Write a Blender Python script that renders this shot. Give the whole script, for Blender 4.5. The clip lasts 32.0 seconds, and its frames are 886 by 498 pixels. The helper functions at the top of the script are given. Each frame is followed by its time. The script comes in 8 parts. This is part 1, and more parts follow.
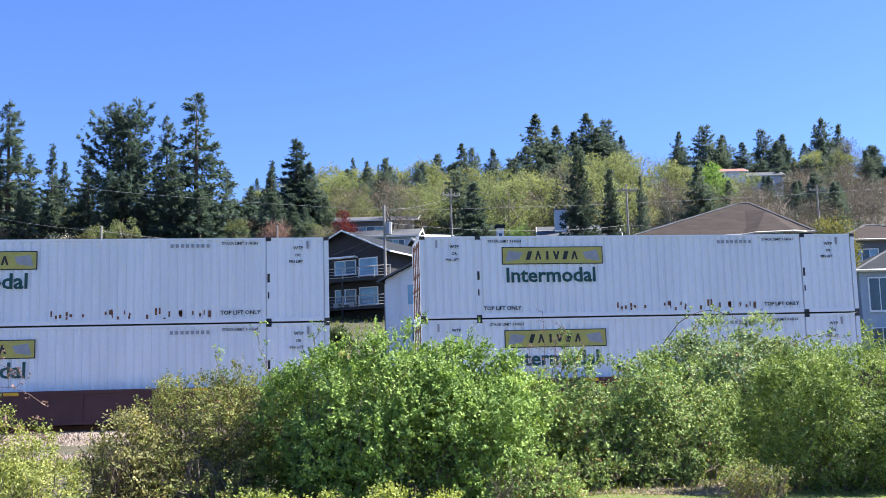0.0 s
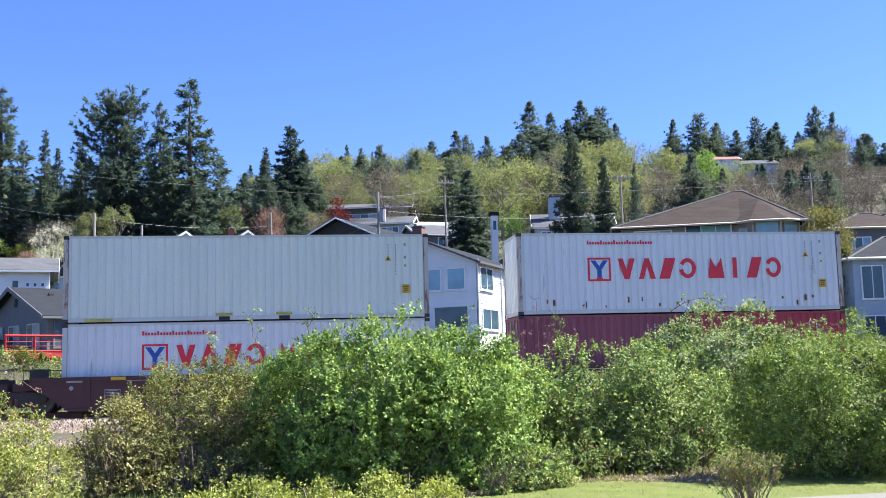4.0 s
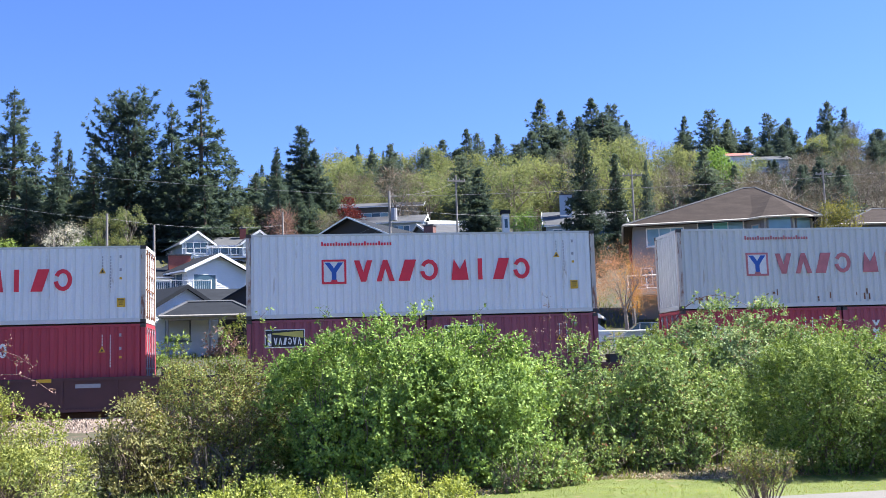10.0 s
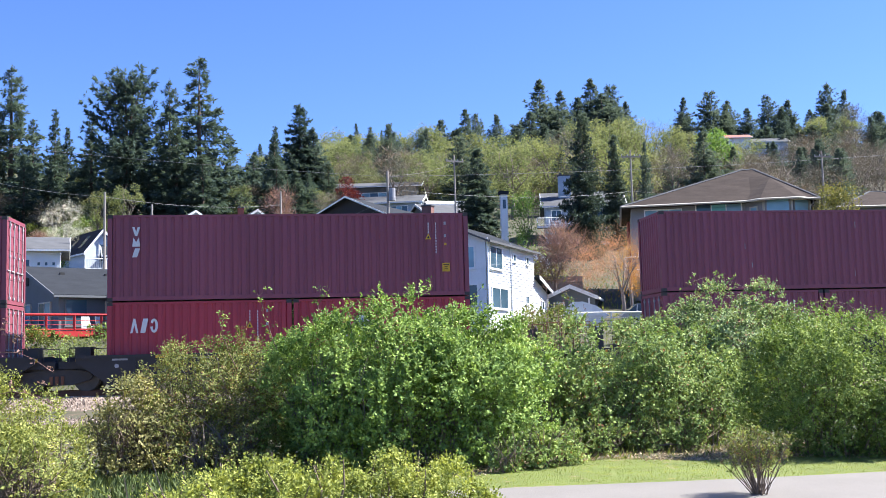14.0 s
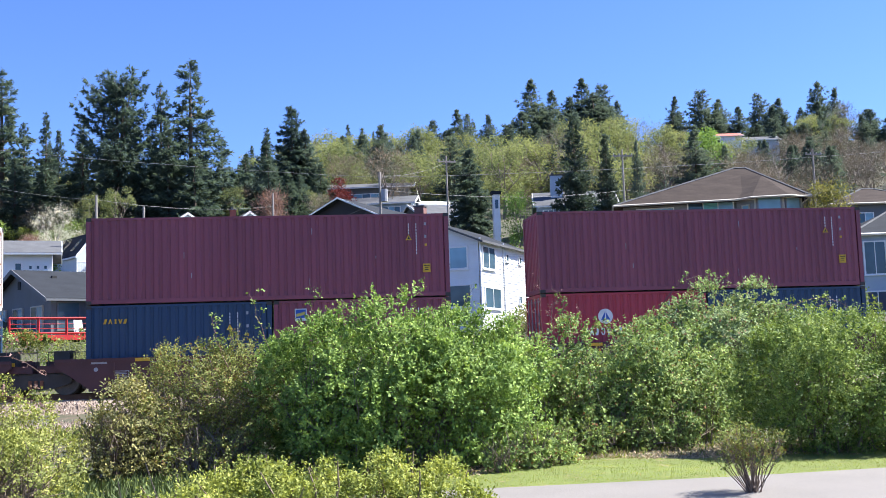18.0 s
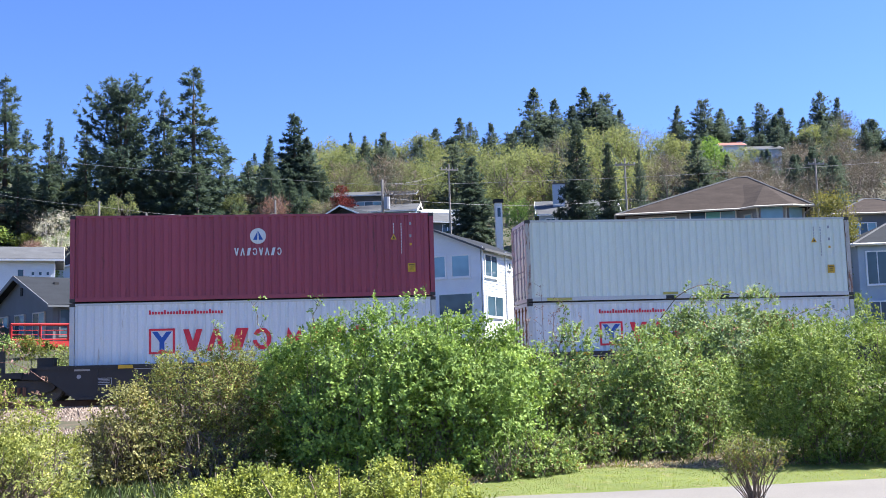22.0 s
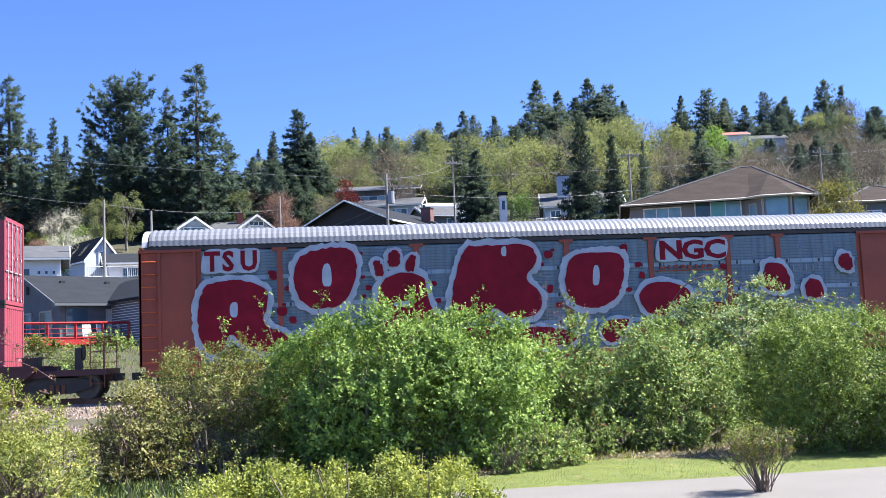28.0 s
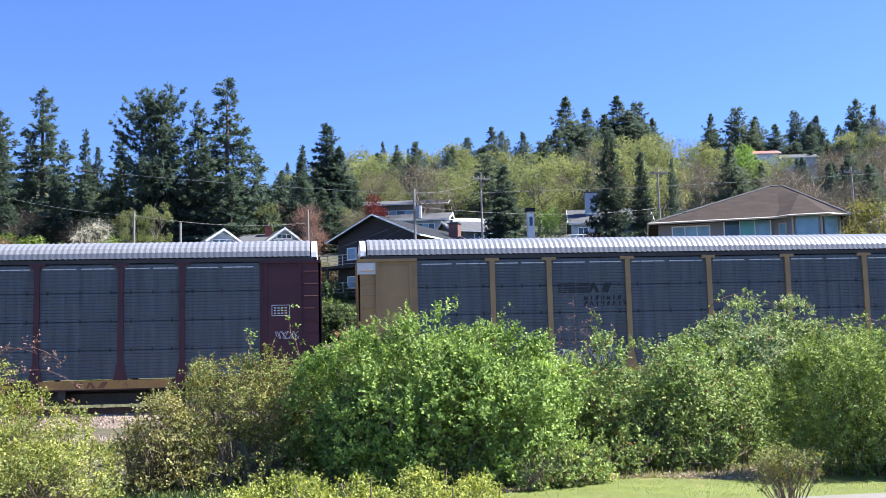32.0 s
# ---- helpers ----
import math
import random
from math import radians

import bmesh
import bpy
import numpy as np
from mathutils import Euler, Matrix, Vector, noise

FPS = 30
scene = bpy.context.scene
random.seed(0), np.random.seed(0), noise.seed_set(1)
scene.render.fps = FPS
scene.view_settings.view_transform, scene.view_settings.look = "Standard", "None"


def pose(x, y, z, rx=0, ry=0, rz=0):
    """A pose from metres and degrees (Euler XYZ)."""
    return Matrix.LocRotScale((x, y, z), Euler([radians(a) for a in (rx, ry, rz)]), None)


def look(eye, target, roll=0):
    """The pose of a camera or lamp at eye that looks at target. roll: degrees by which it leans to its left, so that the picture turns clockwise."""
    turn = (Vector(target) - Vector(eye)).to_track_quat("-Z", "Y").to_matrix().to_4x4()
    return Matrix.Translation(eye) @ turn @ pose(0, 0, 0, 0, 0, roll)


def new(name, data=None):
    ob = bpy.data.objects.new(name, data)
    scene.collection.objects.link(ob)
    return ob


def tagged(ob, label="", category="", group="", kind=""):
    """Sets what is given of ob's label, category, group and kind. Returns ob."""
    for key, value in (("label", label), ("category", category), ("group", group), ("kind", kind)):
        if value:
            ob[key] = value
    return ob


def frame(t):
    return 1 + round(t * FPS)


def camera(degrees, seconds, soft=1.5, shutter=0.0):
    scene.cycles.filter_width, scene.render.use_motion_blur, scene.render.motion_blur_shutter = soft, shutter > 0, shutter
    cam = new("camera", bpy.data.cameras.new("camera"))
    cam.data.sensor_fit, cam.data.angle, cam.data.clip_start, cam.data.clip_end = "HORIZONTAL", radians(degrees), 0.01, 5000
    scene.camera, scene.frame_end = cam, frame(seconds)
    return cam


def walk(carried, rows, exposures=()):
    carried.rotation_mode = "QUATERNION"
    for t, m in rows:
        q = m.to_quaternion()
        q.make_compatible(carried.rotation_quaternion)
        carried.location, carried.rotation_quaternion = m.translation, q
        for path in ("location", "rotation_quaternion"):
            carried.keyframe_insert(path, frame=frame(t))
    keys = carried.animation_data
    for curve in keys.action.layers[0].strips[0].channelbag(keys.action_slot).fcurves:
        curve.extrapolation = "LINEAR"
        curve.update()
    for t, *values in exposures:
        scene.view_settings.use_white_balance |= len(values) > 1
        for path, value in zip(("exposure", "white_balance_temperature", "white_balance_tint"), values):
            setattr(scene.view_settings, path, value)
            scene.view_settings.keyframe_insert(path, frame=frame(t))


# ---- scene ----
# ---- camera: hand-held, standing still, turning a little ----
cam = camera(45.51, 32.0, soft=0.75)
EYE = 1.6
walk(cam, [
    (0, pose(0, 0, EYE, 97.419, 1.517, -7.778)),
    (0.5, pose(0, 0, EYE, 97.460, 1.521, -7.771)),
    (1, pose(0, 0, EYE, 97.335, 1.462, -7.674)),
    (1.5, pose(0, 0, EYE, 97.259, 1.382, -8.046)),
    (2, pose(0, 0, EYE, 97.126, 1.382, -8.312)),
    (2.5, pose(0, 0, EYE, 96.820, 1.090, -8.093)),
    (3, pose(0, 0, EYE, 96.730, 1.007, -8.093)),
    (3.5, pose(0, 0, EYE, 96.839, 1.267, -8.167)),
    (5.5, pose(0, 0, EYE, 96.193, 1.714, -7.932)),
    (6, pose(0, 0, EYE, 96.323, 1.706, -7.854)),
    (6.5, pose(0, 0, EYE, 96.254, 1.929, -7.524)),
    (7, pose(0, 0, EYE, 96.161, 2.316, -7.230)),
    (7.5, pose(0, 0, EYE, 96.203, 2.407, -7.188)),
    (8, pose(0, 0, EYE, 96.429, 2.473, -7.370)),
    (8.5, pose(0, 0, EYE, 96.576, 2.404, -7.477)),
    (9, pose(0, 0, EYE, 96.486, 2.162, -7.454)),
    (9.5, pose(0, 0, EYE, 96.361, 1.970, -7.504)),
    (10, pose(0, 0, EYE, 96.665, 1.753, -7.456)),
    (10.5, pose(0, 0, EYE, 96.564, 1.538, -7.326)),
    (11, pose(0, 0, EYE, 95.998, 1.216, -7.275)),
    (11.5, pose(0, 0, EYE, 95.759, 0.984, -7.194)),
    (12, pose(0, 0, EYE, 95.732, 1.039, -7.211)),
    (12.5, pose(0, 0, EYE, 95.648, 1.013, -7.363)),
    (13, pose(0, 0, EYE, 95.587, 1.161, -7.519)),
    (13.5, pose(0, 0, EYE, 95.517, 1.428, -7.665)),
    (14, pose(0, 0, EYE, 95.595, 1.449, -7.601)),
    (14.5, pose(0, 0, EYE, 95.846, 1.506, -7.483)),
    (16.5, pose(0, 0, EYE, 96.016, 1.827, -7.724)),
    (17, pose(0, 0, EYE, 95.848, 1.760, -7.794)),
    (17.5, pose(0, 0, EYE, 95.663, 1.909, -7.849)),
    (18, pose(0, 0, EYE, 95.609, 1.922, -7.951)),
    (18.5, pose(0, 0, EYE, 95.695, 1.759, -7.990)),
    (19, pose(0, 0, EYE, 95.892, 1.862, -8.132)),
    (19.5, pose(0, 0, EYE, 96.036, 1.978, -8.321)),
    (20, pose(0, 0, EYE, 96.109, 2.076, -8.554)),
    (20.5, pose(0, 0, EYE, 96.154, 2.076, -8.560)),
    (21, pose(0, 0, EYE, 96.110, 1.932, -8.362)),
    (21.5, pose(0, 0, EYE, 96.043, 1.707, -8.048)),
    (22, pose(0, 0, EYE, 96.048, 1.660, -7.858)),
    (22.5, pose(0, 0, EYE, 96.027, 1.935, -7.935)),
    (23, pose(0, 0, EYE, 95.798, 2.017, -8.220)),
    (23.5, pose(0, 0, EYE, 95.621, 2.101, -8.360)),
    (24, pose(0, 0, EYE, 95.620, 2.243, -8.191)),
    (24.5, pose(0, 0, EYE, 95.650, 2.142, -8.024)),
    (25, pose(0, 0, EYE, 95.576, 2.271, -7.943)),
    (25.5, pose(0, 0, EYE, 95.512, 2.333, -7.958)),
    (27.5, pose(0, 0, EYE, 95.479, 2.406, -7.705)),
    (28, pose(0, 0, EYE, 95.710, 2.393, -7.513)),
    (28.5, pose(0, 0, EYE, 95.971, 2.210, -7.497)),
    (29, pose(0, 0, EYE, 96.078, 1.850, -7.291)),
    (29.5, pose(0, 0, EYE, 96.202, 1.585, -7.056)),
    (30, pose(0, 0, EYE, 96.344, 1.577, -6.893)),
    (30.5, pose(0, 0, EYE, 96.306, 1.760, -6.709)),
    (31, pose(0, 0, EYE, 96.320, 1.759, -6.598)),
    (31.5, pose(0, 0, EYE, 96.479, 1.536, -6.444)),
    (32, pose(0, 0, EYE, 96.580, 1.462, -6.140)),
])

# how far the train has rolled, in metres, at each of these seconds
ROLLED = [(0, 0.00), (2, 25.25), (4, 50.39), (6, 75.48), (8, 100.59), (10, 125.74), (12, 150.95), (14, 176.22), (16, 201.54), (18, 226.90), (20, 252.29), (22, 277.69), (24, 303.07), (26, 328.44), (28, 353.79), (30, 379.13), (32, 404.48)]

# ---- daylight ----
SUN_AZ, SUN_EL = radians(84), radians(50)      # from the track's normal towards the right, and up
world = bpy.data.worlds.new("sky")
scene.world = world
world.use_nodes = True
nt = world.node_tree
sky = nt.nodes.new("ShaderNodeTexSky")
sky.sky_type, sky.sun_disc = "NISHITA", False
sky.sun_elevation, sky.sun_rotation = SUN_EL, SUN_AZ
sky.air_density, sky.dust_density, sky.ozone_density = 1.0, 0.1, 2.0
nt.nodes["Background"].inputs[1].default_value = 0.0545
tint = nt.nodes.new("ShaderNodeMix")
tint.data_type, tint.blend_type = "RGBA", "MULTIPLY"
tint.inputs[0].default_value, tint.inputs[7].default_value = 1.0, (0.64, 0.80, 1.30, 1)
nt.links.new(sky.outputs[0], tint.inputs[6])
nt.links.new(tint.outputs[2], nt.nodes["Background"].inputs[0])
sun = new("sun", bpy.data.lights.new("sun", "SUN"))
sun.data.energy, sun.data.angle, sun.data.color = 5.0, radians(0.53), (1.0, 0.95, 0.87)
to_sun = Vector((math.sin(SUN_AZ) * math.cos(SUN_EL), math.cos(SUN_AZ) * math.cos(SUN_EL), math.sin(SUN_EL)))
sun.matrix_world = look(to_sun * 200, (0, 0, 0))
scene.view_settings.exposure = 1.68
scene.view_settings.use_white_balance = True
scene.view_settings.white_balance_temperature, scene.view_settings.white_balance_tint = 6150, 10


# ---- materials ----
def nodes_of(name):
    m = bpy.data.materials.new(name)
    m.use_nodes = True
    return m, m.node_tree, m.node_tree.nodes["Principled BSDF"]


def noise_tex(tree, scale, detail=4.0, coord="Object", rough=0.6, squash=None):
    tc = tree.nodes.new("ShaderNodeTexCoord")
    n = tree.nodes.new("ShaderNodeTexNoise")
    n.inputs["Scale"].default_value, n.inputs["Detail"].default_value = scale, detail
    n.inputs["Roughness"].default_value = rough
    if squash:
        mp = tree.nodes.new("ShaderNodeMapping")
        mp.inputs["Scale"].default_value = squash
        tree.links.new(tc.outputs[coord], mp.inputs[0])
        tree.links.new(mp.outputs[0], n.inputs["Vector"])
    else:
        tree.links.new(tc.outputs[coord], n.inputs["Vector"])
    return n.outputs["Fac"]


def ramp(tree, fac, stops):
    r = tree.nodes.new("ShaderNodeValToRGB")
    e = r.color_ramp.elements
    while len(e) < len(stops):
        e.new(0.5)
    for el, (p, c) in zip(e, stops):
        el.position, el.color = p, (*c, 1)
    tree.links.new(fac, r.inputs[0])
    return r.outputs[0]


def mixed(tree, a, b, fac, mode="MIX"):
    x = tree.nodes.new("ShaderNodeMix")
    x.data_type, x.blend_type = "RGBA", mode
    for sock, v in ((x.inputs[6], a), (x.inputs[7], b), (x.inputs[0], fac)):
        if isinstance(v, (float, int)):
            sock.default_value = v
        elif isinstance(v, tuple):
            sock.default_value = (*v, 1)
        else:
            tree.links.new(v, sock)
    return x.outputs[2]


def shade(c, k):
    return tuple(min(1.0, v * k) for v in c)


def paint(name, c, rough=0.55, vary=0.18, scale=1.2, fine=25.0, bump=0.15, metal=0.0, stain=None, stain_at=0.62, squash=None, bump_scale=None, spec=0.5):
    """A surface with broad and fine variation, and if wanted a stain of another colour with its own outline."""
    m, tree, bsdf = nodes_of(name)
    broad = noise_tex(tree, scale, 5, squash=squash)
    col = ramp(tree, broad, [(0.3, shade(c, 1 - vary)), (0.7, shade(c, 1 + vary))])
    grain = noise_tex(tree, fine, 3)
    col = mixed(tree, col, ramp(tree, grain, [(0.35, (0.8, 0.8, 0.8)), (0.65, (1, 1, 1))]), 0.5, "MULTIPLY")
    if stain:
        blot = noise_tex(tree, scale * 2.3 + 0.7, 8, rough=0.75, squash=squash)
        edge = ramp(tree, blot, [(stain_at, (0, 0, 0)), (stain_at + 0.07, (1, 1, 1))])
        col = mixed(tree, col, stain, edge)
    tree.links.new(col, bsdf.inputs["Base Color"])
    bsdf.inputs["Roughness"].default_value, bsdf.inputs["Metallic"].default_value = rough, metal
    bsdf.inputs["Specular IOR Level"].default_value = spec
    if bump:
        b = tree.nodes.new("ShaderNodeBump")
        b.inputs["Strength"].default_value, b.inputs["Distance"].default_value = bump, 0.02
        tree.links.new(noise_tex(tree, bump_scale or fine, 4), b.inputs["Height"])
        tree.links.new(b.outputs[0], bsdf.inputs["Normal"])
    return m


def foliage(name, dark, light, glow=0.35, clump=0.8, third=None, third_at=0.8, gloss=0.2, spray=0.0):
    """Leaves: colour from leaf to leaf, from spray to spray and from clump to clump, and light through the blade."""
    m, tree, bsdf = nodes_of(name)
    geo = tree.nodes.new("ShaderNodeNewGeometry")
    stops = [(0.0, dark), (0.75, light)] + ([(third_at + 0.01, third)] if third else [])
    col = ramp(tree, geo.outputs["Random Per Island"], stops)
    if third:
        col.node.color_ramp.elements[1].position = third_at - 0.05
    broad = noise_tex(tree, clump, 3)
    col = mixed(tree, col, ramp(tree, broad, [(0.35, (0.62, 0.68, 0.6)), (0.65, (1.15, 1.1, 1.0))]), 0.8, "MULTIPLY")
    if spray:
        col = mixed(tree, col, ramp(tree, noise_tex(tree, spray, 1.5), [(0.40, (0.62, 0.68, 0.64)), (0.60, (1.34, 1.30, 1.18))]), 0.9, "MULTIPLY")
    info = tree.nodes.new("ShaderNodeObjectInfo")
    col = mixed(tree, col, ramp(tree, info.outputs["Random"], [(0.0, (0.8, 0.84, 0.88)), (1.0, (1.12, 1.08, 1.0))]), 0.8, "MULTIPLY")
    tree.links.new(col, bsdf.inputs["Base Color"])
    bsdf.inputs["Roughness"].default_value = 0.75 - 0.5 * gloss
    bsdf.inputs["Specular IOR Level"].default_value = gloss
    tr = tree.nodes.new("ShaderNodeBsdfTranslucent")
    tree.links.new(mixed(tree, col, (1.35, 1.3, 0.85), 1.0, "MULTIPLY"), tr.inputs[0])
    ms = tree.nodes.new("ShaderNodeMixShader")
    ms.inputs[0].default_value = glow
    tree.links.new(bsdf.outputs[0], ms.inputs[1])
    tree.links.new(tr.outputs[0], ms.inputs[2])
    tree.links.new(ms.outputs[0], tree.nodes["Material Output"].inputs[0])
    return m


def glassy(name, c, rough=0.06):
    m, tree, bsdf = nodes_of(name)
    col = ramp(tree, noise_tex(tree, 0.5, 2), [(0.3, shade(c, 0.7)), (0.7, shade(c, 1.3))])
    tree.links.new(col, bsdf.inputs["Base Color"])
    bsdf.inputs["Roughness"].default_value = rough
    bsdf.inputs["Specular IOR Level"].default_value = 0.5
    return m


RUST = (0.16, 0.06, 0.03)
STREAK = (1.0, 1.0, 0.12)
M_MAROON = paint("maroon_paint", (0.24, 0.058, 0.084), 0.5, 0.22, 0.5, stain=(0.12, 0.035, 0.04), stain_at=0.66, squash=STREAK)
M_MAROON_RED = paint("wine_red_paint", (0.325, 0.056, 0.084), 0.5, 0.15, 0.5, stain=(0.10, 0.03, 0.03), squash=STREAK)
M_RED = paint("red_paint", (0.365, 0.033, 0.053), 0.5, 0.15, 0.5, stain=(0.15, 0.03, 0.03), stain_at=0.66, squash=STREAK)
M_BLUE = paint("blue_paint", (0.010, 0.085, 0.24), 0.5, 0.15, 0.5, squash=STREAK)
M_WHITE = paint("white_paint", (0.74, 0.75, 0.76), 0.5, 0.07, 0.6, stain=(0.46, 0.41, 0.36), stain_at=0.63, squash=STREAK)
M_JB = paint("chalky_white_paint", (0.84, 0.85, 0.86), 0.55, 0.07, 0.6, stain=(0.30, 0.17, 0.11), stain_at=0.75, squash=STREAK)
M_CREAM = paint("cream_paint", (0.62, 0.62, 0.56), 0.5, 0.06, 0.6, stain=(0.45, 0.42, 0.36), stain_at=0.7, squash=STREAK)
M_GREY = paint("pale_grey_paint", (0.76, 0.79, 0.70), 0.5, 0.06, 0.6, stain=(0.42, 0.42, 0.40), stain_at=0.7, squash=STREAK)
M_FADED = paint("dirty_white_paint", (0.60, 0.60, 0.58), 0.6, 0.10, 0.6, stain=(0.36, 0.32, 0.27), stain_at=0.62, squash=STREAK)
M_WELL_BROWN = paint("brown_car_paint", (0.075, 0.026, 0.028), 0.6, 0.2, 0.7, stain=(0.05, 0.035, 0.03))
M_WELL_DARK = paint("grimy_black_paint", (0.028, 0.026, 0.028), 0.65, 0.25, 0.7, stain=(0.06, 0.045, 0.04))
M_STEEL = paint("grimy_steel", (0.045, 0.038, 0.034), 0.6, 0.3, 2.0, stain=RUST, stain_at=0.68)
M_WHEEL = paint("worn_wheel_steel", (0.10, 0.085, 0.075), 0.45, 0.3, 3.0, metal=0.6)
M_RUST = paint("rusty_steel", (0.20, 0.085, 0.045), 0.8, 0.3, 2.0, stain=(0.08, 0.035, 0.02))
M_MARK_WHITE = paint("white_lettering", (0.70, 0.70, 0.70), 0.6, 0.08, 3)
M_MARK_BLACK = paint("black_lettering", (0.016, 0.018, 0.02), 0.6, 0.1, 3)
M_MARK_GREEN = paint("dark_green_lettering", (0.012, 0.075, 0.065), 0.6, 0.1, 3)
M_MARK_RED = paint("red_lettering", (0.74, 0.028, 0.055), 0.55, 0.12, 2)
M_MARK_FADED = paint("faded_red_lettering", (0.50, 0.16, 0.17), 0.6, 0.25, 2)
M_MARK_BLUE = paint("blue_lettering", (0.02, 0.09, 0.38), 0.55, 0.1, 2)
M_MARK_YELLOW = paint("yellow_decal", (0.62, 0.36, 0.02), 0.5, 0.12, 4)
M_SIGN_YELLOW = paint("weathered_yellow_panel", (0.50, 0.44, 0.10), 0.55, 0.18, 2)
M_MARK_GREY = paint("worn_grey_lettering", (0.34, 0.34, 0.36), 0.6, 0.15, 3)
M_GALV = paint("galvanised_sheet", (0.165, 0.225, 0.275), 0.55, 0.26, 1.0, metal=0.1, squash=(5, 5, 0.4), stain=(0.17, 0.21, 0.27), stain_at=0.6)
M_GALV_DARK = paint("grimy_galvanised_sheet", (0.096, 0.111, 0.124), 0.6, 0.25, 0.9, squash=(5, 5, 0.35), stain=(0.066, 0.075, 0.085), stain_at=0.6)
M_ROOF_METAL = paint("bright_roof_metal", (0.23, 0.235, 0.25), 0.45, 0.08, 1.0, metal=0.2, stain=(0.22, 0.21, 0.20), stain_at=0.62)
M_RACK_ORANGE = paint("orange_brown_rack_paint", (0.31, 0.065, 0.035), 0.55, 0.15, 1.0, stain=(0.22, 0.05, 0.03))
M_RACK_MAROON = paint("dark_maroon_rack_paint", (0.07, 0.016, 0.024), 0.55, 0.2, 1.0)
M_RACK_TAN = paint("tan_rack_paint", (0.36, 0.23, 0.10), 0.6, 0.15, 1.0, stain=(0.22, 0.14, 0.08))
M_RACK_YELLOW = paint("dirty_yellow_sill_paint", (0.40, 0.22, 0.06), 0.6, 0.2, 1.0, stain=(0.2, 0.1, 0.06), stain_at=0.55)
M_SPRAY_RED = paint("red_spray_paint", (0.225, 0.007, 0.022), 0.7, 0.22, 1.5, spec=0.2)
M_SPRAY_WHITE = paint("pale_spray_paint", (0.44, 0.50, 0.57), 0.6, 0.15, 1.5)

M_GROUND = paint("rough_ground", (0.055, 0.057, 0.027), 0.9, 0.35, 0.25, fine=6.0, bump=0.5, stain=(0.095, 0.07, 0.045), stain_at=0.52)
M_GARDEN = paint("garden_turf", (0.115, 0.20, 0.03), 0.9, 0.2, 1.5, fine=12.0, bump=0.5)
M_LAWN = paint("lawn_soil", (0.125, 0.155, 0.028), 0.9, 0.2, 0.8, fine=20.0, bump=0.5, stain=(0.24, 0.18, 0.09), stain_at=0.58)
M_PATH = paint("pale_asphalt_path", (0.185, 0.168, 0.152), 0.9, 0.08, 0.8, fine=60.0, bump=0.3, stain=(0.17, 0.16, 0.155), stain_at=0.62)
M_BALLAST = paint("ballast_stone", (0.24, 0.185, 0.145), 0.9, 0.3, 3.0, fine=14.0, bump=0.9)
M_BARK = paint("bark", (0.10, 0.075, 0.055), 0.9, 0.3, 2.0, fine=12, bump=0.6)
M_BLOSSOM_BARK = paint("lichened_pale_bark", (0.40, 0.35, 0.28), 0.9, 0.25, 2.0, fine=12, bump=0.5)
M_BARK_GREY = paint("grey_bark", (0.20, 0.165, 0.14), 0.9, 0.3, 2.0, fine=12, bump=0.6)
M_TWIG = paint("brown_twig", (0.17, 0.125, 0.095), 0.85, 0.3, 3.0, fine=20)
M_TIMBER = paint("weathered_pole_timber", (0.30, 0.27, 0.24), 0.85, 0.2, 1.0, squash=(6, 6, 0.5))
M_CABLE = paint("grey_cable", (0.22, 0.22, 0.23), 0.6, 0.1, 2.0)

L_BRIGHT = foliage("fresh_green_leaves", (0.155, 0.25, 0.06), (0.35, 0.46, 0.14), 0.24, clump=2.2, spray=6.5)
L_OLIVE = foliage("bronze_green_leaves", (0.125, 0.145, 0.05), (0.345, 0.37, 0.13), 0.24, clump=2.2, third=(0.22, 0.13, 0.07), third_at=0.88, spray=6.5)
L_YELLOW = foliage("yellow_green_leaves", (0.155, 0.185, 0.05), (0.33, 0.35, 0.125), 0.3, clump=1.8, spray=6.5)
L_BRAMBLE = foliage("bramble_leaves", (0.15, 0.22, 0.085), (0.36, 0.455, 0.18), 0.24, clump=2.2, third=(0.26, 0.13, 0.07), third_at=0.97, gloss=0.15, spray=6.5)
L_DEEP = foliage("mid_green_leaves", (0.13, 0.20, 0.05), (0.30, 0.375, 0.115), 0.24, clump=2.2, spray=6.5)
L_MOUND = foliage("pale_grey_bramble_leaves", (0.21, 0.28, 0.13), (0.44, 0.52, 0.27), 0.24, clump=2.0, third=(0.30, 0.16, 0.10), third_at=0.96, spray=6.5)
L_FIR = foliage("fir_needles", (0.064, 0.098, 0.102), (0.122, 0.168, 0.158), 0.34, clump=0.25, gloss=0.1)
# Distance haze is put into this paler, greyer copy of the needle colour.
L_FIR_HAZE = foliage("hazed_fir_needles", (0.088, 0.122, 0.132), (0.150, 0.196, 0.192), 0.36, clump=0.25, gloss=0.08)
L_SPRUCE = foliage("blue_spruce_needles", (0.05, 0.075, 0.068), (0.12, 0.16, 0.13), 0.2, clump=0.3)
# Leaf colour greyed and blued so that it carries the hill's haze.
L_SPRING = foliage("hazy_spring_leaves", (0.165, 0.188, 0.10), (0.285, 0.315, 0.17), 0.42, clump=0.2, gloss=0.05)
L_LIGHT = foliage("light_green_tree_leaves", (0.11, 0.20, 0.055), (0.22, 0.34, 0.10), 0.4, clump=0.2)
L_BARE = foliage("bare_twig_haze", (0.13, 0.105, 0.09), (0.26, 0.22, 0.19), 0.1, clump=0.2)
L_ORANGE = foliage("orange_maple_leaves", (0.40, 0.20, 0.14), (0.56, 0.33, 0.25), 0.35, gloss=0.05)
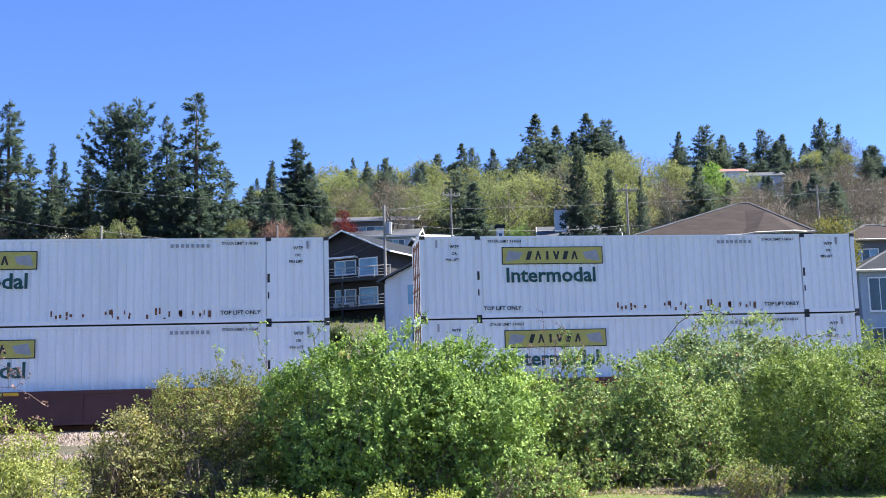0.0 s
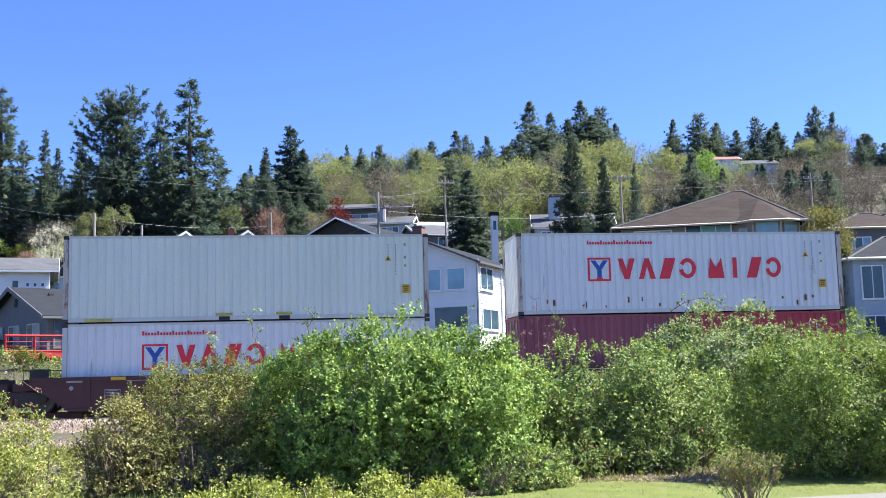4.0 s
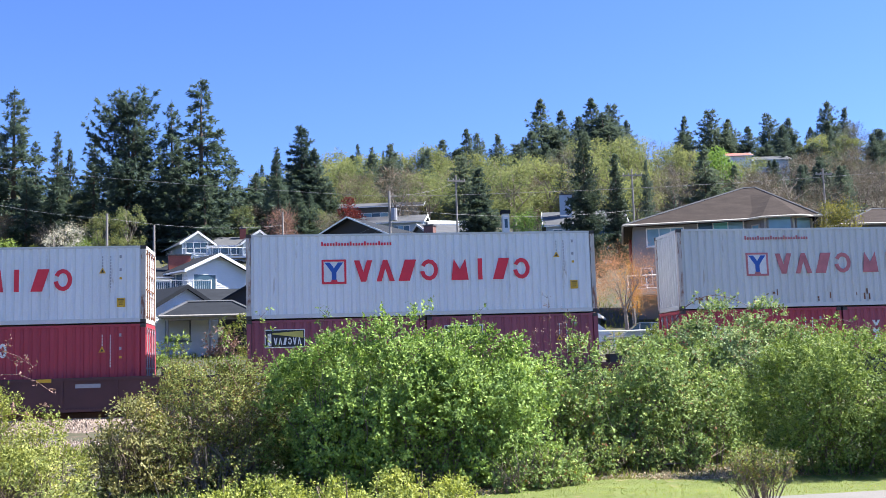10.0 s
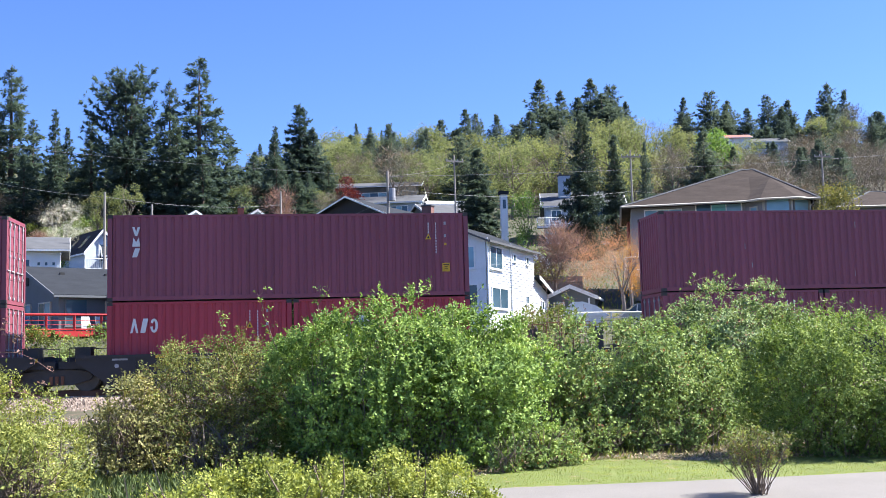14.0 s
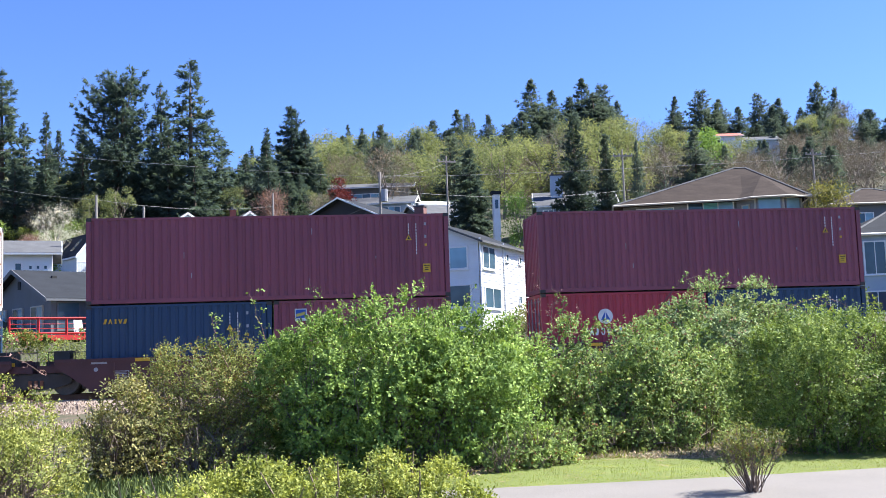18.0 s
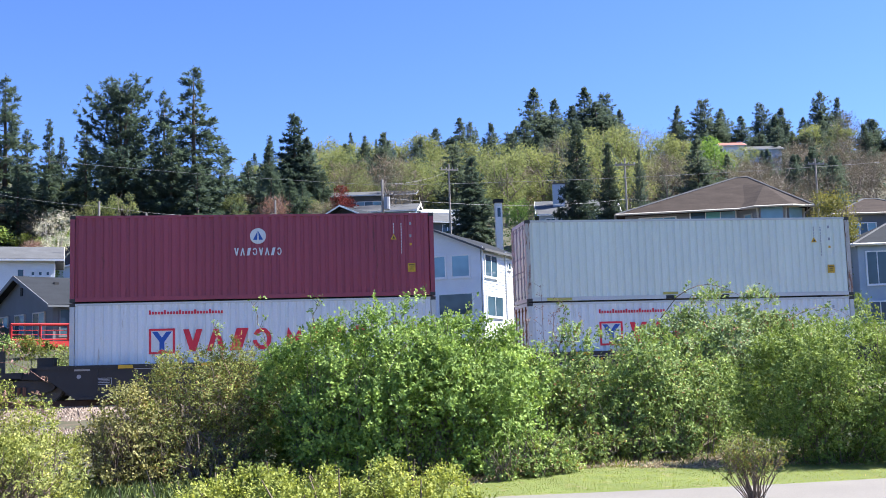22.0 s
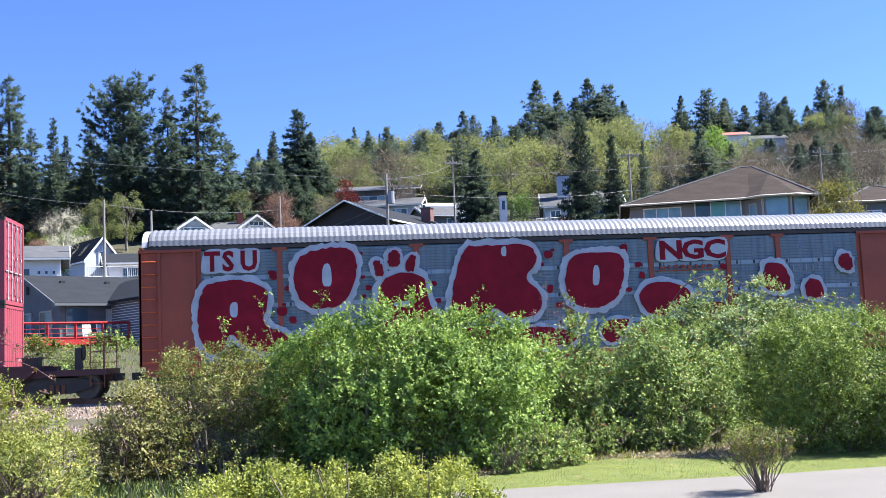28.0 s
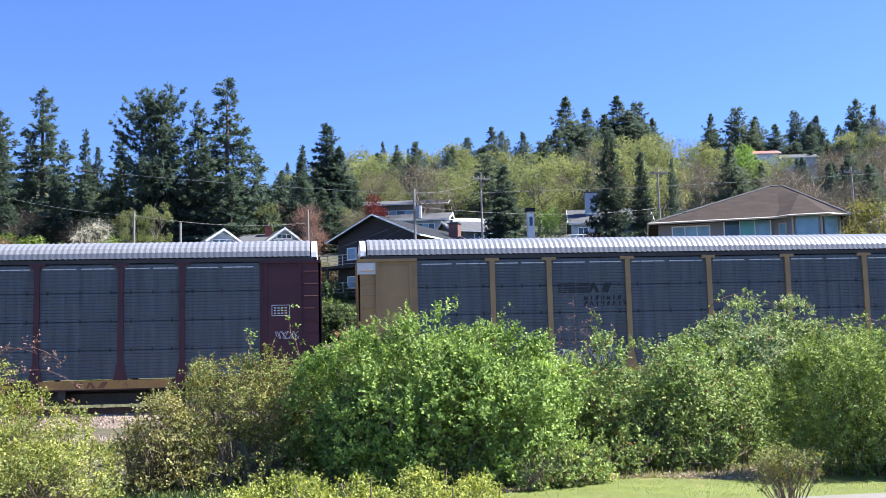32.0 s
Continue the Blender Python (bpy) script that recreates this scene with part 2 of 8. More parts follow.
L_AMBER = foliage("amber_maple_leaves", (0.36, 0.17, 0.03), (0.58, 0.32, 0.07), 0.4)
L_RED = foliage("dark_red_leaves", (0.10, 0.016, 0.022), (0.22, 0.045, 0.045), 0.3)
L_PINK = foliage("pink_brown_twigs", (0.20, 0.115, 0.11), (0.36, 0.22, 0.21), 0.3)
L_GOLD = foliage("golden_leaves", (0.13, 0.135, 0.045), (0.30, 0.275, 0.10), 0.35)
L_BLOSSOM = foliage("pale_blossom", (0.60, 0.55, 0.48), (0.80, 0.76, 0.70), 0.3)
L_GRASS = foliage("grass_blades", (0.125, 0.17, 0.02), (0.28, 0.33, 0.045), 0.35, clump=1.1, third=(0.40, 0.30, 0.15), third_at=0.90, spray=2.4)
L_LITTER = foliage("dry_leaf_litter", (0.28, 0.19, 0.12), (0.60, 0.46, 0.33), 0.1, clump=1.5)
L_HEDGE = foliage("hedge_leaves", (0.15, 0.185, 0.045), (0.37, 0.405, 0.12), 0.3, clump=2.5, spray=14.0)
L_RUSSET = foliage("russet_young_leaves", (0.14, 0.15, 0.06), (0.34, 0.32, 0.15), 0.3, clump=2.0)
# Own dark green of the hedges; under the shrubs it stands for shade.
L_DARK_SHADE = foliage("dark_hedge_and_shade_leaves", (0.045, 0.075, 0.03), (0.12, 0.16, 0.065), 0.2, clump=1.5)
L_WEED = foliage("tall_weeds", (0.11, 0.15, 0.03), (0.25, 0.28, 0.08), 0.35, clump=1.0)


# ---- geometry helpers ----
rng = np.random.default_rng(7)


class Geo:
    """Collects the vertices and faces of one mesh."""

    def __init__(self):
        self.v, self.f = [], []

    def add(self, verts, faces, m=None):
        n = len(self.v)
        self.v += [tuple(m @ Vector(p)) for p in verts] if m else [tuple(p) for p in verts]
        self.f += [tuple(i + n for i in q) for q in faces]
        return self

    def box(self, x0, x1, y0, y1, z0, z1, m=None):
        p = [(x, y, z) for z in (z0, z1) for y in (y0, y1) for x in (x0, x1)]
        return self.add(p, [(0, 2, 3, 1), (4, 5, 7, 6), (0, 1, 5, 4), (2, 6, 7, 3), (0, 4, 6, 2), (1, 3, 7, 5)], m)

    def plate(self, outline, y0, y1, m=None):
        """An outline in x and z, drawn anticlockwise as seen from the front, with thickness along y."""
        n = len(outline)
        p = [(x, y0, z) for x, z in outline] + [(x, y1, z) for x, z in outline]
        return self.add(p, [tuple(range(n)), tuple(range(2 * n - 1, n - 1, -1))] + [(i, i + n, (i + 1) % n + n, (i + 1) % n) for i in range(n)], m)

    def tube(self, path, radii, n=6, m=None, caps=True):
        path = [Vector(p) for p in path]
        verts, faces = [], []
        for i, p in enumerate(path):
            d = (path[min(i + 1, len(path) - 1)] - path[max(i - 1, 0)]).normalized()
            a = d.cross(Vector((0.31, 0.17, 0.93)) if abs(d.z) < 0.9 else Vector((1, 0.1, 0))).normalized()
            b = d.cross(a)
            r = radii if isinstance(radii, (int, float)) else radii[i]
            verts += [p + r * (math.cos(k * math.tau / n) * a + math.sin(k * math.tau / n) * b) for k in range(n)]
        for i in range(len(path) - 1):
            faces += [(i * n + k, i * n + (k + 1) % n, (i + 1) * n + (k + 1) % n, (i + 1) * n + k) for k in range(n)]
        if caps:
            faces += [tuple(range(n - 1, -1, -1)), tuple(range((len(path) - 1) * n, len(path) * n))]
        return self.add(verts, faces, m)

    def mesh(self, name, mat, smooth=False):
        me = bpy.data.meshes.new(name)
        me.from_pydata(self.v, [], self.f)
        me.materials.append(mat)
        if smooth:
            me.shade_smooth()
        me.update()
        return me


def part(name, g, mat, parent=None, label="", at=None, smooth=False):
    """Links a Geo, or a finished mesh, as one object under its thing."""
    me = g.mesh(name, mat, smooth) if isinstance(g, Geo) else g
    ob = new(name, me)
    if parent:
        ob.parent = parent
    if at is not None:
        ob.matrix_basis = at
    return tagged(ob, label)


def thing(name, at, label, category, group="", kind=""):
    ob = new(name)
    ob.empty_display_size = 0.3
    ob.matrix_basis = at
    return tagged(ob, label, category, group, kind)


def quads_mesh(name, pts, mat):
    """A mesh of loose four-cornered blades from an array n x 4 x 3."""
    n = len(pts)
    me = bpy.data.meshes.new(name)
    me.vertices.add(n * 4)
    me.vertices.foreach_set("co", np.ascontiguousarray(pts, dtype=np.float32).ravel())
    me.loops.add(n * 4)
    me.loops.foreach_set("vertex_index", np.arange(n * 4, dtype=np.int32))
    me.polygons.add(n)
    me.polygons.foreach_set("loop_start", np.arange(0, n * 4, 4, dtype=np.int32))
    me.materials.append(mat)
    me.update(calc_edges=True)
    me.validate()
    return me


def unit(a):
    return a / np.maximum(np.linalg.norm(a, axis=-1, keepdims=True), 1e-9)


def blades(base, way, length, width, r=rng, fold=0.25, face=None):
    """Leaf blades: base points, directions, and lengths and widths, with a fold along the middle; face is the way the upper sides turn."""
    n = len(base)
    side = unit(np.cross(way, unit(r.normal(size=(n, 3))) if face is None else face))
    up = np.cross(side, way)
    length, width = np.broadcast_to(length, n)[:, None], np.broadcast_to(width, n)[:, None]
    mid = base + way * length * 0.48
    return np.stack([base, mid + side * width * 0.5 + up * width * fold, base + way * length, mid - side * width * 0.5 + up * width * fold], axis=1)


def words(text, size, mat, parent, x, z, y=-0.008, name="lettering", bold=0.0, label="", squeeze=1.0, align="LEFT"):
    """Readable words, flat on the face y, as a mesh."""
    cu = bpy.data.curves.new(name, "FONT")
    cu.body, cu.size, cu.extrude, cu.offset, cu.resolution_u, cu.align_x = text, size, 0.003, bold, 2, align
    tmp = bpy.data.objects.new(name, cu)
    scene.collection.objects.link(tmp)
    dg = bpy.context.evaluated_depsgraph_get()
    me = bpy.data.meshes.new_from_object(tmp.evaluated_get(dg))
    bpy.data.objects.remove(tmp)
    bpy.data.curves.remove(cu)
    me.materials.clear()
    me.materials.append(mat)
    me.transform(Matrix.Translation((x, y, z)) @ Matrix.Rotation(radians(90), 4, "X") @ Matrix.Diagonal((squeeze, 1, 1, 1)))
    return part(name, me, mat, parent, label)


# ---- ground: one sheet from the lawn over the track bed and up the hill to the horizon ----
HILL_Y = (-4000, 30, 42, 48, 60, 68, 75, 85, 95, 105, 120, 150, 200, 260, 330, 420, 600, 1200, 4000)
HILL_Z = (0, 0, 0.3, 1.0, 2.6, 3.1, 4.9, 6.4, 8.0, 10.8, 14.5, 21, 31, 45, 60, 67, 68, 40, 0)


def ground_z(x, y):
    z = float(np.interp(y, HILL_Y, HILL_Z))
    k = min(max((y - 120) / 80, 0), 1)
    return z + k * (2.5 * math.sin(x / 41 + y / 60) + 0.012 * max(min(x, 220), -40))


g = Geo()
xs = [-4000, -1500, -600, -300] + list(range(-160, 301, 10)) + [400, 800, 1800, 4000]
ys = [-4000, -600, -100, -20, 0, 10, 20, 30, 34, 38, 42, 45, 48, 52, 56, 60, 64, 68, 72, 75, 80, 85, 90, 95, 100, 105, 112, 120, 130, 140, 150, 165, 180, 200, 230, 260, 295, 330, 370, 420, 600, 1200, 2200, 4000]
for yy in ys:
    for xx in xs:
        g.v.append((xx, yy, ground_z(xx, yy)))
for j in range(len(ys) - 1):
    for i in range(len(xs) - 1):
        a = j * len(xs) + i
        g.f.append((a, a + 1, a + 1 + len(xs), a + len(xs)))
tagged(part("ground", g, M_GROUND), "rough grassy ground rising to a wooded hill", "ground", kind="structure")


def strip(name, rows, mat, label, category, z=0.012):
    """A thin sheet laid on the ground: rows of (x, near y, far y)."""
    s = Geo()
    for x, y0, y1 in rows:
        s.v += [(x, y0, z), (x, y1, z), (x, y0, -0.05), (x, y1, -0.05)]
    for i in range(len(rows) - 1):
        a, b = 4 * i, 4 * i + 4
        s.f += [(a, b, b + 1, a + 1), (a + 2, b + 2, b, a), (a + 1, b + 1, b + 3, a + 3)]
    return tagged(part(name, s, mat), label, category, kind="structure")


path_rows, lawn_rows = [], []
for i in range(24):
    x = -0.6 + i
    far = 12.25 + 0.05 * math.sin(x * 0.9) + 0.012 * (x - 4) ** 2 * (x > 4) * 0.3
    path_rows.append((x, far - 2.6, far))
    lawn_rows.append((x, -3.0, 13.8 + min(max((x - 2.4) * 0.9, 0), 1.2) - min(max((x - 4.6) * 0.7, 0), 0.7)))
lawn_rows = [(x, -40, 6.6) for x in range(-40, -1, 3)] + [(-1.0, -40, 6.6)] + [(x, -40, f) for x, n_, f in lawn_rows] + [(30, -40, 14.6), (45, -40, 14.6)]
strip("lawn", lawn_rows, M_LAWN, "mown lawn with leaf litter at its edge", "lawn", 0.008)
strip("path", path_rows, M_PATH, "pale grey asphalt footpath through the lawn", "path", 0.016)

# ---- the track ----
RAIL_Z, TRACK_Y = 0.63, 37.45
X0, X1 = -70, 110
g = Geo()
prof = [(33.4, -0.02), (34.6, 0.22), (35.6, 0.42), (39.3, 0.42), (40.6, 0.2), (42.4, 0.2)]
for x in range(X0, X1 + 1, 3):
    for y, z in prof:
        g.v.append((x, y + 0.08 * math.sin(x * 1.7), z + 0.03 * math.sin(x * 2.3 + y)))
n = len(prof)
for i in range((X1 - X0) // 3):
    for k in range(n - 1):
        a = i * n + k
        g.f.append((a, a + n, a + n + 1, a + 1))
bed = tagged(part("ballast_bed", g, M_BALLAST), "grey-brown crushed stone ballast bed under the rails", "ballast", kind="structure")
for side in (-0.75, 0.75):
    g = Geo()
    y = TRACK_Y + side
    g.box(X0, X1, y - 0.07, y + 0.07, RAIL_Z - 0.17, RAIL_Z - 0.15).box(X0, X1, y - 0.01, y + 0.01, RAIL_Z - 0.15, RAIL_Z - 0.04)
    g.box(X0, X1, y - 0.035, y + 0.035, RAIL_Z - 0.04, RAIL_Z)
    tagged(part("rail", g, M_RUST), "rusty steel rail on timber sleepers", "rail", "rails of the track", "structure")
sleeper = Geo().box(-0.12, 0.12, -1.3, 1.3, 0, 0.17).mesh("sleeper", M_TIMBER)
for i in range(160):
    ob = part("sleeper", sleeper, M_TIMBER, bed, at=pose(-20 + i * 0.5, TRACK_Y, RAIL_Z - 0.34, 0, 0, random.uniform(-1, 1)))


def stones(name, count, x0, x1, y0, y1, size, mat, label, z=None):
    """Loose crushed stones, too many to count."""
    c = np.stack([rng.uniform(x0, x1, count), rng.uniform(y0, y1, count), np.zeros(count)], 1)
    c[:, 2] = z if z is not None else np.interp(c[:, 1], [p[0] for p in prof], [p[1] for p in prof], left=0)
    r = size * rng.uniform(0.5, 1.3, count)
    shape = np.array([(1, 0, 0), (0, 1, 0), (-1, 0, 0), (0, -1, 0), (0, 0, 1), (0, 0, -1)], float)
    tri = [(0, 1, 4), (1, 2, 4), (2, 3, 4), (3, 0, 4)]
    pts = c[:, None, :] + shape[None] * r[:, None, None] * rng.uniform(0.6, 1.3, (count, 6, 1))
    me = bpy.data.meshes.new(name)
    faces = (np.array(tri)[None] + (np.arange(count) * 6)[:, None, None]).reshape(-1, 3)
    me.from_pydata(pts.reshape(-1, 3).tolist(), [], faces.tolist())
    me.materials.append(mat)
    return tagged(part(name, me, mat), label, "gravel", kind="stuff")


M_STONE = paint("crushed_stone", (0.36, 0.31, 0.27), 0.9, 0.2, 3.0, fine=14.0, bump=0.3)
tree_ = M_STONE.node_tree
geo_ = tree_.nodes.new("ShaderNodeNewGeometry")
tree_.links.new(ramp(tree_, geo_.outputs["Random Per Island"], [(0.0, (0.12, 0.085, 0.065)), (0.6, (0.24, 0.18, 0.14)), (1.0, (0.38, 0.31, 0.255))]), tree_.nodes["Principled BSDF"].inputs["Base Color"])
stones("gravel", 32000, -14, 2, 23.5, 37, 0.045, M_STONE, "grey-brown crushed stones along the track")

# ---- the train: well cars, stacked containers and auto racks ----
FRONT_Y = 36.23            # the side of the containers that faces the viewer
moving = []                # (thing, where it stands along the track at the start, y, z)


def corrugated(L, z0, z1, y_out, y_in, pitch=0.278):
    """A folded steel sheet with upright ribs."""
    g = Geo()
    n = max(int(round(L / pitch)), 2)
    p = L / n
    cols = []
    for i in range(n):
        cols += [(i * p, y_in), (i * p + 0.24 * p, y_in), (i * p + 0.40 * p, y_out), (i * p + 0.84 * p, y_out)]
    cols.append((L, y_in))
    for x, y in cols:
        g.v += [(x, y, z0), (x, y, z1)]
    g.f = [(2 * i, 2 * i + 2, 2 * i + 3, 2 * i + 1) for i in range(len(cols) - 1)]
    return g


W = 2.44
cache = {}


def shared(key, make):
    if key not in cache:
        cache[key] = make()
    return cache[key]


def container(L, H, mat, label, doors="R", dressed=(), steel=None, side="plain", post=None):
    """A steel container; its front lies at y = 0, its left end at x = 0, its foot at z = 0."""
    top = thing("container", Matrix(), label, "container", "containers on the train")
    k = (L, H, mat.name)
    steel = steel or (M_FADED if mat in (M_WHITE, M_GREY) else mat)
    for y, turn in ((0, 0), (W, 180)):
        m = pose(L if turn else 0, y, 0, 0, 0, turn)
        if side == "plain":
            part("side_panel", shared(("side", *k), lambda: corrugated(L - 0.32, 0.15, H - 0.08, 0.008, 0.046).mesh("side_panel", mat)), mat, top, at=m @ pose(0.16, 0, 0))
        else:
            part("side_panel", shared(("flat", *k), lambda: Geo().box(0, L - 0.32, 0.03, 0.06, 0.15, H - 0.08).mesh("side_panel", mat)), mat, top, at=m @ pose(0.16, 0, 0))
        part("bottom_rail", shared(("br", *k), lambda: Geo().box(0.16, L - 0.16, 0.0, 0.06, 0.02, 0.16).mesh("bottom_rail", steel)), steel, top, at=m)
        part("top_rail", shared(("tr", *k), lambda: Geo().box(0.16, L - 0.16, 0.0, 0.06, H - 0.085, H - 0.01).mesh("top_rail", steel)), steel, top, at=m)
    for ex, turn in ((0, 0), (L, 180)):
        m = pose(ex, 0 if not turn else W, 0, 0, 0, turn)
        is_door = doors == ("L" if not turn else "R")
        if is_door:
            for k2 in (0, 1):
                y0 = 0.14 + k2 * 1.09
                dg = Geo().box(0.03, 0.07, y0, y0 + 1.07, 0.14, H - 0.14)
                for zz in np.linspace(0.45, H - 0.5, 5):
                    dg.box(0.015, 0.03, y0 + 0.1, y0 + 0.97, zz - 0.12, zz + 0.12)
                d = part("door", dg, mat, top, at=m)
                for yy in (y0 + 0.28, y0 + 0.8):
                    rg = Geo().tube([(0.0, yy, 0.12), (0.0, yy, H - 0.12)], 0.022, 6)
                    for zz in (0.2, 0.9, 1.6, H - 0.25):
                        rg.box(-0.025, 0.03, yy - 0.06, yy + 0.06, zz - 0.035, zz + 0.035)
                    rg.box(-0.03, 0.0, yy - 0.02, yy + 0.35, 1.08, 1.12)
                    part("lock_rod", rg, M_MARK_GREY if mat not in (M_WHITE, M_CREAM, M_JB) else M_RUST, d, "steel lock rod")
            part("door_sill", Geo().box(0.0, 0.08, 0.14, W - 0.14, 0.0, 0.13), steel, top, at=m)
            part("door_header", Geo().box(0.0, 0.08, 0.14, W - 0.14, H - 0.13, H), steel, top, at=m)
        else:
            part("end_panel", shared(("end", H, mat.name), lambda: corrugated(W - 0.28, 0.15, H - 0.1, 0.012, 0.05, 0.25).mesh("end_panel", mat)), mat, top, at=m @ pose(0, W - 0.14, 0, 0, 0, -90))
            part("end_sill", Geo().box(0.0, 0.06, 0.14, W - 0.14, 0.0, 0.15), steel, top, at=m)
            part("end_header", Geo().box(0.0, 0.06, 0.14, W - 0.14, H - 0.1, H - 0.01), steel, top, at=m)
        for yy in (0, W - 0.15):
            pm = post or steel
            part("corner_post", shared(("post", H, pm.name), lambda: Geo().box(0, 0.15, 0.0, 0.15, 0.1, H - 0.1).mesh("corner_post", pm)), pm, top, at=m @ pose(0, yy, 0))
            for zz in (0, H - 0.118):
                part("corner_casting", shared("cast", lambda: Geo().box(-0.004, 0.174, -0.005, 0.155, 0, 0.118).box(0.05, 0.12, -0.006, -0.004, 0.03, 0.09).mesh("corner_casting", M_STEEL)), M_STEEL, top, at=m @ pose(0, yy, zz))
    part("roof", shared(("roof", *k), lambda: Geo().box(0.05, L - 0.05, 0.05, W - 0.05, H - 0.05, H - 0.02).mesh("roof", mat)), mat, top)
    part("floor", shared(("floor", L), lambda: Geo().box(0.05, L - 0.05, 0.07, W - 0.07, 0.1, 0.14).mesh("floor", M_STEEL)), M_STEEL, top)
    for d in dressed:
        d(top, L, H)
    return top


M_SILVER = paint("silver_spray_paint", (0.17, 0.165, 0.17), 0.5, 0.2, 2.0, metal=0.3)
M_RUSTY_WHITE = paint("rust_streaked_white_paint", (0.52, 0.47, 0.42), 0.65, 0.15, 1.2, stain=(0.22, 0.10, 0.06), stain_at=0.5, squash=(1, 1, 0.3))


# -- markings on the front of a container --
def bars(name, shapes, mat, parent, label="", y0=-0.006, y1=0.012, split=False):
    """Flat marks: rectangles (x, z, w, h) or outlines in x and z."""
    split = split or name in ("trade_name", "yellow_name", "orange_name", "sill_name")
    g, made = Geo(), None
    for sh in shapes:
        if split:
            g = Geo()
        if isinstance(sh[0], tuple):
            g.plate(sh, y0, y1)
        else:
            x, z, w, h = sh
            g.box(x, x + w, y0, y1, z, z + h)
        if split:
            made = part(name, g, mat, parent, label)
    return made if split else part(name, g, mat, parent, label)


def slabs(x, z, n, w, h, gap, thick, seed):
    """A row of plain wedges, slabs and rings that stands for a trade name."""
    r = random.Random(seed)
    order = [("v", "a", "s", "o"), ("m", "i", "s", "o"), ("s", "a", "i", "v"), ("a", "s", "o", "s")][seed % 4]
    out = []
    for i in range(n):
        a, t = x + i * (w + gap), thick
        k = order[i % 4]
        if k == "v":
            out.append(((a, z + h), (a + w * 0.36, z), (a + w * 0.64, z), (a + w, z + h), (a + w * 0.7, z + h), (a + w * 0.5, z + h * 0.45), (a + w * 0.3, z + h)))
        elif k == "a":
            out.append(((a, z), (a + w * 0.28, z), (a + w * 0.5, z + h * 0.6), (a + w * 0.72, z), (a + w, z), (a + w * 0.62, z + h), (a + w * 0.38, z + h)))
        elif k == "s":
            out.append(((a, z), (a + w * 0.62, z), (a + w, z + h), (a + w * 0.38, z + h)))
        elif k == "m":
            out.append(((a, z), (a + w, z), (a + w * 0.84, z + h), (a + w * 0.5, z + h * 0.5), (a + w * 0.16, z + h)))
        elif k == "i":
            out.append((a + w * 0.35, z, t * 1.1, h))
        else:
            c = [(a + w * (0.5 + 0.5 * math.cos(q)), z + h * (0.5 + 0.5 * math.sin(q))) for q in np.linspace(math.pi + 0.15, math.pi * 2.85, 12)]
            d = [(a + w * 0.5 + (px_ - a - w * 0.5) * (1 - 2 * t / w), z + h * 0.5 + (pz_ - z - h * 0.5) * (1 - 2 * t / h)) for px_, pz_ in c]
            out.append(tuple(c + d[::-1]))
    return out


def number_column(mat=M_MARK_WHITE, dx=1.15, tri=True, label_box=True):
    def go(top, L, H):
        r = random.Random(int(L * 10) + len(moving))
        marks = bars("number_mark", [(L - dx, H - 0.42 - i * 0.1, 0.03, 0.06 + 0.02 * r.random()) for i in range(11)], mat, top, "unreadable painted number")
        tagged(marks, "unreadable painted number", kind="stuff")
        bars("size_mark", [(L - dx - 0.26, H - 0.42 - i * 0.1, 0.03, 0.07) for i in range(4)], mat, top, "unreadable painted code")
        bars("plate", [(L - dx + 0.3, H - 0.42, 0.07, 0.1)], M_MARK_GREY, top, "small grey plate")
        bars("plate", [(L - dx + 0.3, H - 0.86, 0.07, 0.1)], M_MARK_GREY, top, "small grey plate")
        bars("plate", [(L - dx + 0.3, H - 1.14, 0.08, 0.08)], M_MARK_YELLOW, top, "small yellow decal")
        if tri:
            g = Geo().plate([(L - dx - 0.36, H - 0.93), (L - dx - 0.14, H - 0.93), (L - dx - 0.25, H - 0.73)], -0.006, 0.012)
            part("warning_triangle", g, M_MARK_YELLOW, top, "yellow warning triangle decal")
            g = Geo().plate([(L - dx - 0.30, H - 0.90), (L - dx - 0.20, H - 0.90), (L - dx - 0.25, H - 0.80)], -0.009, 0.0)
            part("triangle_mark", g, M_MARK_BLACK, top)
        if label_box:
            bars("caution_label", [(L - dx + 0.22, H - 2.06, 0.26, 0.3)], M_MARK_YELLOW, top, "yellow caution label")
            bars("label_print", [(L - dx + 0.25, H - 1.84, 0.2, 0.03), (L - dx + 0.29, H - 1.91, 0.12, 0.025), (L - dx + 0.29, H - 1.98, 0.12, 0.025)], M_MARK_BLACK, top, y0=-0.009)
    return go


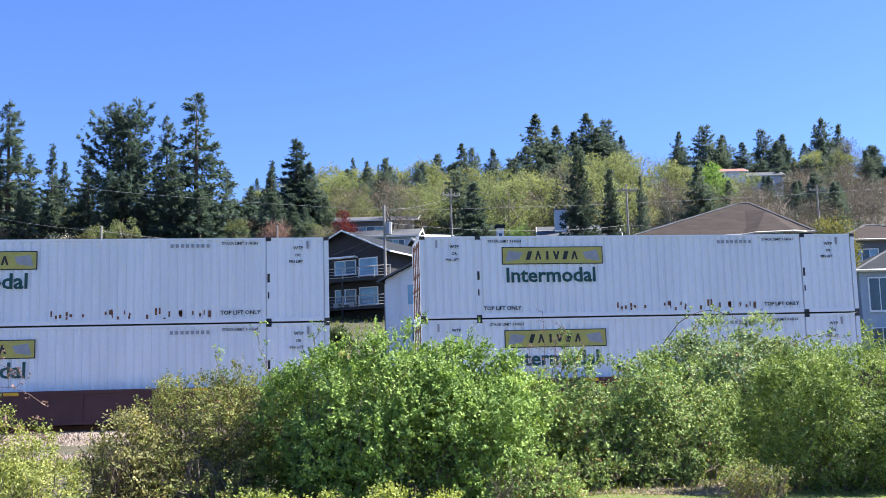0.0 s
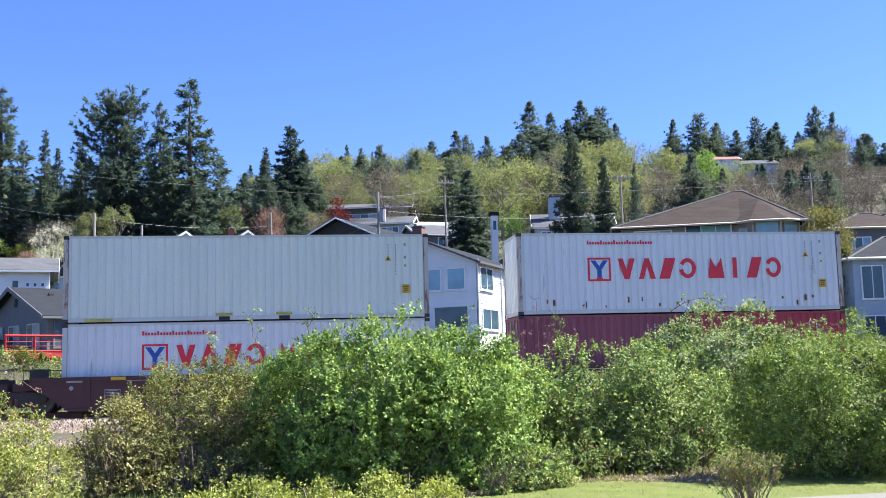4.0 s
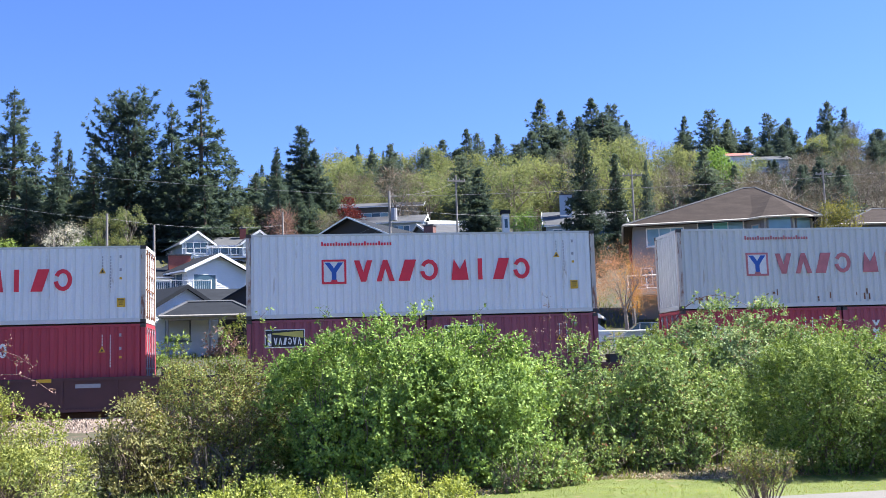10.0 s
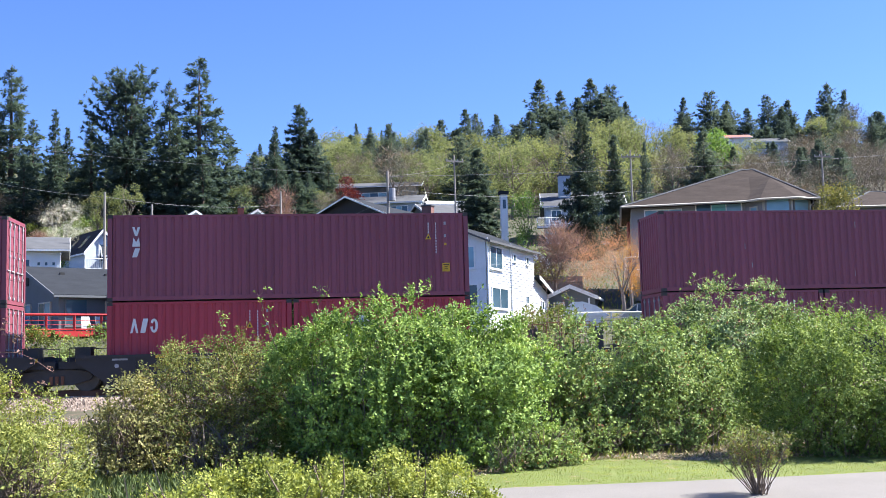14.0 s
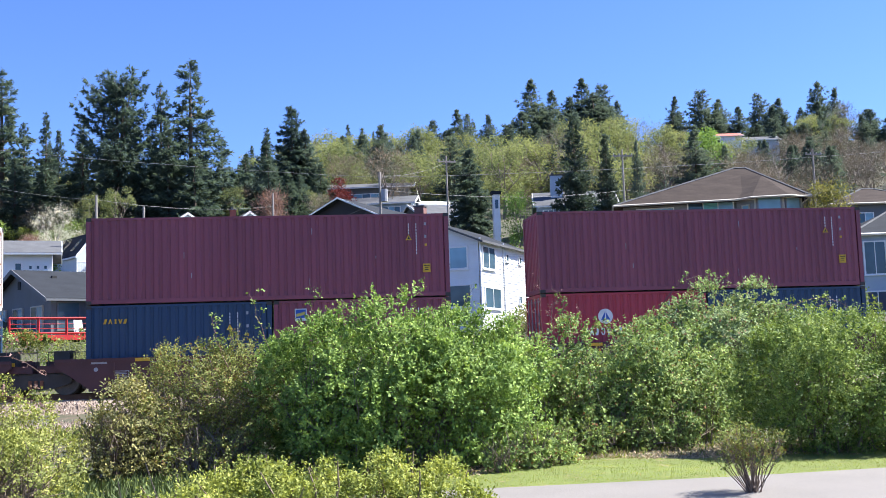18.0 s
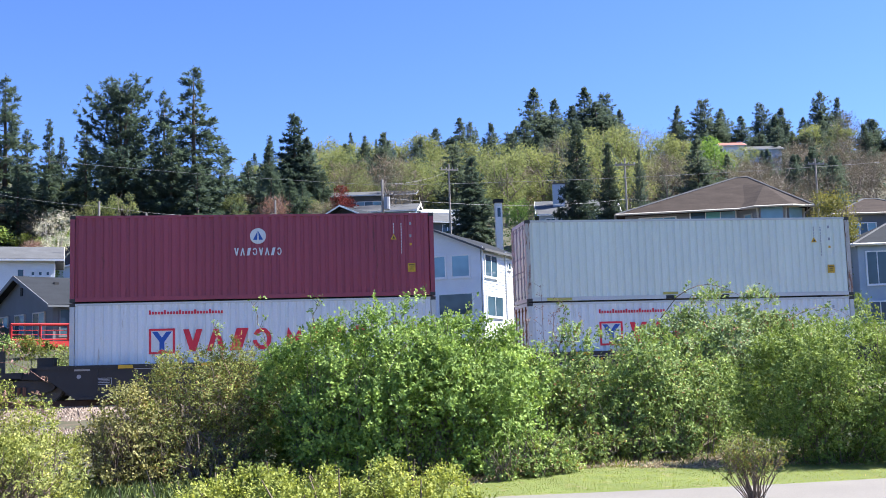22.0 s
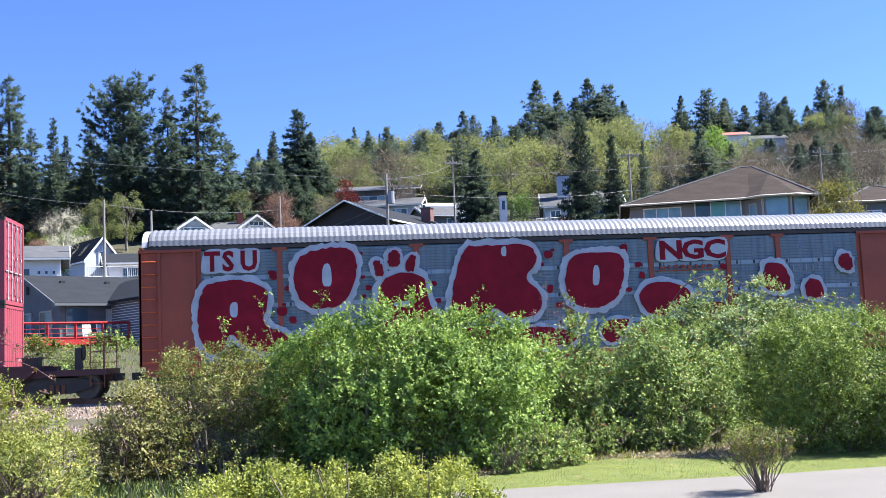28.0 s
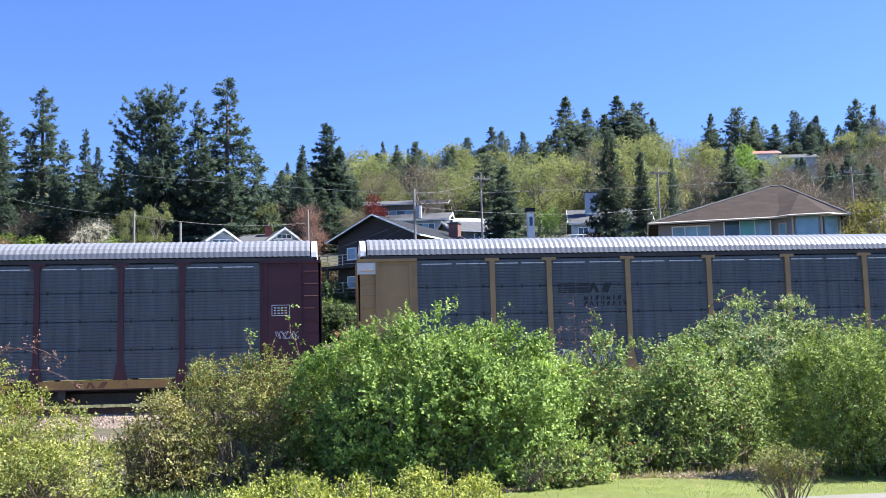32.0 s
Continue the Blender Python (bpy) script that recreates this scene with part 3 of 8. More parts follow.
def square_logo_name(ink=M_MARK_RED, web=True, scale=1.0):
    """A red square badge with a blue fork in it, a large trade name as strokes, and a small line above."""
    def go(top, L, H):
        x, z, s = 2.55, H * 0.40, 0.84
        g = Geo().box(x, x + s, -0.006, 0.012, z, z + 0.07).box(x, x + s, -0.006, 0.012, z + s - 0.07, z + s)
        g.box(x, x + 0.07, -0.006, 0.012, z + 0.07, z + s - 0.07).box(x + s - 0.07, x + s, -0.006, 0.012, z + 0.07, z + s - 0.07)
        g.plate([(x + 0.3, z + 0.07), (x + 0.54, z + 0.07), (x + 0.42, z + 0.34)], -0.006, 0.012)
        part("badge_frame", g, ink, top, "red square badge outline")
        bars("badge_ground", [(x + 0.07, z + 0.07, s - 0.14, s - 0.14)], M_MARK_WHITE, top, y0=-0.002)
        f = Geo().plate([(x + 0.1, z + 0.74), (x + 0.34, z + 0.4), (x + 0.34, z + 0.14), (x + 0.5, z + 0.14), (x + 0.5, z + 0.4), (x + 0.74, z + 0.74), (x + 0.56, z + 0.74), (x + 0.42, z + 0.54), (x + 0.28, z + 0.74)], -0.01, 0.008)
        part("badge_fork", f, M_MARK_BLUE, top, "blue forked shape in the badge")
        bars("trade_name", slabs(3.66, z + 0.06, 4, 0.63, 0.74, 0.13, 0.14, 4), ink, top, "large red trade name drawn as plain strokes")
        bars("trade_name", slabs(7.03, z + 0.06, 4, 0.60, 0.74, 0.13, 0.14, 5), ink, top, "large red trade name drawn as plain strokes")
        if web:
            bars("small_line", [(2.55 + i * 0.098, H - 0.42, 0.06, 0.09 + 0.05 * ((i * 7) % 5 == 0)) for i in range(25)], ink, top, "small red line of lettering as bars")
    return go


def badge_round(x=None, z=None, disc=M_MARK_WHITE, name_width=1.6):
    def go(top, L, H):
        cx, cz = (x if x is not None else L * 0.505), (z if z is not None else H * 0.74)
        ring = [(cx + 0.27 * math.cos(a), cz + 0.27 * math.sin(a)) for a in np.linspace(0, math.tau, 21)[:-1]]
        part("round_badge", Geo().plate(ring, -0.006, 0.012), disc, top, "round white badge")
        g = Geo().plate([(cx - 0.17, cz - 0.13), (cx - 0.03, cz - 0.13), (cx - 0.01, cz + 0.17)], -0.01, 0.008)
        g.plate([(cx + 0.03, cz - 0.13), (cx + 0.17, cz - 0.13), (cx + 0.01, cz + 0.17)], -0.01, 0.008)
        part("badge_mark", g, M_MARK_BLUE, top, "blue split wedge in the badge")
        bars("trade_name", slabs(cx - name_width / 2, cz - 0.66, 8, 0.155, 0.26, 0.05, 0.04, 8), M_MARK_WHITE, top, "white trade name drawn as plain strokes")
    return go


def block_name(x=0.75, z=None, n=3, mat=M_MARK_WHITE, w=0.26, h=0.48):
    def go(top, L, H):
        bars("trade_name", slabs(x, (z if z is not None else H * 0.6), n, w, h, 0.06, 0.085, 11), mat, top, "bold white trade name drawn as plain strokes")
    return go


def column_name(n=6, x=0.78, top_gap=0.45, w=0.3, h=0.2, gap=0.06):
    def go(top, L, H):
        for i in range(n):
            bars("trade_mark", slabs(x, H - top_gap - (i + 1) * (h + gap), 1, w, h, 0, 0.07, i), M_MARK_WHITE, top, "white upright shape of a trade name")
    return go


def sign_panel(x=0.6, w=1.35, h=0.62):
    """A dark sign with a pale border, a yellow beam and white strokes."""
    def go(top, L, H):
        z = H - 0.32 - h
        bars("sign_border", [(x, z, w, h)], M_MARK_WHITE, top, "pale sign border", y0=-0.006)
        bars("sign_face", [(x + 0.03, z + 0.03, w - 0.06, h - 0.06)], M_MARK_BLACK, top, "dark sign face", y0=-0.010)
        part("sign_beam", Geo().plate([(x + 0.26, z + h * 0.74), (x + w - 0.06, z + h * 0.52), (x + w - 0.06, z + h - 0.06), (x + 0.26, z + h * 0.8)], -0.014, 0), M_SIGN_YELLOW, top, "yellow light beam shape")
        bars("trade_name", slabs(x + 0.3, z + 0.1, 6, 0.125, 0.24, 0.035, 0.035, 4) + [(x + 0.1, z + 0.06, 0.12, h - 0.2)], M_MARK_WHITE, top, y0=-0.014)
    return go


def corner_logo(top, L, H):
    bars("corner_badge", [(0.7, H - 0.7, 0.4, 0.42)], M_MARK_WHITE, top, "small white corner badge")
    bars("badge_fill", [(0.73, H - 0.6, 0.34, 0.29)], M_MARK_BLUE, top, y0=-0.01)
    part("badge_stripe", Geo().plate([(0.75, H - 0.56), (1.05, H - 0.48), (1.05, H - 0.38), (0.75, H - 0.46)], -0.014, 0), M_SIGN_YELLOW, top)


def yellow_mark(top, L, H):
    bars("yellow_name", slabs(0.55, H - 0.62, 5, 0.13, 0.16, 0.03, 0.05, 2), M_MARK_YELLOW, top, "small yellow trade name as strokes")


def fork_pockets(top, L, H):
    for x in (5.05, 7.05):
        # A black patch stands for the shade inside each pocket.
        bars("fork_pocket", [(x, 0.02, 0.36, 0.12)], M_MARK_BLACK, top, "black patch for the shade in a fork-lift pocket", y0=-0.004)
        bars("pocket_label", [(x - 0.1, 0.17, 0.55, 0.09)], M_SIGN_YELLOW, top, "small yellow pocket label")
    bars("pocket_label", [(0.7, 0.03, 0.9, 0.1)], M_SIGN_YELLOW, top, "small yellow label")


def rust_spots(n, seed, low=0.18, high=0.5, x0=0.5, x1=None):
    def go(top, L, H):
        r = random.Random(seed)
        rects = []
        for i in range(n):
            x = r.uniform(x0, x1 or L - 0.5)
            rects.append((x, r.uniform(low, high), r.uniform(0.025, 0.08), r.uniform(0.05, 0.24)))
        bars("rust_spot", rects, M_RUST, top, "brown rust streaks", y0=0.0, y1=0.02)
    return go


def scuffs(n, seed, mat=None):
    def go(top, L, H):
        r = random.Random(seed)
        bars("scuff", [(r.uniform(0.6, L - 0.8), r.uniform(0.3, H - 0.4), r.uniform(0.012, 0.03), r.uniform(0.06, 0.3)) for i in range(n)], mat or M_MARK_GREY, top, "pale scratch in the paint", y0=0.003, split=True)
    return go


def patch(x, z, w, h, mat, label):
    def go(top, L, H):
        bars("paint_patch", [(x, z, w, h)], mat, top, label, y0=0.002)
    return go


def hunter(top, L, H):
    """Yellow panel with dark strokes, a green word below, and lift notes, on the long domestic boxes."""
    x, z = 2.9, H - 1.02
    bars("name_panel", [(x, z, 3.65, 0.62)], M_SIGN_YELLOW, top, "weathered yellow name panel")
    bars("panel_border", [(x, z, 3.65, 0.03), (x, z + 0.59, 3.65, 0.03), (x, z + 0.03, 0.03, 0.56), (x + 3.62, z + 0.03, 0.03, 0.56)], M_MARK_BLACK, top, y0=-0.01)
    bars("trade_name", slabs(x + 0.85, z + 0.16, 6, 0.24, 0.3, 0.09, 0.075, 6), M_MARK_BLACK, top, "dark trade name drawn as plain strokes", y0=-0.01)
    for a, b in ((x + 0.12, 1), (x + 3.53, -1)):
        part("scroll", Geo().plate([(a, z + 0.1), (a + b * 0.5, z + 0.18), (a + b * 0.62, z + 0.42), (a + b * 0.1, z + 0.5)][:: b], -0.009, 0), M_MARK_GREY, top, "grey scroll shape")
    words("Intermodal", 0.72, M_MARK_GREEN, top, x + 0.1, z - 0.62, name="green_word", bold=0.016, squeeze=1.03)
    for xx in (2.2, L - 3.65):
        words("TOP LIFT ONLY", 0.19, M_MARK_BLACK, top, xx, 0.28, name="lift_note", bold=0.004)
    for xx in (2.4, L - 3.6):
        words("STACK LIMIT 3 HIGH", 0.13, M_MARK_BLACK, top, xx, H - 0.24, name="stack_note", bold=0.002)
    for xx in (0.95, L - 1.3):
        words("WTP", 0.15, M_MARK_BLACK, top, xx + 0.1, H - 0.42, name="lift_note", bold=0.003)
        words("OR", 0.13, M_MARK_BLACK, top, xx + 0.16, H - 0.66, name="lift_note", bold=0.003)
        words("PIN LIFT", 0.13, M_MARK_BLACK, top, xx - 0.05, H - 0.88, name="lift_note", bold=0.003)
    for xx in (0.55, L - 0.75):
        bars("socket", [(xx, H - 0.4, 0.07, 0.26)], M_MARK_GREY, top, "grey lift socket", y0=-0.01)
    for xx in (1.98, L - 2.1):
        bars("post_wear", [(xx + 0.02, H - 1.55, 0.08, 0.3), (xx + 0.03, H - 2.1, 0.05, 0.22)], M_MARK_BLACK, top, "black scuff marks", y0=-0.0135, split=True)
        bars("lift_post", [(xx, 0.02, 0.12, H - 0.04)], M_JB, top, "white lift post", y0=-0.012)
        bars("post_fitting", [(xx - 0.03, H - 0.13, 0.18, 0.13), (xx - 0.03, 0.0, 0.18, 0.12)], M_MARK_BLACK, top, "dark fitting", y0=-0.02)
    bars("number_marks", [(L - 5.3 + i * 0.17, H - 0.33, 0.1, 0.12) for i in range(8)], M_MARK_GREY, top, "unreadable grey number")


def side_doors(top, L, H):
    """Pairs of wide doors along the side."""
    for i in range(int(L / 2.95)):
        a = 0.6 + i * 2.92
        for k in (0, 1):
            x = a + 0.03 + k * 1.13
            leaf = part("side_door", Geo().box(x + 0.03, x + 1.1, 0.0, 0.03, 0.26, H - 0.18), M_JB, top, "white side door leaf")
            for zz in (0.75, 1.3, 1.85):
                part("door_crease", Geo().box(x + 0.1, x + 1.03, -0.004, 0.001, zz, zz + 0.018), M_MARK_GREY, leaf)
            rod = x + (0.98 if k == 0 else 0.15)
            part("lock_rod", Geo().tube([(rod, -0.016, 0.22), (rod, -0.016, H - 0.14)], 0.018, 5), M_MARK_WHITE, leaf)
            for zz in (0.3, 1.05, 2.1, H - 0.3):
                part("rod_bracket", Geo().box(rod - 0.05, rod + 0.05, -0.03, 0.0, zz - 0.03, zz + 0.03), M_MARK_GREY, leaf)
            part("handle", Geo().box(rod - 0.3 if k == 0 else rod, rod if k == 0 else rod + 0.3, -0.035, -0.02, 1.1, 1.14), M_MARK_GREY, leaf)
            hinge = x + (0.02 if k == 0 else 1.05)
            for zz in (0.4, 1.0, 1.6, 2.3):
                part("hinge", Geo().box(hinge, hinge + 0.06, -0.02, 0.0, zz, zz + 0.12), M_JB, leaf)
        bars("door_seal", [(a, 0.25, 0.045, H - 0.42), (a + 1.14, 0.25, 0.04, H - 0.42), (a + 2.27, 0.25, 0.045, H - 0.42), (a, 0.225, 2.31, 0.03), (a, H - 0.18, 2.31, 0.025)], M_MARK_BLACK, top, "black door seal", y0=0.004, y1=0.035)
    bars("caution_label", [(L - 0.95, H - 1.55, 0.24, 0.24)], M_MARK_YELLOW, top, "yellow caution label", y0=-0.01)


def stack(box, s, z, y=FRONT_Y):
    box.location = (s, y, z)
    moving.append((box, s, y, z))
    return box


axles = []                 # (axle, its car, where it sits along the car)


def wheel_mesh():
    g = Geo().tube([(0, 0, 0), (0, 0.13, 0)], 0.42, 24).tube([(0, 0.10, 0), (0, 0.135, 0)], 0.455, 24).tube([(0, -0.06, 0), (0, 0, 0)], 0.11, 10)
    for k in range(5):
        c, d = math.cos(k * math.tau / 5), math.sin(k * math.tau / 5)
        g.tube([(0.24 * c, -0.02, 0.24 * d), (0.24 * c, 0.0, 0.24 * d)], 0.05, 6)
    return g.mesh("wheel", M_WHEEL)


def truck(parent, x):
    """A two-axle railway truck under the car, at x along it; rail top is z = 0."""
    for y in (0.30, 2.14):
        out = [(x - 1.15, 0.48), (x - 1.05, 0.36), (x - 0.45, 0.2), (x + 0.45, 0.2), (x + 1.05, 0.36), (x + 1.15, 0.48), (x + 1.05, 0.62), (x + 0.55, 0.72), (x - 0.55, 0.72), (x - 1.05, 0.62)]
        f = part("side_frame", Geo().plate(out, y - 0.08, y + 0.08), M_STEEL, parent, "grimy cast side frame")
        for sx in (-0.18, 0.0, 0.18):
            part("spring", Geo().tube([(x + sx, y - 0.1, 0.22), (x + sx, y - 0.1, 0.5)], 0.06, 6), M_RUST, f)
    for ax in (-0.9, 0.9):
        a = part("axle", shared("axle", lambda: Geo().tube([(0, -0.97, 0), (0, 0.98, 0)], 0.08, 8).mesh("axle", M_STEEL)), M_STEEL, parent, at=pose(x + ax, 1.22, 0.42))
        axles.append((a, parent, x + ax))
        for y in (-0.78, 0.66):
            part("wheel", shared("wheel", wheel_mesh), M_WHEEL, a, at=pose(0, y, 0))
    part("bolster", Geo().box(x - 0.2, x + 0.2, 0.25, 2.19, 0.45, 0.66), M_STEEL, parent)


def blob(cx, cz, rx, rz, seed, n=26, wob=0.07, lean=0.0):
    """An uneven rounded outline."""
    r = random.Random(seed)
    ph = [r.uniform(0, 6.3) for _ in range(3)]
    out = []
    for i in range(n):
        a = math.tau * i / n
        k = 1 + wob * math.sin(2 * a + ph[0]) + wob * 0.7 * math.sin(3 * a + ph[1])
        c, s_ = math.copysign(abs(math.cos(a)) ** 0.75, math.cos(a)), math.copysign(abs(math.sin(a)) ** 0.75, math.sin(a))
        out.append((cx + rx * k * c + lean * s_ * rz, cz + rz * k * s_))
    return out


def scrawl(top, x, z, w, h, seed, mat=None, y=-0.212, thick=0.012):
    """A thin looping sprayed line that reads as no letter."""
    r = random.Random(seed)
    ph, f = r.uniform(0, 6.3), r.uniform(1.2, 2.4)
    pts = [Vector((x + w * (k / 14 - 0.3 * math.sin(f * k * 0.55 + ph)), y, z + h * 0.5 * math.sin(k * 0.72 + ph))) for k in range(15)]
    part("spray_stroke", Geo().tube(pts, thick, 4), mat or M_MARK_GREY, top, "thin pale sprayed line")


def well_car(L, mat, label, first=False, last=False, number="", graffiti="", seed=1):
    """One unit of a well car; x = 0 at the left end of its container, z = 0 at the rail top."""
    top = thing("well_car", Matrix(), label, "well car", "well cars of the train")
    joint = 1.62 if L < 14 else 1.6
    for y0, y1 in ((-0.20, -0.10), (W + 0.10, W + 0.20)):
        out = [(-0.95, 0.92), (-0.5, 0.62), (0.25, 0.07), (L - 0.25, 0.07), (L + 0.5, 0.62), (L + 0.95, 0.92), (L + 0.95, 1.13), (-0.95, 1.13)]
        s = part("side_sill", Geo().plate(out, y0, y1), mat, top)
        yy = y0 - 0.05 if y0 < 0 else y1
        part("top_chord", Geo().box(-0.95, L + 0.95, yy, yy + 0.05, 1.05, 1.16), mat, s)
        part("bottom_chord", Geo().box(0.25, L - 0.25, yy, yy + 0.05, 0.05, 0.15), mat, s)
    part("well_floor", Geo().box(0.1, L - 0.1, -0.1, W + 0.1, 0.09, 0.3), M_STEEL, top)
    for a, b in ((-1.55, 0.0), (L, L + 1.55)):
        e = part("end_platform", Geo().box(a, b, 0.1, W - 0.1, 0.74, 0.98).box(a + 0.1, b - 0.1, 0.9, 1.54, 0.98, 1.12), mat, top)
        part("end_bulkhead", Geo().box(-0.1 if a < 0 else L + 0.02, -0.02 if a < 0 else L + 0.1, -0.1, W + 0.1, 0.2, 1.1), M_STEEL, top)
        for yy in (0.05, W - 0.1):
            part("hand_rail", Geo().tube([(a + 0.35, yy, 0.95), (a + 0.35, yy, 1.42), (b - 0.35, yy, 1.42), (b - 0.35, yy, 0.95)], 0.018, 5), M_STEEL, e)
        part("hose_box", Geo().box((a + b) / 2 - 0.3, (a + b) / 2 + 0.2, 0.3, 0.9, 0.98, 1.45), M_STEEL, e)
        part("draft_sill", Geo().box(a, b, 0.75, 1.69, 0.36, 0.74), M_STEEL, e)
        part("reflector", Geo().box(a + 0.55, a + 1.0, 0.02, 0.1, 0.98, 1.10), M_MARK_YELLOW, e, "yellow reflector strip")
    truck(top, -joint)
    for ending, sgn in ((first, -1), (last, 1)):
        if ending:
            b0 = -1.5 if sgn < 0 else L + 1.5
            b1 = b0 + sgn * 1.75
            lo, hi = min(b0, b1), max(b0, b1)
            ep = part("end_deck", Geo().box(lo, hi, 0.0, W, 0.78, 0.98).box(lo, hi, 0.95, 1.5, 0.55, 0.78), mat, top)
            part("coupler", Geo().box(min(b1, b1 + sgn * 0.35), max(b1, b1 + sgn * 0.35), 1.1, 1.34, 0.55, 0.8), M_STEEL, ep)
            for yy in (0.02, W - 0.06):
                for dx in (0.1, 0.55):
                    x = b1 - sgn * dx
                    part("ladder_post", Geo().tube([(x, yy, 0.35), (x, yy, 1.95)], 0.02, 5), M_RUST, ep)
                for zz in (0.5, 0.85, 1.2, 1.55, 1.92):
                    part("rung", Geo().tube([(b1 - sgn * 0.1, yy, zz), (b1 - sgn * 0.55, yy, zz)], 0.014, 5), M_RUST, ep)
            part("brake_stand", Geo().box(min(b1 - sgn * 0.9, b1 - sgn * 1.1), max(b1 - sgn * 0.9, b1 - sgn * 1.1), 0.3, 0.6, 0.98, 1.7).tube([(b1 - sgn * 0.86, 0.45, 1.55), (b1 - sgn * 0.82, 0.45, 1.55)], 0.26, 14), M_STEEL, ep)
    if last:
        truck(top, L + joint)
    for u in (1.6, L * 0.35, L * 0.72):
        part("reflector", Geo().box(u, u + 0.47, -0.257, -0.25, 1.03, 1.14), M_MARK_YELLOW, top, "yellow reflector strip")
    bars("stencil", [(0.2, 0.98, 0.5, 0.06), (L * 0.28, 0.72, 0.14, 0.14), (L - 2.2, 0.82, 0.8, 0.13)], M_MARK_GREY, top, "small unreadable stencil", y0=-0.206, y1=-0.19, split=True)
    u = 0.9 + (seed % 5) * 0.25 + (1.6 if number else 0)
    bars("data_plate", [(u, 0.52, 0.5, 0.02), (u, 0.72, 0.5, 0.02), (u, 0.54, 0.02, 0.18), (u + 0.48, 0.54, 0.02, 0.18)], M_MARK_GREY, top, "white framed data plate", y0=-0.207, y1=-0.19)
    bars("plate_print", [(u + 0.06, 0.58 + k * 0.05, 0.36, 0.02) for k in range(3)], M_MARK_GREY, top, y0=-0.206, y1=-0.19, split=True)
    bars("stencil_line", [(u + i * 0.16, 0.34 + k * 0.06, 0.12, 0.025) for i in range(6) for k in range(2)], M_SIGN_YELLOW, top, "small yellow unreadable print", y0=-0.206, y1=-0.19, split=True)
    part("white_line", Geo().box(2.1, 4.0, -0.257, -0.25, 1.0, 1.02), M_MARK_GREY, top, "thin pale painted line")
    ring_ = [(0.35 + 0.07 * math.cos(a), 0.8 + 0.07 * math.sin(a)) for a in np.linspace(0, math.tau, 15)[:-1]]
    part("round_stencil", Geo().plate(ring_, -0.206, -0.19), M_MARK_GREY, top, "small round stencil")
    for v in np.linspace(0.9, L - 0.9, 7):
        part("side_post", Geo().box(v - 0.05, v + 0.05, -0.235, -0.2, 0.24, 1.05), mat, top)
    if number:
        words(number, 0.3, M_MARK_WHITE, top, 1.0, 0.45, y=-0.208, name="car_number", bold=0.004)
    r = random.Random(seed * 7)
    if "s" in graffiti:
        for x0 in (0.6, 2.0, L * 0.33, L * 0.6):
            for i in range(3):
                scrawl(top, x0 + i * 0.42 + r.uniform(-0.1, 0.1), r.uniform(0.42, 0.62), 0.36, 0.42, seed * 31 + i + int(x0 * 9))
    if "b" in graffiti:
        for i in range(5):
            cx, cz = 3.2 + i * 0.7, 0.66 + r.uniform(-0.06, 0.06)
            k = 0.0012 * i
            part("spray_outline", Geo().plate(blob(cx, cz, 0.40, 0.42, seed + i, wob=0.16), -0.203 - k, -0.19), M_MARK_BLACK, top, "black sprayed outline")
            f = part("spray_shape", Geo().plate(blob(cx, cz, 0.33, 0.36, seed + i, wob=0.16), -0.2093 - k, -0.19), M_SILVER, top, "silver sprayed letter-like shape")
            part("spray_hole", Geo().plate(blob(cx + 0.05, cz + 0.03, 0.07, 0.12, seed + i + 5, wob=0.2), -0.2153 - k, -0.19), M_MARK_BLACK, f)
    return top


HC, STD = 2.896, 2.591
BASE_Z = 0.94
maroon, red = "dark maroon corrugated steel container", "red corrugated steel container"
sq, sqf = square_logo_name(), square_logo_name(M_MARK_FADED)
num, numd, num2 = number_column(), number_column(M_MARK_GREY), number_column(label_box=False)
cai, bcn, mag = block_name(), sign_panel(), badge_round()

UNITS = []
M_BLUE20 = paint("deep_blue_paint", (0.015, 0.046, 0.105), 0.5, 0.15, 0.5, squash=STREAK)


def twenty(mat, label, *dressed):
    return (6.06, STD, mat, label, dressed)


def forty(mat, label, *dressed, H=HC):
    return (12.19, H, mat, label, dressed)


white_sq = "white corrugated container with a red and blue badge"
reds = twenty(M_RED, red + " with a white trade mark", cai, num2)
red_mag = twenty(M_RED, "bright red corrugated container with a round white badge", badge_round(2.3, 1.75), num2)
beac = twenty(M_MAROON, maroon + " with a dark sign panel", bcn, num2)
plain20 = twenty(M_MAROON, maroon, num2)
trit20 = twenty(M_MAROON_RED, "maroon corrugated container with upright white letters", column_name(4, 1.1), num2)
blue20 = twenty(M_BLUE20, "navy blue corrugated container with a yellow mark", yellow_mark, num2)
cream20 = twenty(M_CREAM, "cream corrugated steel container", number_column(M_MARK_BLACK, label_box=False))
pale20 = twenty(M_JB, "pale grey side-opening container with side doors", side_doors)
ym40 = forty(M_WHITE, white_sq, sq, numd)
mar40 = forty(M_MAROON, maroon, num, scuffs(5, 3))

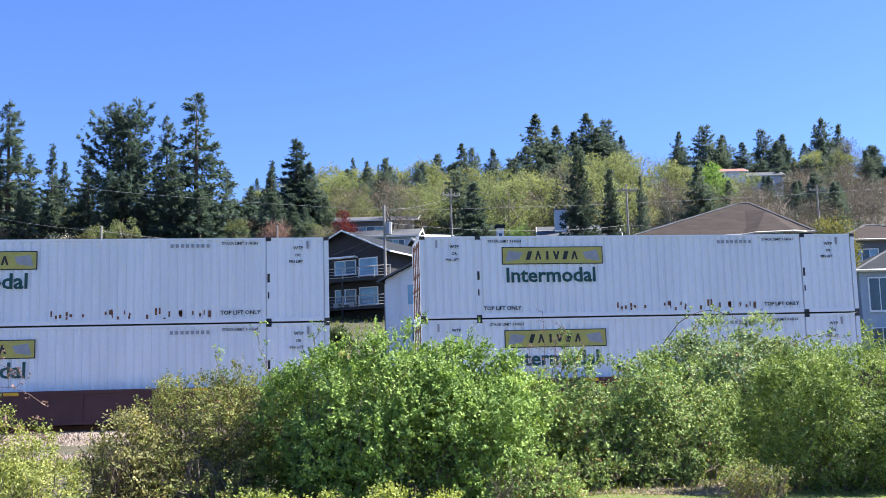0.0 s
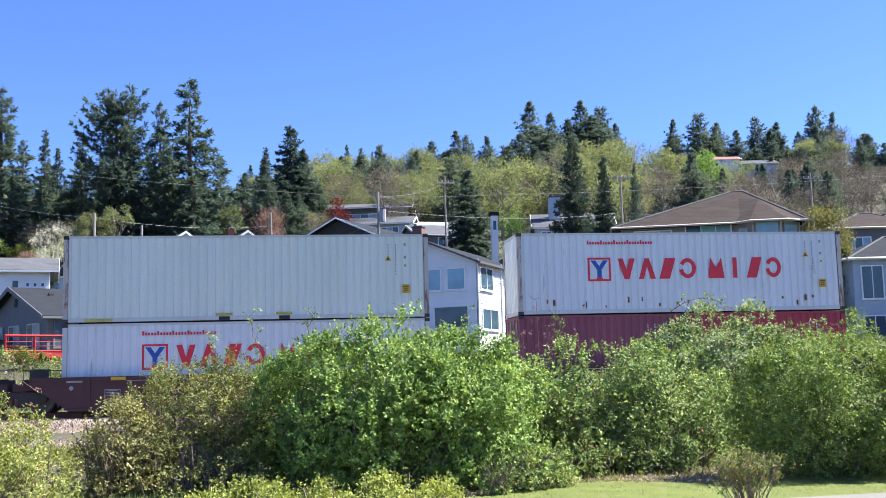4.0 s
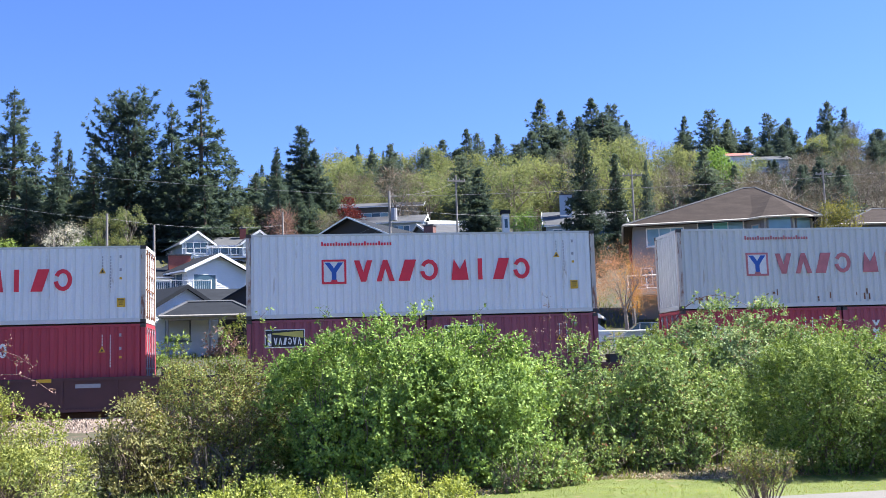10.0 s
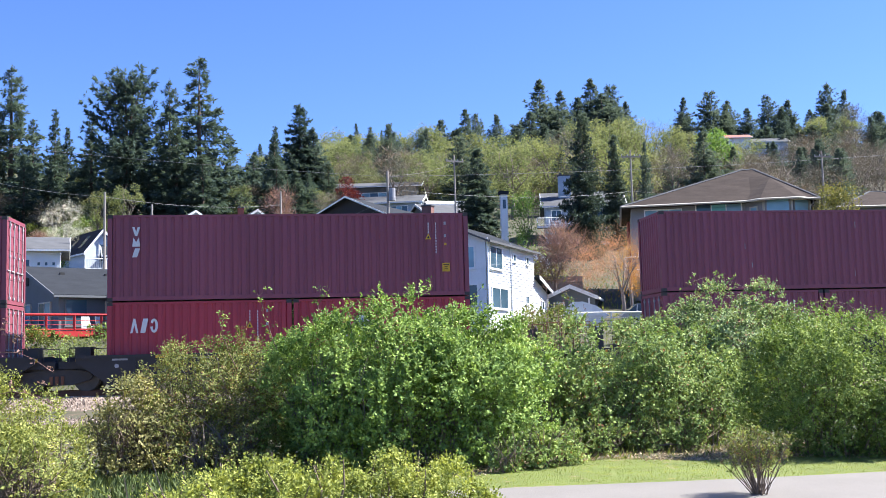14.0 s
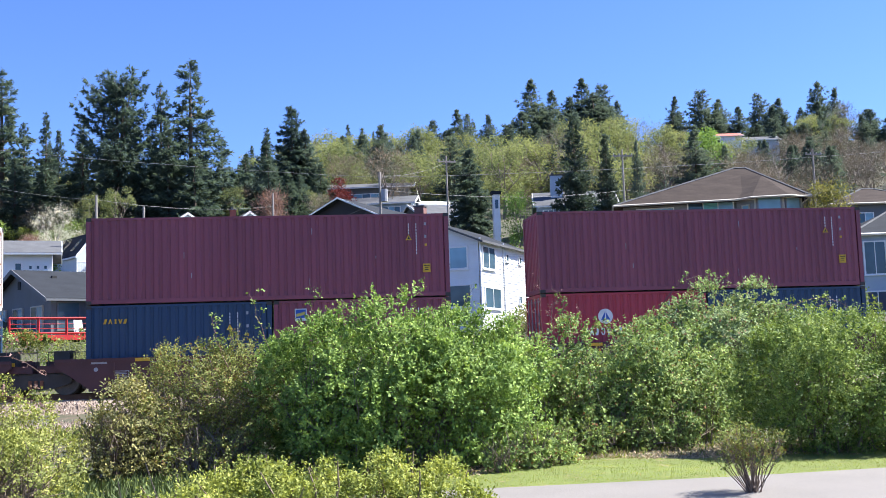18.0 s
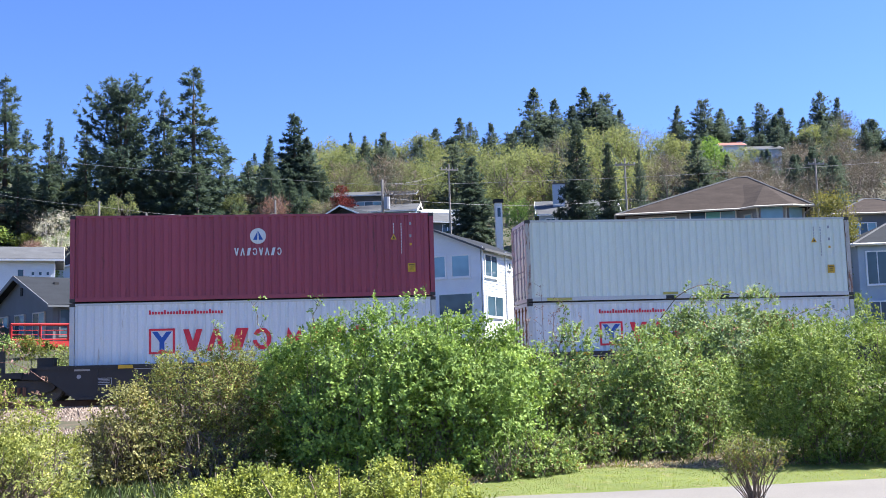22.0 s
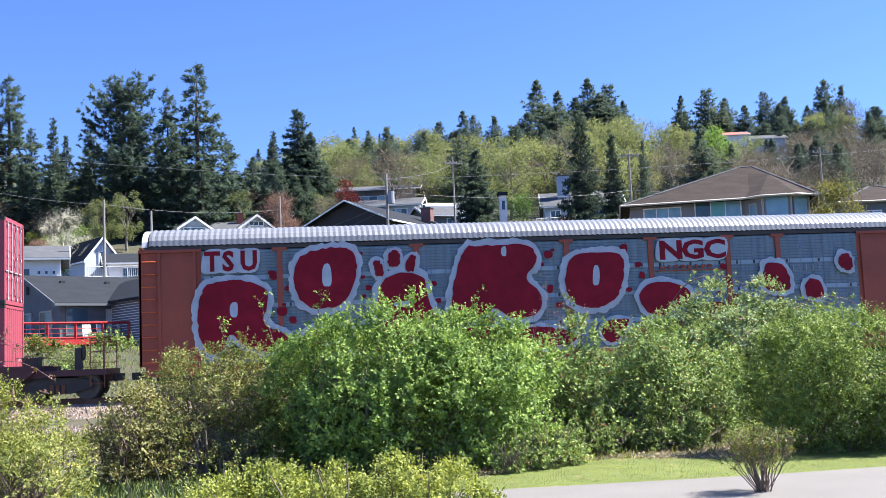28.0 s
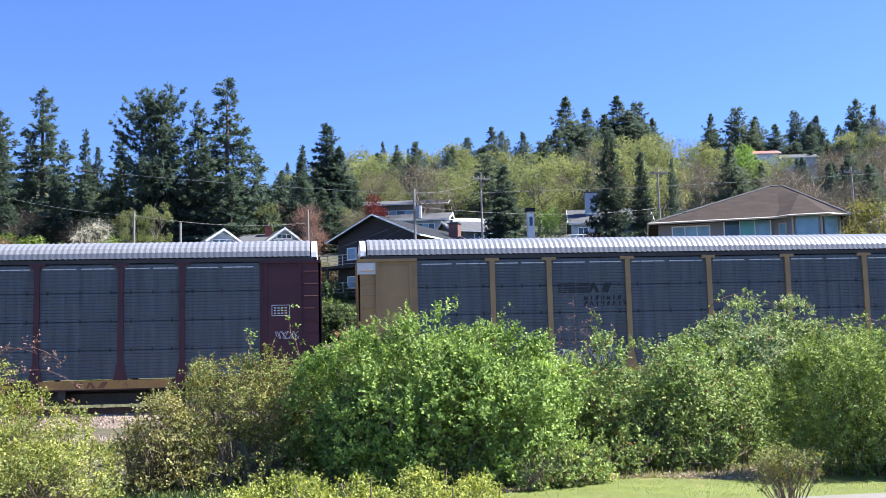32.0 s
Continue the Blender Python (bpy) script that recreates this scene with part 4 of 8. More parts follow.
# (left end, upper box, its door end, lower boxes, first of its car, last of its car, car paint, car number)
UNITS += [
    (27.5, forty(M_WHITE, white_sq, sq, numd, H=STD), "L", [forty(M_CREAM, "cream corrugated steel container", numd)], 1, 0, M_WELL_BROWN, ""),
    (42.95, forty(M_GREY, "pale grey corrugated container with fork pockets", numd, fork_pockets), "L", [forty(M_WHITE, white_sq, sq, numd, H=STD)], 0, 0, M_WELL_BROWN, ""),
    (58.3, forty(M_WHITE, white_sq + " and rusty edges", sq, numd, rust_spots(16, 4)), "R", [plain20, red_mag], 0, 0, M_WELL_BROWN, ""),
    (73.8, forty(M_MAROON, maroon + " with a small corner badge", corner_logo, num, scuffs(6, 8)), "R", [reds, reds], 0, 0, M_WELL_BROWN, ""),
    (89.05, mar40, "R", [reds, pale20], 0, 1, M_WELL_BROWN, "129"),
    (108.35, forty(M_WHITE, white_sq, sq, numd, H=STD), "R", [beac, reds], 1, 0, M_WELL_BROWN, ""),
    (123.85, ym40, "R", [beac, beac], 0, 0, M_WELL_BROWN, ""),
    (139.1, forty(M_FADED, "dirty white container with faded red lettering", sqf, numd, rust_spots(20, 9), patch(8.1, 0.25, 1.9, 1.15, M_CREAM, "beige repaint patch")), "R", [reds, trit20], 0, 0, M_WELL_DARK, ""),
    (154.45, forty(M_MAROON, maroon + " with upright white letters", column_name(), num), "R", [reds, beac], 0, 0, M_WELL_DARK, "125-T"),
    (169.85, forty(M_MAROON, maroon + " with three upright white letters", column_name(3, 0.8, 0.35, 0.26, 0.3), num), "R", [reds, red_mag], 0, 1, M_WELL_DARK, ""),
    (189.0, mar40, "R", [plain20, plain20], 1, 0, M_WELL_DARK, ""),
    (204.65, ym40, "R", [cream20, blue20], 0, 0, M_WELL_BROWN, ""),
    (220.1, mar40, "R", [blue20, twenty(M_MAROON, maroon + " with a small badge", corner_logo, num2)], 0, 0, M_WELL_BROWN, ""),
    (235.5, mar40, "R", [red_mag, blue20], 0, 0, M_WELL_BROWN, "125"),
    (250.95, mar40, "L", [reds, reds], 0, 1, M_WELL_BROWN, "780"),
    (270.3, forty(M_MAROON_RED, "wine-red corrugated container with a round white badge", mag, num), "L", [ym40], 1, 0, M_WELL_DARK, ""),
    (285.75, forty(M_GREY, "pale grey corrugated container with fork pockets", numd, fork_pockets), "L", [forty(M_WHITE, white_sq, sq, numd, H=STD)], 0, 0, M_WELL_DARK, ""),
    (301.15, mar40, "L", [forty(M_BLUE, "bright blue corrugated steel container", num)], 0, 0, M_WELL_BROWN, ""),
    (316.6, forty(M_JB, "white container with four pairs of side doors", side_doors), "L", [ym40], 0, 0, M_WELL_DARK, ""),
    (331.95, forty(M_MAROON_RED, "wine-red corrugated container with a round white badge", mag, num), "R", [forty(M_MAROON_RED, "wine-red corrugated steel container", num)], 0, 1, M_WELL_BROWN, ""),
]
for s, upper, door, lowers, first, last, carmat, number in UNITS:
    x = s + (12.19 - sum(b[0] for b in lowers)) / 2 if len(lowers) == 1 else s
    for i, (L, H, mat, label, dressed) in enumerate(lowers):
        stack(container(L, H, mat, label, "R" if i else "L", dressed, side="flat" if side_doors in dressed else "plain"), x + i * 6.13, BASE_Z)
    low_h = max(b[1] for b in lowers)
    L, H, mat, label, dressed = upper
    stack(container(L, H, mat, label, door, dressed, side="flat" if side_doors in dressed else "plain", post=M_RUSTY_WHITE if mat in (M_WHITE, M_GREY, M_FADED) else None), s, BASE_Z + low_h + 0.03)
    style = {58: "s", 139: "s", 204: "b", 89: "b", 250: "s", 301: "s"}.get(int(s), "")
    stack(well_car(12.19, carmat, "low well car carrying stacked containers" + (" with sprayed graffiti" if style else ""), first, last, number, style, int(s)), s, RAIL_Z)
for s, last in ((-15.05, 0), (4.26, 1)):
    label = "long white domestic container with a yellow name panel"
    stack(container(16.15, HC, M_JB, label, "L", (hunter, rust_spots(14, 3, 0.2, 0.4, 4.5, 11.5))), s, BASE_Z + 0.05)
    stack(container(16.15, HC, M_JB, label, "L", (hunter, rust_spots(30, 6, 0.16, 0.36, 7, 12.2))), s, BASE_Z + HC + 0.08)
    stack(well_car(16.15, M_WELL_BROWN, "long maroon well car carrying stacked containers", 0, last, "53" if last else ""), s, RAIL_Z)


# -- auto racks --
M_GALV_PALE = paint("pale_blue_sheet", (0.30, 0.38, 0.46), 0.5, 0.12, 1.0, metal=0.2)
RACK_L, RACK_W, RACK_H = 27.5, 2.9, 5.62
RACK_TOP, EAVE = 5.62, 4.93


M_END_ORANGE = paint("bright_orange_door_paint", (0.62, 0.12, 0.03), 0.5, 0.12, 1.0)


def auto_rack(body, sheet, sill, label, posts_at, white_ends=False, strips=True):
    """A covered car carrier; z = 0 at the rail top, its front at y = 0."""
    top = thing("auto_rack", Matrix(), label, "auto rack", "auto racks of the train")
    L = RACK_L
    part("side_sill", Geo().box(0.2, L - 0.2, 0.0, 0.12, 0.62, 0.95).box(0.2, L - 0.2, -0.05, 0.0, 0.62, 0.68).box(0.2, L - 0.2, RACK_W - 0.12, RACK_W, 0.62, 0.95), sill, top)
    part("deck", Geo().box(0.2, L - 0.2, 0.1, RACK_W - 0.1, 0.85, 0.95), M_STEEL, top)
    # vaulted roof of pressed metal ribs
    g = Geo()
    n, m = 140, 12
    for i in range(n * 2 + 1):
        x = 0.35 + (L - 0.7) * i / (2 * n)
        rise = 0.022 if i % 2 else 0.0
        for k in range(m + 1):
            a = math.pi * k / m
            yy = RACK_W / 2 - (RACK_W / 2 + 0.02) * math.copysign(abs(math.cos(a)) ** 1.05, math.cos(a))
            g.v.append((x, yy, EAVE + 0.02 + (RACK_TOP - EAVE) * math.sin(a) ** 0.95 + rise))
    for i in range(n * 2):
        for k in range(m):
            a = i * (m + 1) + k
            g.f.append((a, a + m + 1, a + m + 2, a + 1))
    part("roof", g, M_ROOF_METAL, top, "bright ribbed vaulted roof")
    for ex in (0.12, L - 0.3):
        cap = [(RACK_W / 2 - (RACK_W / 2 + 0.0) * math.copysign(abs(math.cos(math.pi * k / m)) ** 1.05, math.cos(math.pi * k / m)), EAVE + (RACK_TOP - EAVE) * math.sin(math.pi * k / m) ** 0.95) for k in range(m + 1)]
        part("roof_end", Geo().plate(cap, 0, 0.18, Matrix.Translation((ex, 0, 0)) @ Matrix.Rotation(radians(90), 4, "Z") @ Matrix.Diagonal((1, -1, 1, 1))), M_MARK_WHITE, top, "white roof end panel")
    # The rail is coloured dark to stand for the shaded gap below the roof.
    part("eave_rail", Geo().box(0.2, L - 0.2, 0.0, 0.08, EAVE - 0.13, EAVE + 0.0).box(0.2, L - 0.2, RACK_W - 0.08, RACK_W + 0.0, EAVE - 0.13, EAVE + 0.0), M_STEEL, top, "eave rail coloured dark for the gap under the roof")
    # end doors and corner bays
    for ex in (0.0, L - 2.05):
        left = ex == 0
        bay = part("end_bay", Geo().box(ex, ex + 2.05, 0.03, 0.11, 0.95, EAVE - 0.13), body, top, "painted end bay")
        door_x = ex + (0.72 if left else 0.25)
        part("bay_door", Geo().box(door_x, door_x + 1.05, -0.01, 0.03, 1.1, EAVE - 0.35), body, bay)
        part("bay_frame", Geo().box(door_x - 0.1, door_x, -0.04, 0.03, 0.95, EAVE - 0.13).box(door_x + 1.05, door_x + 1.15, -0.04, 0.03, 0.95, EAVE - 0.13).box(ex, ex + 2.05, -0.06, 0.03, EAVE - 0.2, EAVE - 0.1), body, bay)
        part("bay_back", Geo().box(ex, ex + 2.05, RACK_W - 0.1, RACK_W - 0.03, 0.95, EAVE - 0.13), body, bay)
        lad = ex + (0.12 if left else 1.5)
        for zz in np.linspace(1.1, EAVE - 0.5, 9):
            part("rung", Geo().tube([(lad, 0.02, zz), (lad, -0.11, zz), (lad + 0.45, -0.11, zz), (lad + 0.45, 0.02, zz)], 0.02, 5), M_END_ORANGE if sheet is M_GALV else body, bay)
        dx = ex + 0.02 if left else ex + 1.98
        gend = Geo().box(dx, dx + 0.06, 0.03, RACK_W - 0.03, 0.95, EAVE)
        for k in range(7):
            gend.box(dx - 0.03 if left else dx + 0.06, dx if left else dx + 0.09, 0.2 + k * 0.38, 0.32 + k * 0.38, 1.0, EAVE - 0.1)
        part("end_door", gend, M_END_ORANGE if sheet is M_GALV else body, top)
        if sheet is M_GALV and not left:
            part("end_panel", Geo().box(dx + 0.09, dx + 0.1, 0.1, RACK_W - 0.1, EAVE - 0.75, EAVE - 0.05), M_MARK_WHITE, top, "white panel at the top of the end door")
        if white_ends:
            part("bay_band", Geo().box(ex, ex + 0.7 if left else ex + 0.3, -0.012, 0.03, EAVE - 0.62, EAVE - 0.22), M_MARK_WHITE, bay, "white band")
    # posts and sheets
    posts = [2.05, *posts_at, L - 2.05]
    for x in posts[1:-1]:
        part("post", Geo().box(x - 0.09, x + 0.09, -0.05, 0.06, 0.95, EAVE - 0.13).box(x - 0.25, x + 0.25, -0.055, 0.05, EAVE - 0.22, EAVE - 0.12).plate([(x - 0.22, 0.95), (x + 0.22, 0.95), (x + 0.1, 1.5), (x - 0.1, 1.5)], -0.055, 0.05), body, top)
        part("post", Geo().box(x - 0.09, x + 0.09, RACK_W - 0.06, RACK_W + 0.05, 0.95, EAVE - 0.13), body, top)
    step = (EAVE - 0.15 - 0.98) / 4
    for x0, x1 in zip(posts, posts[1:]):
        for k in range(4):
            z0 = 0.98 + k * step
            gs = Geo()
            prof = [(0.052, z0 + 0.004)]
            for j in range(9):
                za, zb = z0 + 0.006 + j * (step - 0.012) / 9, z0 + 0.006 + (j + 1) * (step - 0.012) / 9
                prof += [(0.020, za + 0.003), (0.020, zb - 0.030), (0.034, zb - 0.018)]
            prof.append((0.052, z0 + step - 0.004))
            for yy, zz in prof:
                gs.v += [(x0, yy, zz), (x1, yy, zz)]
            gs.f = [(2 * j, 2 * j + 1, 2 * j + 3, 2 * j + 2) for j in range(len(prof) - 1)] + [(1, 0, 2 * len(prof) - 2, 2 * len(prof) - 1)]
            sh = part("side_sheet", gs, sheet, top)
            # White strips painted as the light that shows through gaps under the eave.
            if k == 3 and strips:
                for ua, ub in ((0.06, 0.46), (0.52, 0.92)):
                    part("light_strip", Geo().box(x0 + (x1 - x0) * ua, x0 + (x1 - x0) * ub, 0.012, 0.03, z0 + step - 0.17, z0 + step - 0.135), M_MARK_WHITE, sh, "white strip for light through the gap at the sheet top")
            if k and not strips:
                part("pale_band", Geo().box(x0 + 0.09, x1 - 0.09, 0.016, 0.03, z0 - 0.07, z0 + 0.07), M_GALV_PALE, sh, "pale blue band")
            if k:
                part("clip", Geo().box(x0 + 0.3, x0 + 0.36, -0.005, 0.03, z0 - 0.06, z0 + 0.06).box((x0 + x1) / 2, (x0 + x1) / 2 + 0.06, -0.005, 0.03, z0 - 0.06, z0 + 0.06).box(x1 - 0.36, x1 - 0.3, -0.005, 0.03, z0 - 0.06, z0 + 0.06), M_STEEL, sh)
        gs = Geo()
        nv = max(2, round((x1 - x0) / 0.46))
        for j in range(1, nv):
            u = x0 + (x1 - x0) * j / nv
            gs.box(u - 0.012, u + 0.012, 0.008, 0.03, 0.99, EAVE - 0.16)
        part("seam", gs, sheet, top, "upright seams of the side sheets")
        part("back_sheet", Geo().box(x0, x1, RACK_W - 0.05, RACK_W - 0.02, 0.98, EAVE - 0.13), sheet, top)
    for u in (8, 17, 25):
        part("reflector", Geo().box(u, u + 0.45, -0.055, -0.05, 0.75, 0.85), M_MARK_YELLOW, top, "yellow reflector strip")
    part("centre_sill", Geo().box(0.4, L - 0.4, 1.05, 1.85, 0.4, 0.86).box(4.6, L - 4.6, 0.8, 2.1, 0.14, 0.5), M_STEEL, top, "dark underframe")
    for x in np.linspace(5.2, L - 5.2, 6):
        part("cross_beam", Geo().box(x, x + 0.25, 0.12, RACK_W - 0.12, 0.3, 0.86), M_STEEL, top)
    part("air_tank", Geo().tube([(L * 0.44, 0.5, 0.42), (L * 0.44 + 1.3, 0.5, 0.42)], 0.2, 10), M_STEEL, top)
    for x in (2.6, L - 2.6):
        truck_at(top, x)
    part("coupler", Geo().box(-0.45, 0.2, 1.3, 1.55, 0.55, 0.8).box(L - 0.2, L + 0.45, 1.3, 1.55, 0.55, 0.8), M_STEEL, top)
    return top


def truck_at(top, x):
    truck(top, x)


layer = [0]


def shaky(poly, seed, amount):
    """An outline drawn with an unsteady hand: points about every 0.12 m, each a little off."""
    r, out = random.Random(seed), []
    for i in range(len(poly)):
        a, b = Vector(poly[i]), Vector(poly[(i + 1) % len(poly)])
        n = max(1, int((b - a).length / 0.12))
        out += [tuple(a.lerp(b, k / n) + Vector((r.uniform(-1, 1), r.uniform(-1, 1))) * amount) for k in range(n)]
    return out


def spray(top, cx, cz, rx, rz, seed, hole=None, lean=0.0, outline=None, edge=0.2):
    """A red throw-up shape with a pale edge; each lies a hair in front of the last."""
    layer[0] += 1
    k = 0.0012 * layer[0]
    big = outline[0] if outline else blob(cx, cz, rx + edge, rz + edge, seed, lean=lean)
    fill = outline[1] if outline else blob(cx, cz, rx, rz, seed, lean=lean)
    big, fill = shaky(big, seed + layer[0], 0.045), shaky(fill, seed + layer[0] + 50, 0.03)
    part("spray_outline", Geo().plate(big, -0.058 - k, -0.05), M_SPRAY_WHITE, top, "pale sprayed outline")
    f = part("spray_fill", Geo().plate(fill, -0.096 - k, -0.05), M_SPRAY_RED, top, "dark red sprayed shape")
    if hole:
        part("spray_hole", Geo().plate(blob(cx + hole[0], cz + hole[1], hole[2], hole[3], seed + 1, lean=lean), -0.100 - k, -0.05), M_SPRAY_WHITE, f)


RACK_Y = 36.0
POSTS = (4.65, 6.65, 9.45, 12.4, 15.3, 18.2, 20.9, 22.9)
r1 = auto_rack(M_RACK_ORANGE, M_GALV, M_RACK_ORANGE, "orange-brown auto rack covered in red and white graffiti", (4.65, 9.3, 11.8, 14.6, 17.65, 20.52, 22.41), strips=False)


def grown(poly, d):
    """An outline moved outwards by d."""
    n, out = len(poly), []
    for i in range(n):
        a, b, c = (Vector(poly[(i + k) % n]) for k in (-1, 0, 1))
        u, v = (b - a).normalized(), (c - b).normalized()
        w = Vector((u.y + v.y, -u.x - v.x))
        w = w.normalized() / max(0.6, math.sqrt(max(0.05, (1 + u.dot(v)) / 2)))
        out.append(tuple(b + w * d))
    return out


def rounded(poly, cut=0.28):
    """An outline with its corners cut twice, so that it reads as sprayed by hand."""
    for k in (cut, 0.25):
        out = []
        for i in range(len(poly)):
            a, b, c = (Vector(poly[(i + j) % len(poly)]) for j in (-1, 0, 1))
            out += [tuple(b.lerp(a, k * 0.9)), tuple(b.lerp(c, k * 0.9))]
        poly = out
    return poly


def throw_up(poly, holes=(), edge=0.2):
    fill = rounded(poly)
    spray(r1, 0, 0, 0, 0, 0, outline=(grown(fill, edge), fill))
    k = 0.0012 * layer[0]
    for i, (hx, hz, rx, rz) in enumerate(holes):
        part("spray_hole", Geo().plate(blob(hx, hz, rx, rz, i), -0.100 - k, -0.05), M_SPRAY_WHITE, r1, "pale sprayed gap in the shape")


throw_up([(1.95, 1.35), (2.75, 1.3), (2.95, 2.1), (3.5, 1.35), (5.1, 1.3), (5.0, 1.75), (3.9, 2.3), (4.3, 2.9), (4.1, 3.6), (2.9, 3.8), (1.9, 3.5)], ((3.1, 2.75, 0.14, 0.24),))
spray(r1, 6.17, 3.75, 1.05, 1.0, 2, (0.05, 0.05, 0.15, 0.42))
spray(r1, 6.15, 1.6, 0.75, 0.42, 5, (0.05, -0.08, 0.14, 0.15), edge=0.16)
throw_up([(6.95, 1.15), (8.6, 1.1), (9.95, 1.3), (10.05, 2.0), (9.75, 2.6), (9.6, 3.2), (9.5, 3.75), (8.6, 3.85), (8.0, 3.5), (7.9, 2.9), (8.15, 2.5), (8.55, 2.25), (7.6, 2.15), (6.95, 1.8)], ((8.75, 2.75, 0.3, 0.09),))
for fx, fz, a, ln in ((7.98, 3.98, 0.14, -0.2), (8.52, 4.3, 0.2, 0.0), (9.1, 4.12, 0.15, 0.2)):
    spray(r1, fx, fz, a, 0.3, 3, lean=ln, edge=0.13)
throw_up([(10.4, 1.05), (14.6, 1.05), (14.9, 1.5), (13.8, 1.8), (12.4, 1.75), (11.2, 1.95), (10.5, 1.7)], edge=0.14)
throw_up([(10.3, 2.35), (10.8, 2.1), (11.5, 2.2), (11.95, 2.6), (12.5, 2.05), (13.5, 2.2), (13.7, 2.9), (12.95, 3.55), (13.55, 4.0), (13.4, 4.6), (12.6, 4.72), (11.6, 4.66), (10.9, 4.7)], ((12.35, 4.45, 0.1, 0.16),))
spray(r1, 15.55, 3.4, 0.98, 1.05, 8, (0.05, 0.1, 0.12, 0.36), lean=0.12)
throw_up([(16.6, 1.05), (17.1, 1.7), (18.1, 1.9), (18.95, 1.75), (19.5, 2.45), (20.35, 2.43), (20.6, 1.84), (20.3, 1.0)])
throw_up([(17.05, 2.9), (17.3, 2.15), (18.0, 1.95), (18.3, 2.3), (18.85, 2.35), (19.05, 2.8), (18.55, 3.15), (17.7, 3.28)], edge=0.16)
spray(r1, 21.5, 1.4, 0.72, 0.62, 9)
spray(r1, 22.25, 3.22, 0.5, 0.5, 10, edge=0.17)
spray(r1, 23.66, 2.77, 0.33, 0.36, 11, edge=0.14)
spray(r1, 24.93, 3.72, 0.24, 0.3, 12, edge=0.13)
throw_up([(15.7, 1.2), (16.2, 1.15), (16.6, 1.6), (16.75, 2.0), (15.75, 1.9)], edge=0.1)
r = random.Random(8)
for i in range(30):
    cx, cz, a = r.choice((4.7, 7.55, 10.1, 13.95, 17.0, 20.4)) + r.uniform(-0.35, 0.35), r.uniform(2.2, 4.5), r.uniform(0.06, 0.17)
    part("spray_dab", Geo().plate(blob(cx, cz, a, a * r.uniform(0.7, 1.2), i), -0.057 - i * 0.0001, -0.05), M_SPRAY_RED, r1, "small red sprayed dab")
for txt, x, z, w in (("TSU", 2.15, 4.08, 1.75), ("NGC", 17.9, 4.02, 2.5)):
    for i, ch in enumerate(txt):
        u = x + i * w / 3
        layer[0] += 1
        part("spray_outline", Geo().plate(rounded([(u - 0.14, z - 0.12), (u + w / 3 + 0.04, z - 0.1), (u + w / 3 + 0.14, z + 0.74), (u - 0.02, z + 0.72)], 0.2), -0.098 - 0.0005 * i, -0.05), M_SPRAY_WHITE, r1, "pale sprayed outline")
        words(ch, 0.9, M_SPRAY_RED, r1, u + 0.02, z, y=-0.106, name="sprayed_letter", bold=0.035, squeeze=w / 3 / 0.64)
bars("orange_name", slabs(17.95, 3.66, 8, 0.2, 0.14, 0.05, 0.06, 9), M_RACK_ORANGE, r1, "orange trade name as strokes", y0=-0.06, y1=0.03)
bars("orange_line", [(17.85, 3.58, 2.4, 0.04)], M_RACK_ORANGE, r1, "thin orange painted line", y0=-0.06, y1=0.03)
bars("pencil_note", [(22.95 + i * 0.25, 3.45, 0.03, 0.22) for i in range(5)], M_MARK_GREY, r1, "faint grey unreadable marks", y0=-0.004, y1=0.03)
stack(r1, 348.45, RAIL_Z, RACK_Y)
r2 = auto_rack(M_RACK_MAROON, M_GALV_DARK, M_RACK_MAROON, "dark maroon auto rack with grey sheets and a yellow sill panel", POSTS)
stack(r2, 376.75, RAIL_Z, RACK_Y)
r3 = auto_rack(M_RACK_TAN, M_GALV_DARK, M_RACK_TAN, "tan auto rack with grey side sheets", POSTS, white_ends=True)
stack(r3, 405.5, RAIL_Z, RACK_Y)
for rk, ink in ((r2, M_MARK_BLACK), (r3, M_MARK_BLACK)):
    bars("trade_mark", [(6.95, 3.55 + i * 0.075, 1.1, 0.04) for i in range(5)] + slabs(8.0, 3.55, 2, 0.42, 0.34, 0.04, 0.11, 3) + slabs(7.85, 3.3, 7, 0.15, 0.15, 0.05, 0.045, 5) + slabs(7.85, 3.1, 8, 0.15, 0.15, 0.05, 0.045, 6), ink, rk, "dark striped trade mark as plain strokes", y0=0.012, y1=0.032, split=True)
    bars("info_board", [(RACK_L - 1.65, 2.95, 0.6, 0.02), (RACK_L - 1.65, 3.3, 0.6, 0.02), (RACK_L - 1.65, 2.97, 0.02, 0.33), (RACK_L - 1.07, 2.97, 0.02, 0.33)] + [(RACK_L - 1.58 + i * 0.12, 3.02 + j * 0.09, 0.08, 0.04) for i in range(4) for j in range(3)], M_MARK_WHITE, rk, "white framed board of unreadable print", y0=-0.016, y1=-0.008)
bars("sill_panel", [(18.3, 0.66, 4.2, 0.28)], M_RACK_YELLOW, r2, "dirty yellow sill panel", y0=-0.054, y1=0.0)
bars("sill_mark", [(6.9 + i * 0.2, 0.74, 0.13, 0.12) for i in range(4)] + [(8.0 + i * 0.2, 0.74, 0.13, 0.12) for i in range(6)], M_MARK_WHITE, r2, "unreadable white car number", y0=-0.056, y1=0.0, split=True)
bars("sill_name", slabs(19.4, 0.69, 3, 0.32, 0.2, 0.08, 0.08, 4), M_RUST, r2, "dark trade name on the sill as strokes", y0=-0.058, y1=0.0)
